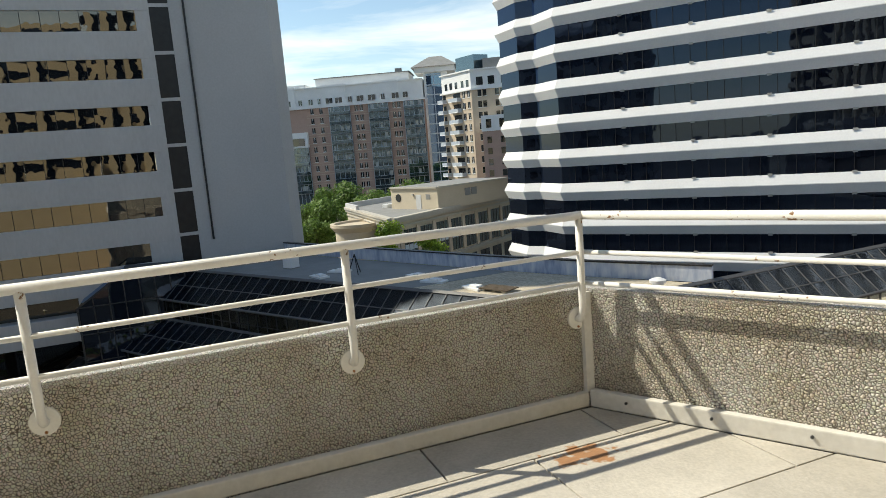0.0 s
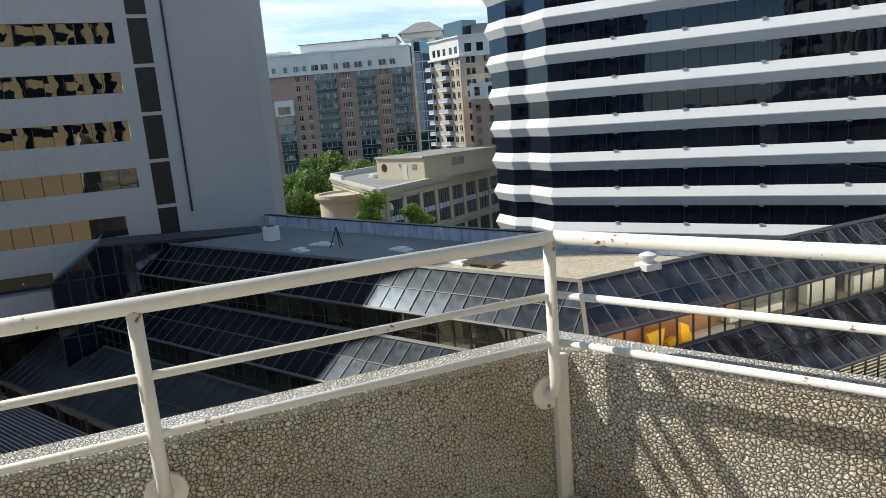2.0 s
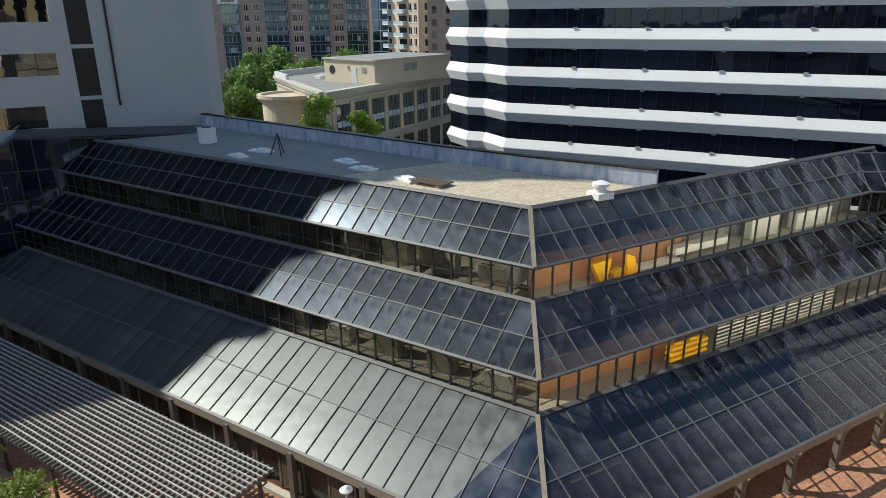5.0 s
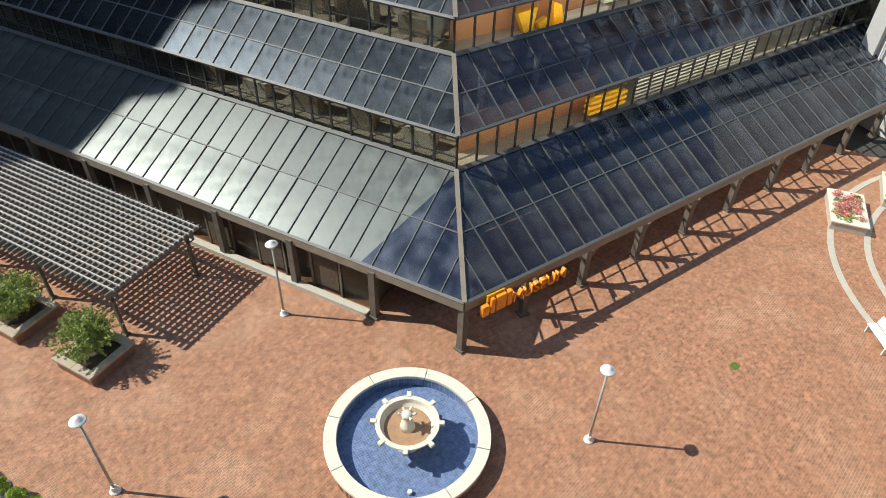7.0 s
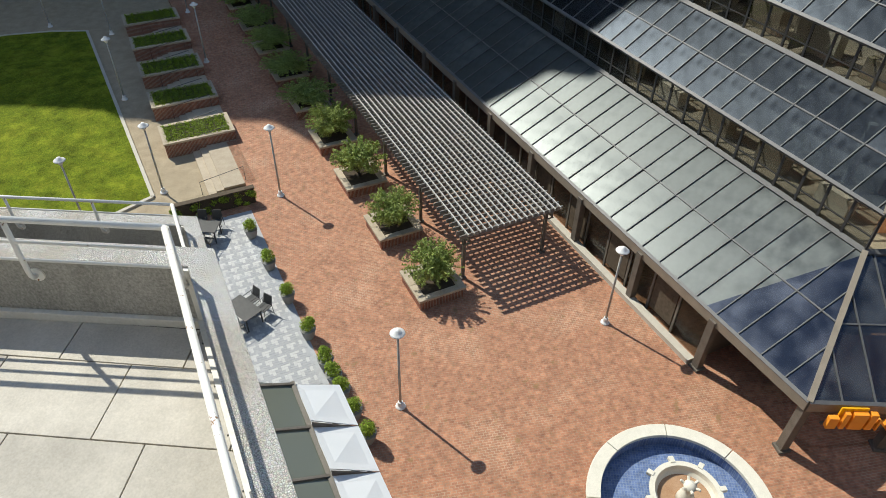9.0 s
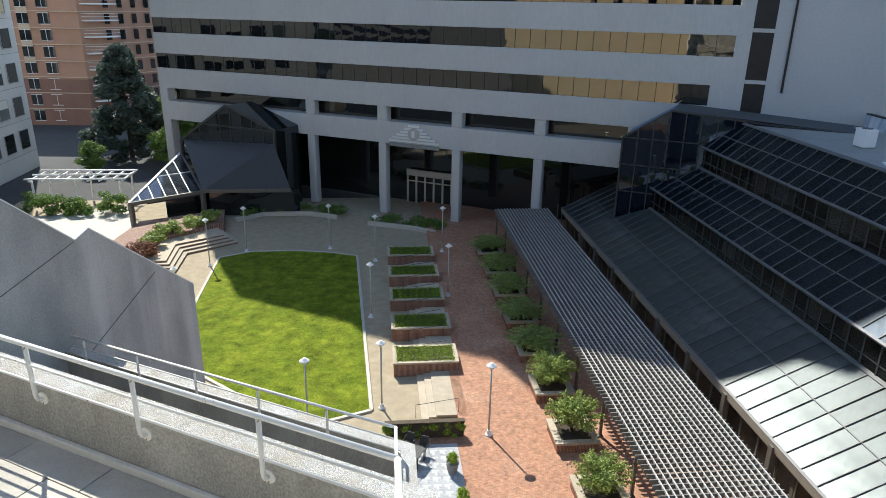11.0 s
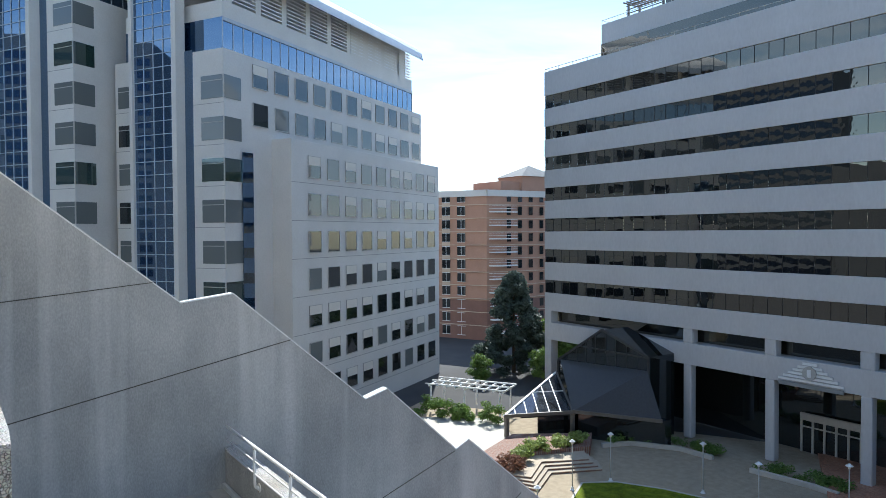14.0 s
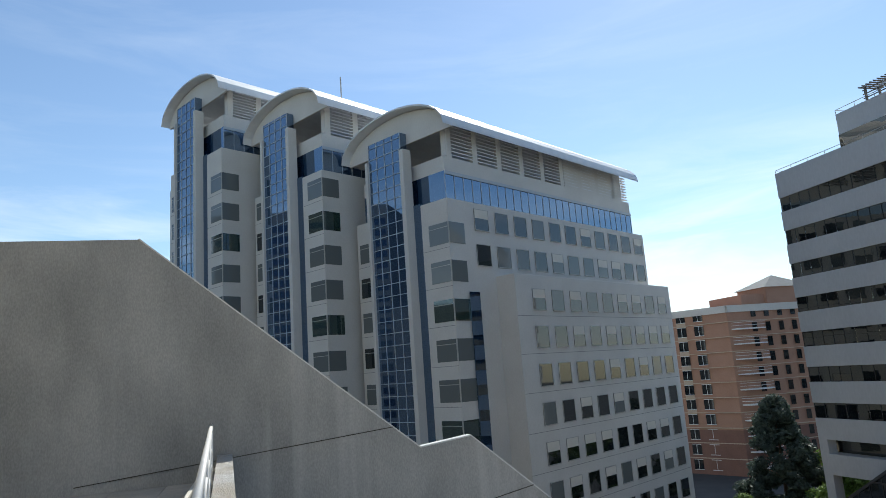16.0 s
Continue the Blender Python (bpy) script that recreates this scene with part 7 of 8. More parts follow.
for x, y, z in ((-8.79, 13.87, GZ), (-21.08, 6.4, GZ), (-29.1, -10.05, GZ), (-44.6, -19.4, GZ), (-29.2, -16.6, LZ), (-39.2, -23.15, LZ), (-25.75, -19.2, LZ), (-41.8, -40.8, LZ), (-46.0, -40.3, LZ), (-50.2, -34.0, LZ), (-49.3, -28.6, LZ), (-32.3, -34.8, LZ), (-53.5, -24.0, GZ)):
    copy_thing(lamp, pose(x, y, z))

# ---- fountain ----
FX, FY = -12.31, 7.85
fountain = thing("fountain", "round stone fountain with blue tiled pool and small bowl", "fountain", at=(FX, FY, GZ))
n_st = 8
for i in range(n_st):
    a0, a1 = 360 / n_st * i + 0.25, 360 / n_st * (i + 1) - 0.25
    ring = arc(0, 0, 3.15, a0, a1, 9) + arc(0, 0, 2.66, a1, a0, 9)
    part("rim_stone", Shape().prism(ring, 0.5, 0.65), M_FOUNT, fountain, bevel=0.02)
part("pool_wall", Shape().lathe([(3.08, 0.0), (3.08, 0.5), (2.72, 0.5), (2.72, 0.02)], 64, caps=False), M_BEDWALL, fountain)
part("pool_floor", Shape().lathe([(2.75, 0.0), (2.75, 0.05), (0.01, 0.05)], 64), M_TILE, fountain, "blue mosaic tiles")
part("pool_lining", Shape().lathe([(2.73, 0.05), (2.69, 0.05), (2.69, 0.5), (2.73, 0.5)], 64, caps=False), M_TILE, fountain)
part("pedestal", Shape().lathe([(0.55, 0.1), (0.5, 0.2), (0.35, 0.3), (0.3, 0.75), (0.5, 0.9)], 24), M_FOUNT, fountain)
part("bowl", Shape().lathe([(0.3, 0.82), (0.75, 0.9), (1.08, 1.08), (1.2, 1.26), (1.2, 1.32), (1.02, 1.32), (0.98, 1.15), (0.86, 1.0)], 40, caps=False), M_FOUNT, fountain, smooth=False)
part("bowl_floor", Shape().lathe([(0.88, 0.96), (0.88, 1.03), (0.01, 1.0)], 40), M_BASIN, fountain, "rust-stained bowl floor")
for i in range(8):
    a = radians(45 * i + 12)
    part("spout", Shape().block((1.14 * math.cos(a) + 0.09 * math.sin(a), 1.14 * math.sin(a) - 0.09 * math.cos(a), 1.2), (0.24 * math.cos(a), 0.24 * math.sin(a), 0), (-0.18 * math.sin(a), 0.18 * math.cos(a), 0), (0, 0, 0.15)), M_FOUNT, fountain, bevel=0.02)
part("finial", Shape().lathe([(0.3, 1.0), (0.26, 1.17), (0.24, 1.3), (0.15, 1.42), (0.13, 1.6), (0.2, 1.7), (0.22, 1.78), (0.1, 1.86), (0.01, 1.88)], 20), M_FOUNT, fountain, smooth=True)
for i in range(6):
    a = radians(60 * i)
    part("nozzle", Shape().tube([(0.15 * math.cos(a), 0.15 * math.sin(a), 1.74), (0.33 * math.cos(a), 0.33 * math.sin(a), 1.82)], 0.05, 8), M_FOUNT, fountain)
part("pool_lamp", Shape().lathe([(0.09, 0.1), (0.09, 0.2), (0.01, 0.22)], 12, 1.9, -1.0), M_LAMP, fountain)

# ---- raised grass beds and stairs beside the lawn path ----
for k in range(5):
    bed = thing("grass_bed", "raised brick bed with tan coping, planted with grass", "planting bed", group="raised beds", at=(*hexp(-38.1 - 4.72 * k, 3.0), LZ), turn=30)
    part("brick_wall", Shape().box(-1.12, -2.0, 0, 1.12, 2.0, 0.85), M_BEDWALL, bed, "brick retaining wall")
    for s in (-1, 1):
        part("coping", Shape().box(-1.18, min(s * 1.78, s * 2.06), 0.85, 1.18, max(s * 1.78, s * 2.06), 0.97), M_COPING, bed, bevel=0.015)
        part("coping", Shape().box(min(s * 0.92, s * 1.18), -1.77, 0.85, max(s * 0.92, s * 1.18), 1.77, 0.97), M_COPING, bed, bevel=0.015)
    rng = random.Random(40 + k)
    part("grass", leaves(rng, 5200, [((x * 0.3, y * 0.42, 0.93), (0.22, 0.26, 0.14)) for x in range(-3, 4) for y in range(-4, 5)], 0.06), M_GRASSBLADE, bed, fix=False)
    part("soil", Shape().box(-0.95, -1.8, 0.6, 0.95, 1.8, 0.9), M_SOIL, bed)
    st = thing("stairs", "short flight of tan stone steps between the beds", "stairs", group="bed stairs", at=(*hexp(-35.7 - 4.72 * k, 3.6), LZ), turn=30)
    w = 1.25 if k else 2.6
    sx = 0.9 if k == 0 else 0
    for i in range(3):
        part("step", Shape().box(-w + sx, -1.2 + 0.42 * i, 0, w + sx, 1.4, 0.1 * (i + 1)), M_COPING, st, bevel=0.01)
    for s in (-1, 1):
        part("handrail", Shape().tube([(s * w * 0.9 + sx, -1.5, 0), (s * w * 0.9 + sx, -1.5, 0.85), (s * w * 0.9 + sx, 0.9, 1.2), (s * w * 0.9 + sx, 0.9, 0.2)], 0.02, 6), M_DKMET, st)

# ---- cafe patio ----
hedge = thing("ivy_wall", "low wall of wire mesh and yellow-green ivy with a pale cap", "hedge", at=(*hexp(-30.3, 2.4), GZ - 0.3), turn=30)
part("wall", Shape().box(-0.12, -2.0, 0, 0.12, 2.1, 1.15), M_SOIL, hedge)
part("cap", Shape().box(-0.16, -2.05, 1.2, 0.16, 2.15, 1.27), M_BARK, hedge, "brown timber cap", bevel=0.01)
rng = random.Random(5)
part("ivy", leaves(rng, 14000, [((rng.uniform(-0.15, 0.17), -2.0 + 0.2 * i, rng.uniform(0.2, 1.05)), (0.1, 0.22, 0.22)) for i in range(21) for j in range(3)], 0.05), M_LEAFB, hedge, fix=False)


def topiary_pot():
    p = thing("potted_topiary", "small clipped bush in a grey pot at the patio edge", "potted plant", group="patio pots", at=(*hexp(-27.4, 3.6), GZ))
    part("pot", Shape().lathe([(0.2, 0.0), (0.24, 0.1), (0.32, 0.5), (0.34, 0.56), (0.28, 0.56), (0.26, 0.48)], 20), M_ROOFGREY, p, "grey tapered pot")
    rng = random.Random(11)
    part("bush", leaves(rng, 1500, [((0, 0, 0.8), (0.34, 0.34, 0.3)), ((0.1, 0.05, 0.95), (0.22, 0.22, 0.2))], 0.045), M_LEAFB, p, fix=False)
    return p


pot = topiary_pot()
for a in (-24.7, -22.2, -19.75, -17.85, -17.0, -16.2, -15.1, -13.9):
    copy_thing(pot, pose(*hexp(a, 3.6 + 0.07 * (a + 27.4)), GZ, 0, 0, a * 50))


def cafe_chair():
    c = thing("cafe_chair", "dark metal outdoor armchair with a slung seat", "chair", group="cafe chairs")
    part("seat", Shape().box(-0.24, -0.24, 0.42, 0.24, 0.24, 0.45), M_DKMET, c, bevel=0.008)
    part("backrest", Shape().slab([(-0.24, 0.24, 0.45), (0.24, 0.24, 0.45), (0.23, 0.36, 0.92), (-0.23, 0.36, 0.92)], (0, 0.025, 0)), M_DKMET, c)
    for sx in (-1, 1):
        part("arm", Shape().tube([(sx * 0.27, -0.22, 0.63), (sx * 0.27, 0.3, 0.65)], 0.018, 6), M_DKMET, c)
        for sy in (-1, 1):
            part("leg", Shape().tube([(sx * 0.25, sy * 0.23, 0.64), (sx * 0.28, sy * 0.28, 0.0)], 0.014, 6), M_DKMET, c)
    return c


def cafe_table():
    t = thing("cafe_table", "dark rectangular outdoor table on the patio", "table", group="cafe tables")
    part("tabletop", Shape().box(-0.75, -0.45, 0.71, 0.75, 0.45, 0.74), M_DKMET, t, bevel=0.01)
    for sx in (-1, 1):
        for sy in (-1, 1):
            part("leg", Shape().box(sx * 0.68 - 0.025, sy * 0.38 - 0.025, 0, sx * 0.68 + 0.025, sy * 0.38 + 0.025, 0.71), M_DKMET, t)
    return t


chair, table = cafe_chair(), cafe_table()
SETS = ((-21.9, 1.95, 25), (-28.3, 1.5, 60))
first = True
for a, b, r in SETS:
    m = pose(*hexp(a, b), GZ + 0.012, 0, 0, 30 + r)
    if first:
        table.matrix_basis = m
    else:
        copy_thing(table, m)
    for cx, cy, rot in ((-0.4, 0.72, 0), (0.4, 0.74, 8), (-0.4, -0.75, 180), (0.42, -0.72, 172)):
        mm = m @ pose(cx, cy, 0, 0, 0, rot)
        if first:
            chair.matrix_basis, first = mm, False
        else:
            copy_thing(chair, mm)

# ---- canopy of the shops below ----
canopy = thing("shop_canopy", "glazed lean-to and pale metal awning over the shops", "canopy", at=(0, 0, GZ), turn=30)
CX0, CX1 = -13.9, 9.0
zi, zm, zo = 5.4, 4.5, 3.7
n_b = 13
w = (CX1 - CX0) / n_b
for i in range(n_b):
    x0, x1 = CX0 + w * i + 0.03, CX0 + w * (i + 1) - 0.03
    part("pane", Shape().slab([(x0, 0.4, zi), (x1, 0.4, zi), (x1, 2.28, zm), (x0, 2.28, zm)], (0, 0.01, 0.02)), M_CANOPY, canopy)
    part("bar", Shape().bar((x0 - 0.03, 0.35, zi + 0.03), (x0 - 0.03, 2.3, zm + 0.03), 0.09, 0.12), M_FRAME, canopy)
    part("seam_panel", Shape().slab([(x0 - 0.02, 2.36, zm - 0.02), (x1 - 0.04, 2.36, zm + 0.24), (x1 + 0.02, 3.75, zo + 0.02), (x0 - 0.02, 3.75, zo)], (0, 0.01, 0.03)), M_METALROOF, canopy, "pale folded metal panel")
    # fold side in dark bronze: the wedge shadow is put into its colour
    part("seam", Shape().slab([(x1, 2.37, zm - 0.02), (x1, 2.37, zm + 0.24), (x1 + 0.03, 3.74, zo + 0.02)], (0.02, 0, 0)), M_FRAME, canopy)
part("hip_pane", Shape().slab([(CX0, 0.4, zi), (CX0, 2.28, zm), (CX0 - 1.1, 0.6, zm - 0.1)], (0, 0.01, 0.02)), M_CANOPY, canopy)
part("hip_panel", Shape().slab([(CX0, 2.36, zm - 0.02), (CX0, 3.75, zo), (CX0 - 0.5, 2.6, zo)], (0, 0.01, 0.03)), M_METALROOF, canopy, "pale folded metal panel")
part("eave_beam", Shape().bar((CX0 - 0.1, 2.3, zm), (CX1, 2.3, zm), 0.14, 0.16), M_FRAME, canopy)
part("fascia", Shape().box(CX0 - 0.1, 3.5, zo - 0.35, CX1, 3.56, zo - 0.02), M_FRAME, canopy)
part("end_glass", Shape().slab([(CX0, 0.4, 2.8), (CX0, 2.28, 2.8), (CX0, 2.28, zm), (CX0, 0.4, zi)], (-0.02, 0, 0)), M_GLASSV, canopy)
part("shop_wall", Shape().box(CX0 + 0.3, 0.45, 0, CX1, 2.2, 2.8), M_CONC, canopy)
for i in range(4):
    part("post", Shape().box(CX0 + 0.1 + 6 * i, 3.3, 0, CX0 + 0.25 + 6 * i, 3.45, zo - 0.3), M_FRAME, canopy)

# ---- museum sign ----
sign = thing("museum_sign", "orange raised lettering over the museum eave", "sign", at=(AC.x + 0.1, AC.y + 0.35, -18.1), turn=math.degrees(math.atan2(ER.y, ER.x)))
curve = bpy.data.curves.new("sign_text", "FONT")
curve.body, curve.size, curve.extrude, curve.space_character = "MUSEUM", 0.76, 0.1, 1.02
tmp = bpy.data.objects.new("sign_text", curve)
scene.collection.objects.link(tmp)
dg = bpy.context.evaluated_depsgraph_get()
text_mesh = bpy.data.meshes.new_from_object(tmp.evaluated_get(dg))
bpy.data.objects.remove(tmp)
text_mesh.materials.clear()
text_mesh.materials.append(M_SIGN)
part("letters", text_mesh, None, sign, "orange letters", m=pose(1.85, -0.3, 0.0, 90, 0, 0))
for i, (x, w_, h_) in enumerate(((0.25, 0.34, 0.55), (0.7, 0.18, 0.8), (0.98, 0.5, 0.8), (1.55, 0.25, 0.8))):
    part("letter_block", Shape().box(x, -0.4, 0, x + w_, -0.2, h_), M_SIGN, sign, bevel=0.03)
part("plate", Shape().box(0.6, -0.2, -0.08, 1.5, -0.14, 0.9), M_YELLOW, sign, "yellow backing plate")
part("rail", Shape().box(0.2, -0.2, -0.05, 5.3, -0.1, 0.02), M_FRAME, sign)

# ---- court beside the museum ----
court = thing("paving_rings", "pale curved stone bands set in the brick paving", "paving band")
for r0 in (11.5, 9.7, 7.5):
    ring = arc(-2, 40, r0, 168, 262, 40) + arc(-2, 40, r0 + 0.32, 262, 168, 40)
    part("band", Shape().prism(ring, GZ - 0.02, GZ + 0.03), M_KERB, court)


def flower_box(x, y, turn, w, d):
    fb = thing("flower_box", "pale stone planter full of red and white flowers", "planter", group="flower boxes", at=(x, y, GZ), turn=turn)
    part("box", Shape().box(-w / 2, -d / 2, 0, w / 2, d / 2, 0.5), M_KERB, fb, bevel=0.02)
    part("rim", Shape().box(-w / 2 - 0.06, -d / 2 - 0.06, 0.5, w / 2 + 0.06, d / 2 + 0.06, 0.6), M_FOUNT, fb, bevel=0.02)
    rng = random.Random(int(x * 10))
    part("flower_cluster", leaves(rng, 1500, [((rng.uniform(-w / 2 + 0.3, w / 2 - 0.3), rng.uniform(-d / 2 + 0.3, d / 2 - 0.3), 0.68), (0.26, 0.26, 0.16)) for i in range(26)], 0.07), M_FLOWER, fb, fix=False)
    part("foliage", leaves(rng, 1200, [((rng.uniform(-w / 2 + 0.2, w / 2 - 0.2), rng.uniform(-d / 2 + 0.2, d / 2 - 0.2), 0.6), (0.25, 0.25, 0.1)) for i in range(20)], 0.08), M_LEAF, fb, fix=False)


flower_box(-12.4, 35.8, 38, 1.8, 3.2)
flower_box(-11.9, 40.2, 33, 1.8, 3.0)
flower_box(-5.4, 31.2, 35, 2.0, 3.0)
bench = thing("bench", "white metal park bench on the brick court", "bench", at=(-5.9, 28.4, GZ), turn=-30)
part("seat", Shape().box(-0.8, -0.22, 0.42, 0.8, 0.22, 0.46), M_LAMP, bench, bevel=0.008)
part("backrest", Shape().slab([(-0.8, 0.22, 0.5), (0.8, 0.22, 0.5), (0.8, 0.34, 0.9), (-0.8, 0.34, 0.9)], (0, 0.03, 0)), M_LAMP, bench)
for sx in (-0.7, 0.7):
    part("leg", Shape().box(sx - 0.03, -0.2, 0, sx + 0.03, 0.24, 0.42), M_LAMP, bench)
solid("drain", Shape().box(-8.5, 21.6, GZ - 0.02, -8.15, 21.95, GZ + 0.012), M_LEAF2, "small green drain cover in the brick plaza", "drain cover")

# ---- things on the museum roof ----
vent = thing("roof_vent", "white mushroom vent on the gravel roof", "vent", at=(-25.8, 22.35, -7.3))
part("curb", Shape().box(-0.5, -0.5, 0, 0.5, 0.5, 0.35), M_LAMP, vent, bevel=0.02)
part("cap", Shape().lathe([(0.3, 0.35), (0.3, 0.6), (0.45, 0.65), (0.45, 0.8), (0.15, 0.92), (0.01, 0.94)], 20), M_LAMP, vent)
pal = thing("timber_stack", "stack of old boards on the gravel roof", "boards", at=(-32.6, 16.0, -7.3), turn=25)
for i in range(5):
    part("board", Shape().box(-1.1, -0.5 + 0.24 * i, 0.16, 1.1, -0.3 + 0.24 * i, 0.22), M_BARK, pal)
for bx in (-1.0, 0.6):
    part("block", Shape().box(bx, -0.4, 0, bx + 0.3, 0.5, 0.16), M_KERB, pal)
ac = thing("air_conditioner", "pale air-conditioning unit on the flat roof", "air conditioner", at=(-52.0, 7.0, -7.3), turn=28)
part("case", Shape().box(-0.5, -0.45, 0.1, 0.5, 0.45, 1.25), M_APTWHITE, ac, bevel=0.03)
part("fan_grille", Shape().lathe([(0.35, 1.25), (0.35, 1.28), (0.05, 1.29)], 20), M_BLACK, ac)
part("foot", Shape().box(-0.5, -0.45, 0, 0.5, 0.45, 0.1), M_ROOFGREY, ac)
for x, y, a in ((-40.6, 13.8, 20), (-34.2, 15.2, 10), (-47.0, 9.8, 40), (-46.0, 8.0, 15), (-38.0, 14.0, 33)):
    pad = thing("roof_pad", "white walkway pad lying on the gravel roof", "roof pad", group="roof pads", at=(x, y, -7.3), turn=a)
    part("slab", Shape().box(-0.9, -0.4, 0, 0.9, 0.4, 0.14), M_LAMP, pad, bevel=0.02)
    part("slab", Shape().box(-0.3, -0.2, 0.14, 0.5, 0.3, 0.26), M_APTWHITE, pad, bevel=0.02)
tri = thing("roof_tripod", "dark leaning pipe tripod on the roof", "tripod", at=(-45.2, 10.6, -7.3))
for a in (0, 130, 240):
    part("leg", Shape().tube([(0.6 * math.cos(radians(a)), 0.6 * math.sin(radians(a)), 0), (0, 0, 1.5)], 0.04, 6), M_BLACK, tri)

# ---- glass pavilion at the south end of the office block ----
pav = thing("glass_pavilion", "small dark glass pavilion with sloping roof by the lawn", "building")
SKIRT = ((-57.9, -58.6, -13.9), (-57.9, -45.9, -13.2), (-56.5, -42.9, -17.6), (-52.3, -51.1, -17.7))
pa, pb, pc = Vector((-45.4, -54.1, -17.8)), Vector((-52.3, -51.1, -17.8)), Vector((-58.0, -59.4, -15.6))
part("roof", Shape().slab([pa, pb, pc], (0, 0, -0.04)), M_GLASSC, pav, "sloping glass lean-to roof")
for i in range(1, 6):
    q = pa.lerp(pb, i / 6)
    part("rib", Shape().bar(q, pa.lerp(pc, i / 6), 0.09, 0.1), M_LAMP, pav, "white glazing bar")
part("rib", Shape().bar(pa.lerp(pc, 0.5), pb.lerp(pc, 0.5), 0.09, 0.1), M_LAMP, pav)
part("verge", Shape().bar(pa, pc, 0.22, 0.2), M_LAMP, pav, "pale sunlit verge beam")
part("eave", Shape().bar(pa, pb, 0.26, 0.34).bar(pb, pc, 0.2, 0.24), M_FRAME, pav)
# underside's shade is put into its near-black colour
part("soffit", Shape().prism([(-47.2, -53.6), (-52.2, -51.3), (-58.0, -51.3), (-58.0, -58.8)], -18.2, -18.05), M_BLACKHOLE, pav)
part("glazed_wall", Shape().prism([(-49.6, -53.6), (-53.0, -51.9), (-58.0, -51.9), (-58.0, -58.4)], GZ - 0.3, -18.2), M_WIN, pav)
hall = ((-59.0, GZ - 0.3), (-59.0, -14.0), (-52.1, -9.64), (-45.75, -11.8), (-45.75, GZ - 0.3))
part("hall_gable", Shape().slab([(-58.0, y, z) for y, z in hall], (-4.2, 0, 0)), M_WIN, pav, "dark glazed gabled hall")
for (ya, za), (yb, zb) in zip(hall[:4], hall[1:5]):
    part("gable_trim", Shape().bar((-57.97, ya, za), (-57.97, yb, zb), 0.24, 0.24, up=(1, 0, 0)), M_DKMET, pav)
for i in range(1, 9):
    y = -59.0 + 13.25 * i / 9
    top = -14.0 + (y + 59.0) * 0.632 if y < -52.1 else -9.64 - (y + 52.1) * 0.34
    part("gable_bar", Shape().bar((-57.97, y, GZ - 0.3), (-57.97, y, top - 0.1), 0.07, 0.08, up=(1, 0, 0)), M_DKMET, pav)
for z, ye in ((-17.4, -59.0), (-14.0, -59.0), (-11.9, -55.5)):
    part("gable_bar", Shape().bar((-57.96, ye, z), (-57.96, -45.8, z), 0.1, 0.16), M_DKMET, pav)
sk = [Vector(p) for p in SKIRT]
# glazed skirt given a matte dark colour to lose its sky reflection
part("skirt_roof", Shape().slab(sk, (0, 0, -0.05)), M_DKMET, pav, "sloping glazed skirt roof coloured matte dark")
for i in range(1, 9):
    part("rib", Shape().bar(sk[0].lerp(sk[1], i / 9), sk[3].lerp(sk[2], i / 9), 0.07, 0.09), M_DKMET, pav)
part("eave", Shape().bar(sk[3], sk[2], 0.26, 0.34), M_FRAME, pav)
part("skirt_wall", Shape().prism([tuple((sk[3] + Vector((-0.8, 0, 0))).xy), (-58.0, -51.9), (-58.0, -43.0), tuple((sk[2] + Vector((-0.8, -0.3, 0))).xy)][::-1], GZ - 0.3, -17.75), M_WIN, pav, "dark glazed wall under the skirt")
part("column", Shape().box(pa.x - 0.55, pa.y - 0.2, GZ - 0.3, pa.x - 0.15, pa.y + 0.2, -17.95), M_FRAME, pav, bevel=0.03)
part("column", Shape().box(pb.x - 0.2, pb.y - 0.2, GZ - 0.3, pb.x + 0.2, pb.y + 0.2, -17.95), M_FRAME, pav, bevel=0.03)

# ---- entrance of the office block ----
ent = thing("entrance_doors", "pale framed glass entrance under the office block", "door", at=(-67.9, -32.0, GZ - 0.3))
for y in (-2.9, -1.8, -0.7, 0.4, 1.5, 2.6):
    part("jamb", Shape().box(0, y - 0.09, 0, 0.25, y + 0.09, 3.2), M_KERB, ent)
part("head", Shape().box(0, -3.0, 3.2, 0.3, 2.7, 3.9).box(0, -3.0, 2.5, 0.2, 2.7, 2.62), M_KERB, ent)
for i in range(5):
    part("door_leaf", Shape().box(0.05, -2.8 + 1.1 * i, 0.05, 0.1, -1.9 + 1.1 * i, 3.2), M_WIN, ent)
fan = thing("fan_sign", "fan-shaped white and grey sign with a round blue badge", "sign", at=(XW + 0.12, -31.3, -12.95))
for i in range(6):
    h = 0.32
    half = 2.9 - 0.45 * i
    part("bar", Shape().box(0, -half, h * i + 0.5, 0.1, half, h * i + 0.72), M_LAMP, fan)
part("badge", Shape().tube([(0.02, 0, 1.4), (0.2, 0, 1.4)], 0.62, 24), M_POLE, fan, "round grey-blue badge")
part("badge_mark", Shape().box(0.2, -0.18, 1.05, 0.24, 0.18, 1.75), M_LAMP, fan)
part("name_bar", Shape().box(0, -2.9, 0.0, 0.12, 2.9, 0.36), M_ROOFGREY, fan, "unreadable dark name line")

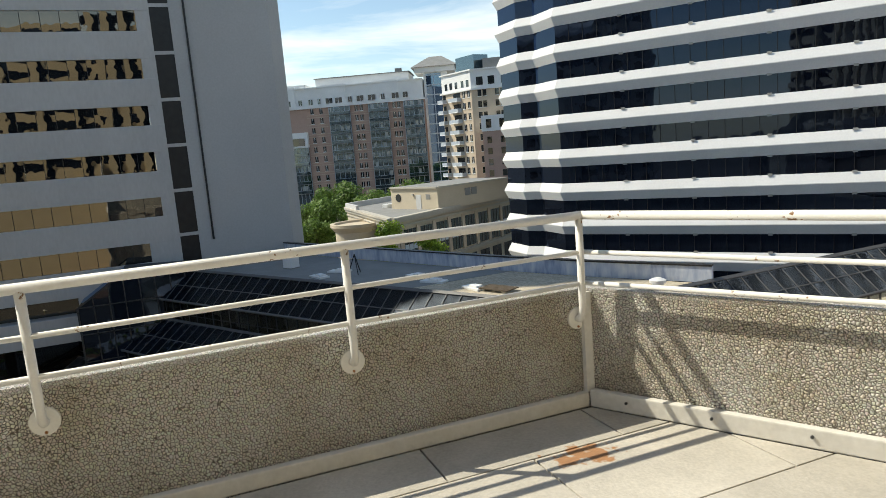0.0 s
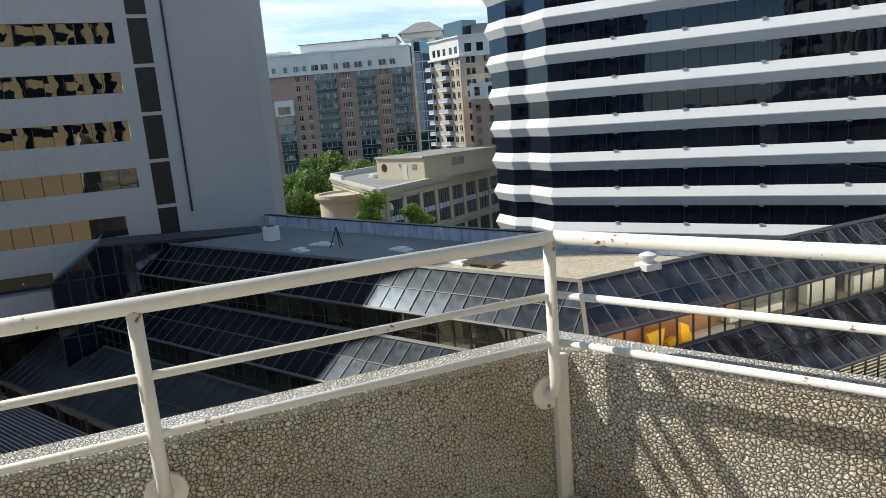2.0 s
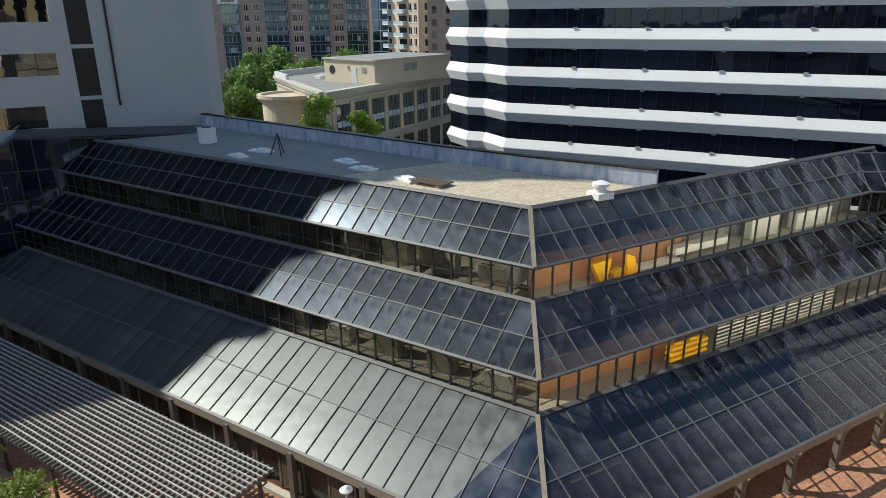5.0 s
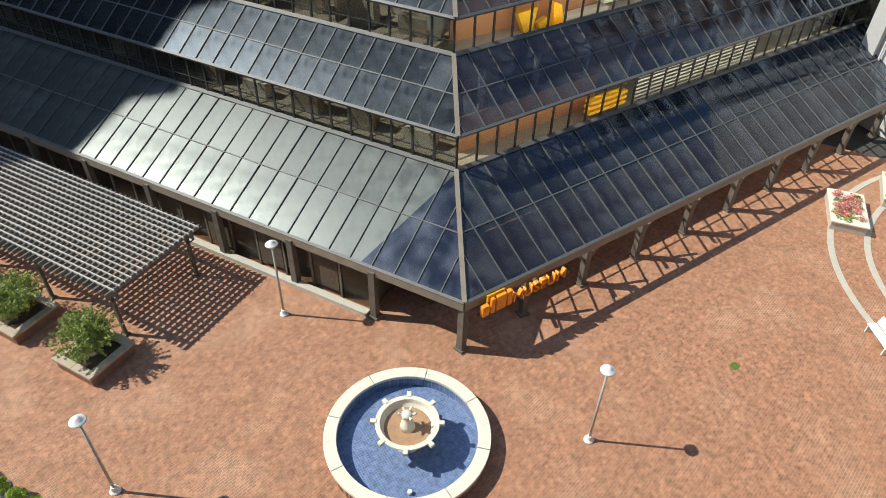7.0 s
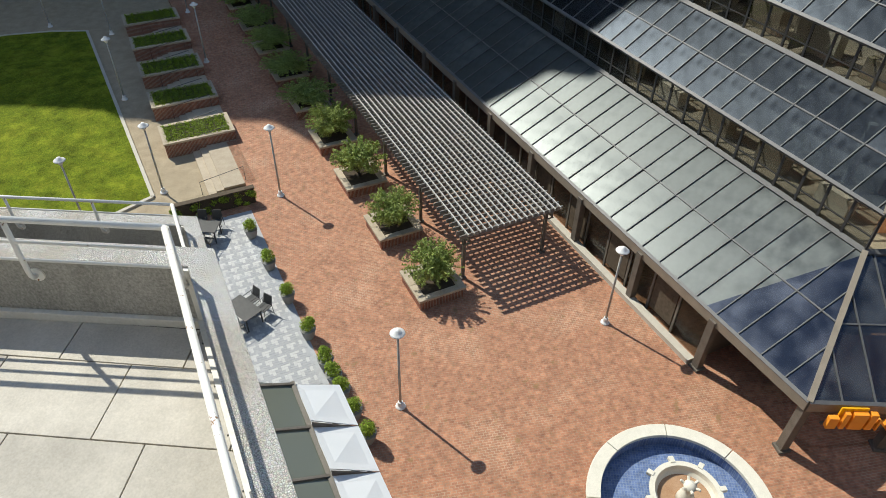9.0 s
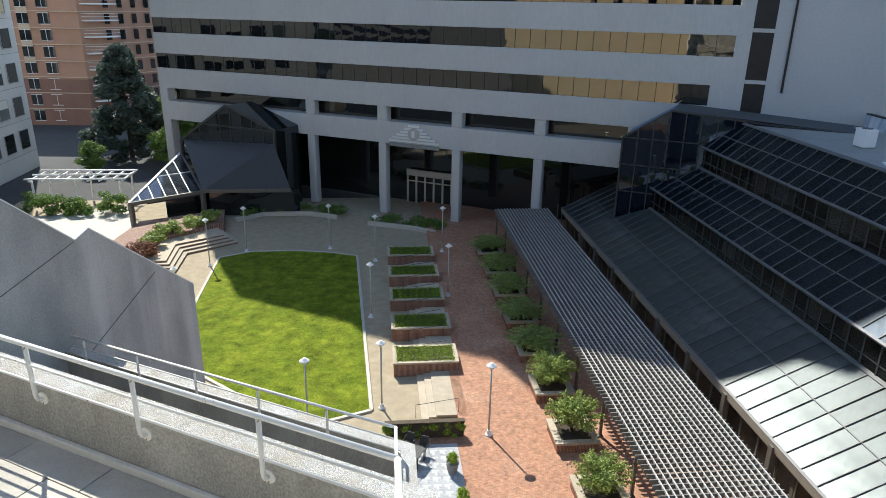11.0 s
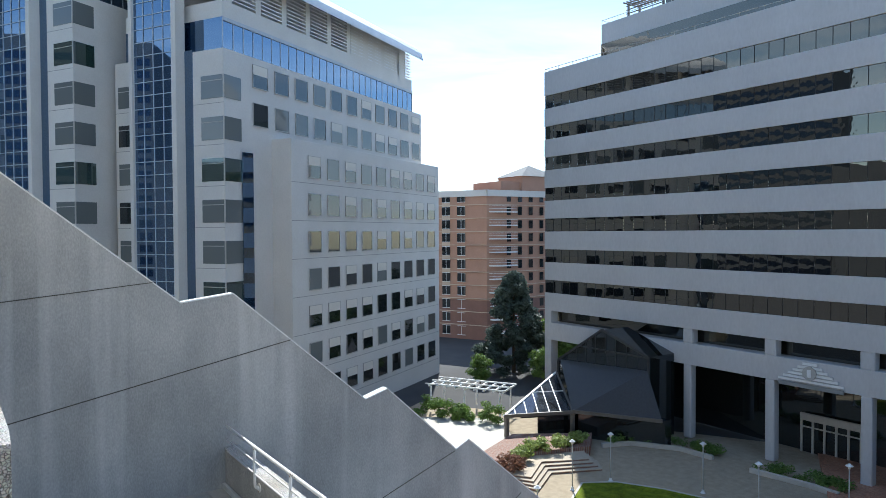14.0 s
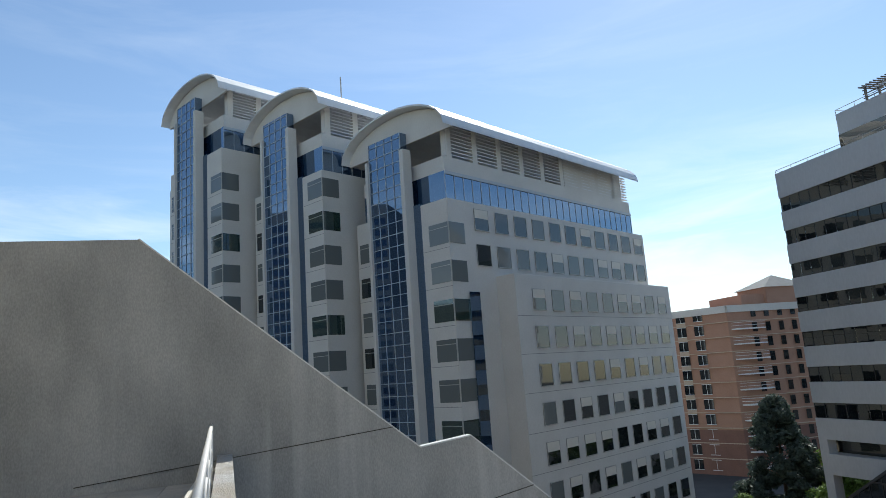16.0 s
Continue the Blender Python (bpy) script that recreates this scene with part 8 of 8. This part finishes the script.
def planting_strip(pts, seed):
    """A low brick bed with loose dark shrubs along a line."""
    st = thing("planting_strip", "low brick bed with dark green shrubs before the office block", "planting bed", group="planting strips", at=(0, 0, LZ))
    rng = random.Random(seed)
    for p, q in zip(pts, pts[1:]):
        part("edge_stone", Shape().bar((*p, 0.22), (*q, 0.22), 0.35, 0.44), M_KERB, st, bevel=0.03)
    a, b = Vector(pts[0]), Vector(pts[-1])
    out = Vector((-0.9, 0.1))
    cl = []
    for i in range(34):
        u = rng.random()
        k = u * (len(pts) - 1)
        j = min(int(k), len(pts) - 2)
        c = Vector(pts[j]).lerp(Vector(pts[j + 1]), k - j) + out * rng.uniform(0.7, 2.2)
        cl.append(((c.x, c.y, rng.uniform(0.3, 0.75)), (0.6, 0.6, 0.42)))
    part("foliage", leaves(rng, 3600, cl, 0.12), M_LEAF2, st, fix=False)


planting_strip([(-52.5, -47.2), (-55.5, -46.0), (-58.0, -42.0), (-58.2, -38.4)], 51)
planting_strip([(-58.0, -34.5), (-58.6, -29.5), (-58.4, -27.0)], 52)

# ---- south of the lawn: steps, trellis, planting, street trees ----
sst = thing("garden_steps", "broad tan garden steps behind the lawn", "stairs")
for i in range(4):
    dd = 0.55 * i
    outline = [(-39.2 - dd * 0.4, -42.2 - dd), (-43.0 - dd * 0.2, -44.6 - dd), (-47.5, -42.6 - dd), (-48.9, -43.6 - dd - 1), (-43.4, -46.0 - dd - 1), (-38.6, -43.0 - dd - 1)]
    part("riser", Shape().prism(outline, LZ - 0.1, LZ + 0.16 * i + 0.105), M_BEDWALL, sst, "darker brown riser")
    part("tread", Shape().prism([(x, y + 0.03) for x, y in outline], LZ + 0.16 * i + 0.106, LZ + 0.16 * (i + 1)), M_COPING, sst, "tan stone tread")
solid("terrace_bed", Shape().prism([(-38, -45.5), (-43.5, -48.0), (-49.5, -46.0), (-53, -49), (-46, -53.5), (-36, -49)], GZ - 0.4, GZ + 0.7), M_BEDWALL, "brick planting terrace behind the lawn", "planting bed", kind="structure")
solid("south_terrace", Shape().prism([(-36, -49), (-46, -53.5), (-50, -60), (-40, -68), (-26, -55)], GZ - 0.4, GZ + 0.25), M_KERB, "pale paved terrace by the street", "paving", kind="structure")
for i, (x, y, z, r) in enumerate(((-44.5, -48.2, GZ + 0.7, 1.2), (-47.0, -47.8, GZ + 0.7, 1.3), (-41.8, -47.3, GZ + 0.7, 1.2), (-39.6, -46.3, GZ + 0.6, 1.6), (-49.2, -47.6, GZ + 0.7, 1.0))):
    rng = random.Random(70 + i)
    b = thing("bush", "loose green bush in the planting bed", "bush", group="bushes", at=(x, y, z))
    part("foliage", leaves(rng, 1300, [((rng.uniform(-r, r) * 0.7, rng.uniform(-r, r) * 0.6, rng.uniform(0.2, 0.8)), (r * 0.45, r * 0.45, r * 0.35)) for j in range(10)], 0.14), M_LEAF if i != 3 else M_MAROON, b, fix=False)
hed = thing("clipped_hedge", "dark clipped hedge beside the white trellis", "hedge", at=(-45.9, -62.3, GZ + 0.1), turn=-60)
rng = random.Random(9)
part("foliage", leaves(rng, 7000, [((rng.uniform(-5.5, 5.5), rng.uniform(-0.9, 0.9), rng.uniform(0.4, 2.0)), (0.7, 0.5, 0.5)) for j in range(60)], 0.15), M_LEAF2, hed, fix=False)
trl = thing("white_trellis", "white painted trellis canopy by the street", "trellis", at=(-50.0, -66.0, GZ + 0.1), turn=-60)
for i in range(9):
    part("rafter", Shape().box(-5 + 1.2 * i, -2.2, 2.75, -4.85 + 1.2 * i, 2.2, 2.95), M_LAMP, trl)
for y in (-2.0, 0, 2.0):
    part("purlin", Shape().box(-5.2, y - 0.08, 2.95, 5.2, y + 0.08, 3.1), M_LAMP, trl)
for x in (-4.5, 0, 4.5):
    for y in (-1.9, 1.9):
        part("post", Shape().box(x - 0.09, y - 0.09, 0, x + 0.09, y + 0.09, 2.75), M_LAMP, trl)
con = thing("conifer", "tall dark blue-green conifer before the brick apartments", "tree", group="trees", at=(-69.6, -80.8, GZ - 1))
rng = random.Random(21)
part("trunk", Shape().tube([(0, 0, 0), (0, 0, 15)], [0.35, 0.05], 8), M_BARK, con)
cl = []
for i in range(170):
    u = rng.random()
    a = rng.uniform(0, 6.28)
    rr = 6.8 * (1 - u) ** 0.7 * rng.uniform(0.5, 1.0)
    cl.append(((rr * math.cos(a), rr * math.sin(a), 1.5 + 14.5 * u), (1.2, 1.2, 0.7)))
part("crown", leaves(rng, 30000, cl, 0.3), M_CONIFER, con, fix=False)
t1 = tree(31, 11, 4.2, 6500, 0.3, M_LEAF2, "leafy green street tree")
t1.matrix_basis = pose(-75.5, -76.0, GZ - 1, 0, 0, 0)
put_copy(t1, -66.5, -70.5, GZ - 1, 90, 0.55)
put_copy(t1, -60.0, -77.0, GZ - 1, 30, 0.45)
put_copy(t1, -72.5, -70.0, GZ - 1, 200, 0.9)
t2 = tree(33, 15, 6.0, 11000, 0.3, M_LEAF2, "leafy green tree between the buildings")
for i, (x, y, s) in enumerate(((-118, 24, 1.0), (-114, 32, 1.05), (-121, 16, 1.0), (-110, 40, 1.05), (-106, 20, 0.85), (-128, 30, 1.15), (-122, 42, 1.1), (-104, 12, 0.9))):
    m = pose(x, y, GZ - 1, 0, 0, 77 * i) @ Matrix.Scale(s, 4)
    if i == 0:
        t2.matrix_basis = m
    else:
        copy_thing(t2, m)
t3 = tree(35, 13.2, 2.6, 5600, 0.2, M_LEAFB, "bright green tree before the stone block")
t3.matrix_basis = pose(-68.0, 20.6, GZ - 1) @ Matrix.Scale(1.16, 4)
put_copy(t3, -66.0, 24.3, GZ - 1, 120, 0.9)

# ---- pieces of the floors, last ----
before = set(scene.collection.objects)
for k in (0, 1):
    fl = bpy.data.objects[f"floor_{k}"]
    pavers(k, fl, 8, -11.4, 4.5)

# herringbone blocks of the patio
patio = solid("patio_floor", Shape().prism([hexp(*p) for p in ((-29.6, 0.4), (-29.6, 4.1), (-9, 4.1), (-9, 0.4))], GZ - 0.05, GZ + 0.002), M_PGREY, "grey and pale herringbone paving of the cafe patio", "paving", kind="structure")
L, W = 0.26, 0.13
BLOCKS = [[Shape().box(0.004, 0.004, GZ - 0.02, w0 - 0.004, h0 - 0.004, GZ + 0.012).mesh("paver", m_) for m_ in (M_PGREY, M_PWHITE)] for w0, h0 in ((L, W), (W, L))]
made = 0
rest = (Shape(), Shape())
for a in range(-170, 40):
    for b in range(-70, 30):
        for kind in (0, 1):
            x, y = W * a + L * b, W * (a + kind) - L * b
            pale = int((a + 2 * b) % 4 == 0 or ((a + 2 * b) % 4 == 1 and kind == 0))
            if not (-29.5 < x < -13.5 and 0.4 < y < 3.7):
                continue
            if -27.5 < x < -20 and made < 300:
                part("paver", BLOCKS[kind][pale], None, patio, m=HEX @ pose(x, y, 0))
                made += 1
            else:
                w0, h0 = (L, W) if kind == 0 else (W, L)
                rest[pale].box(x + 0.004, y + 0.004, GZ - 0.02, x + w0 - 0.004, y + h0 - 0.004, GZ + 0.012)
for s_, m_ in zip(rest, (M_PGREY, M_PWHITE)):
    tagged(part("paver_field", s_, m_, patio, m=HEX), kind="stuff")
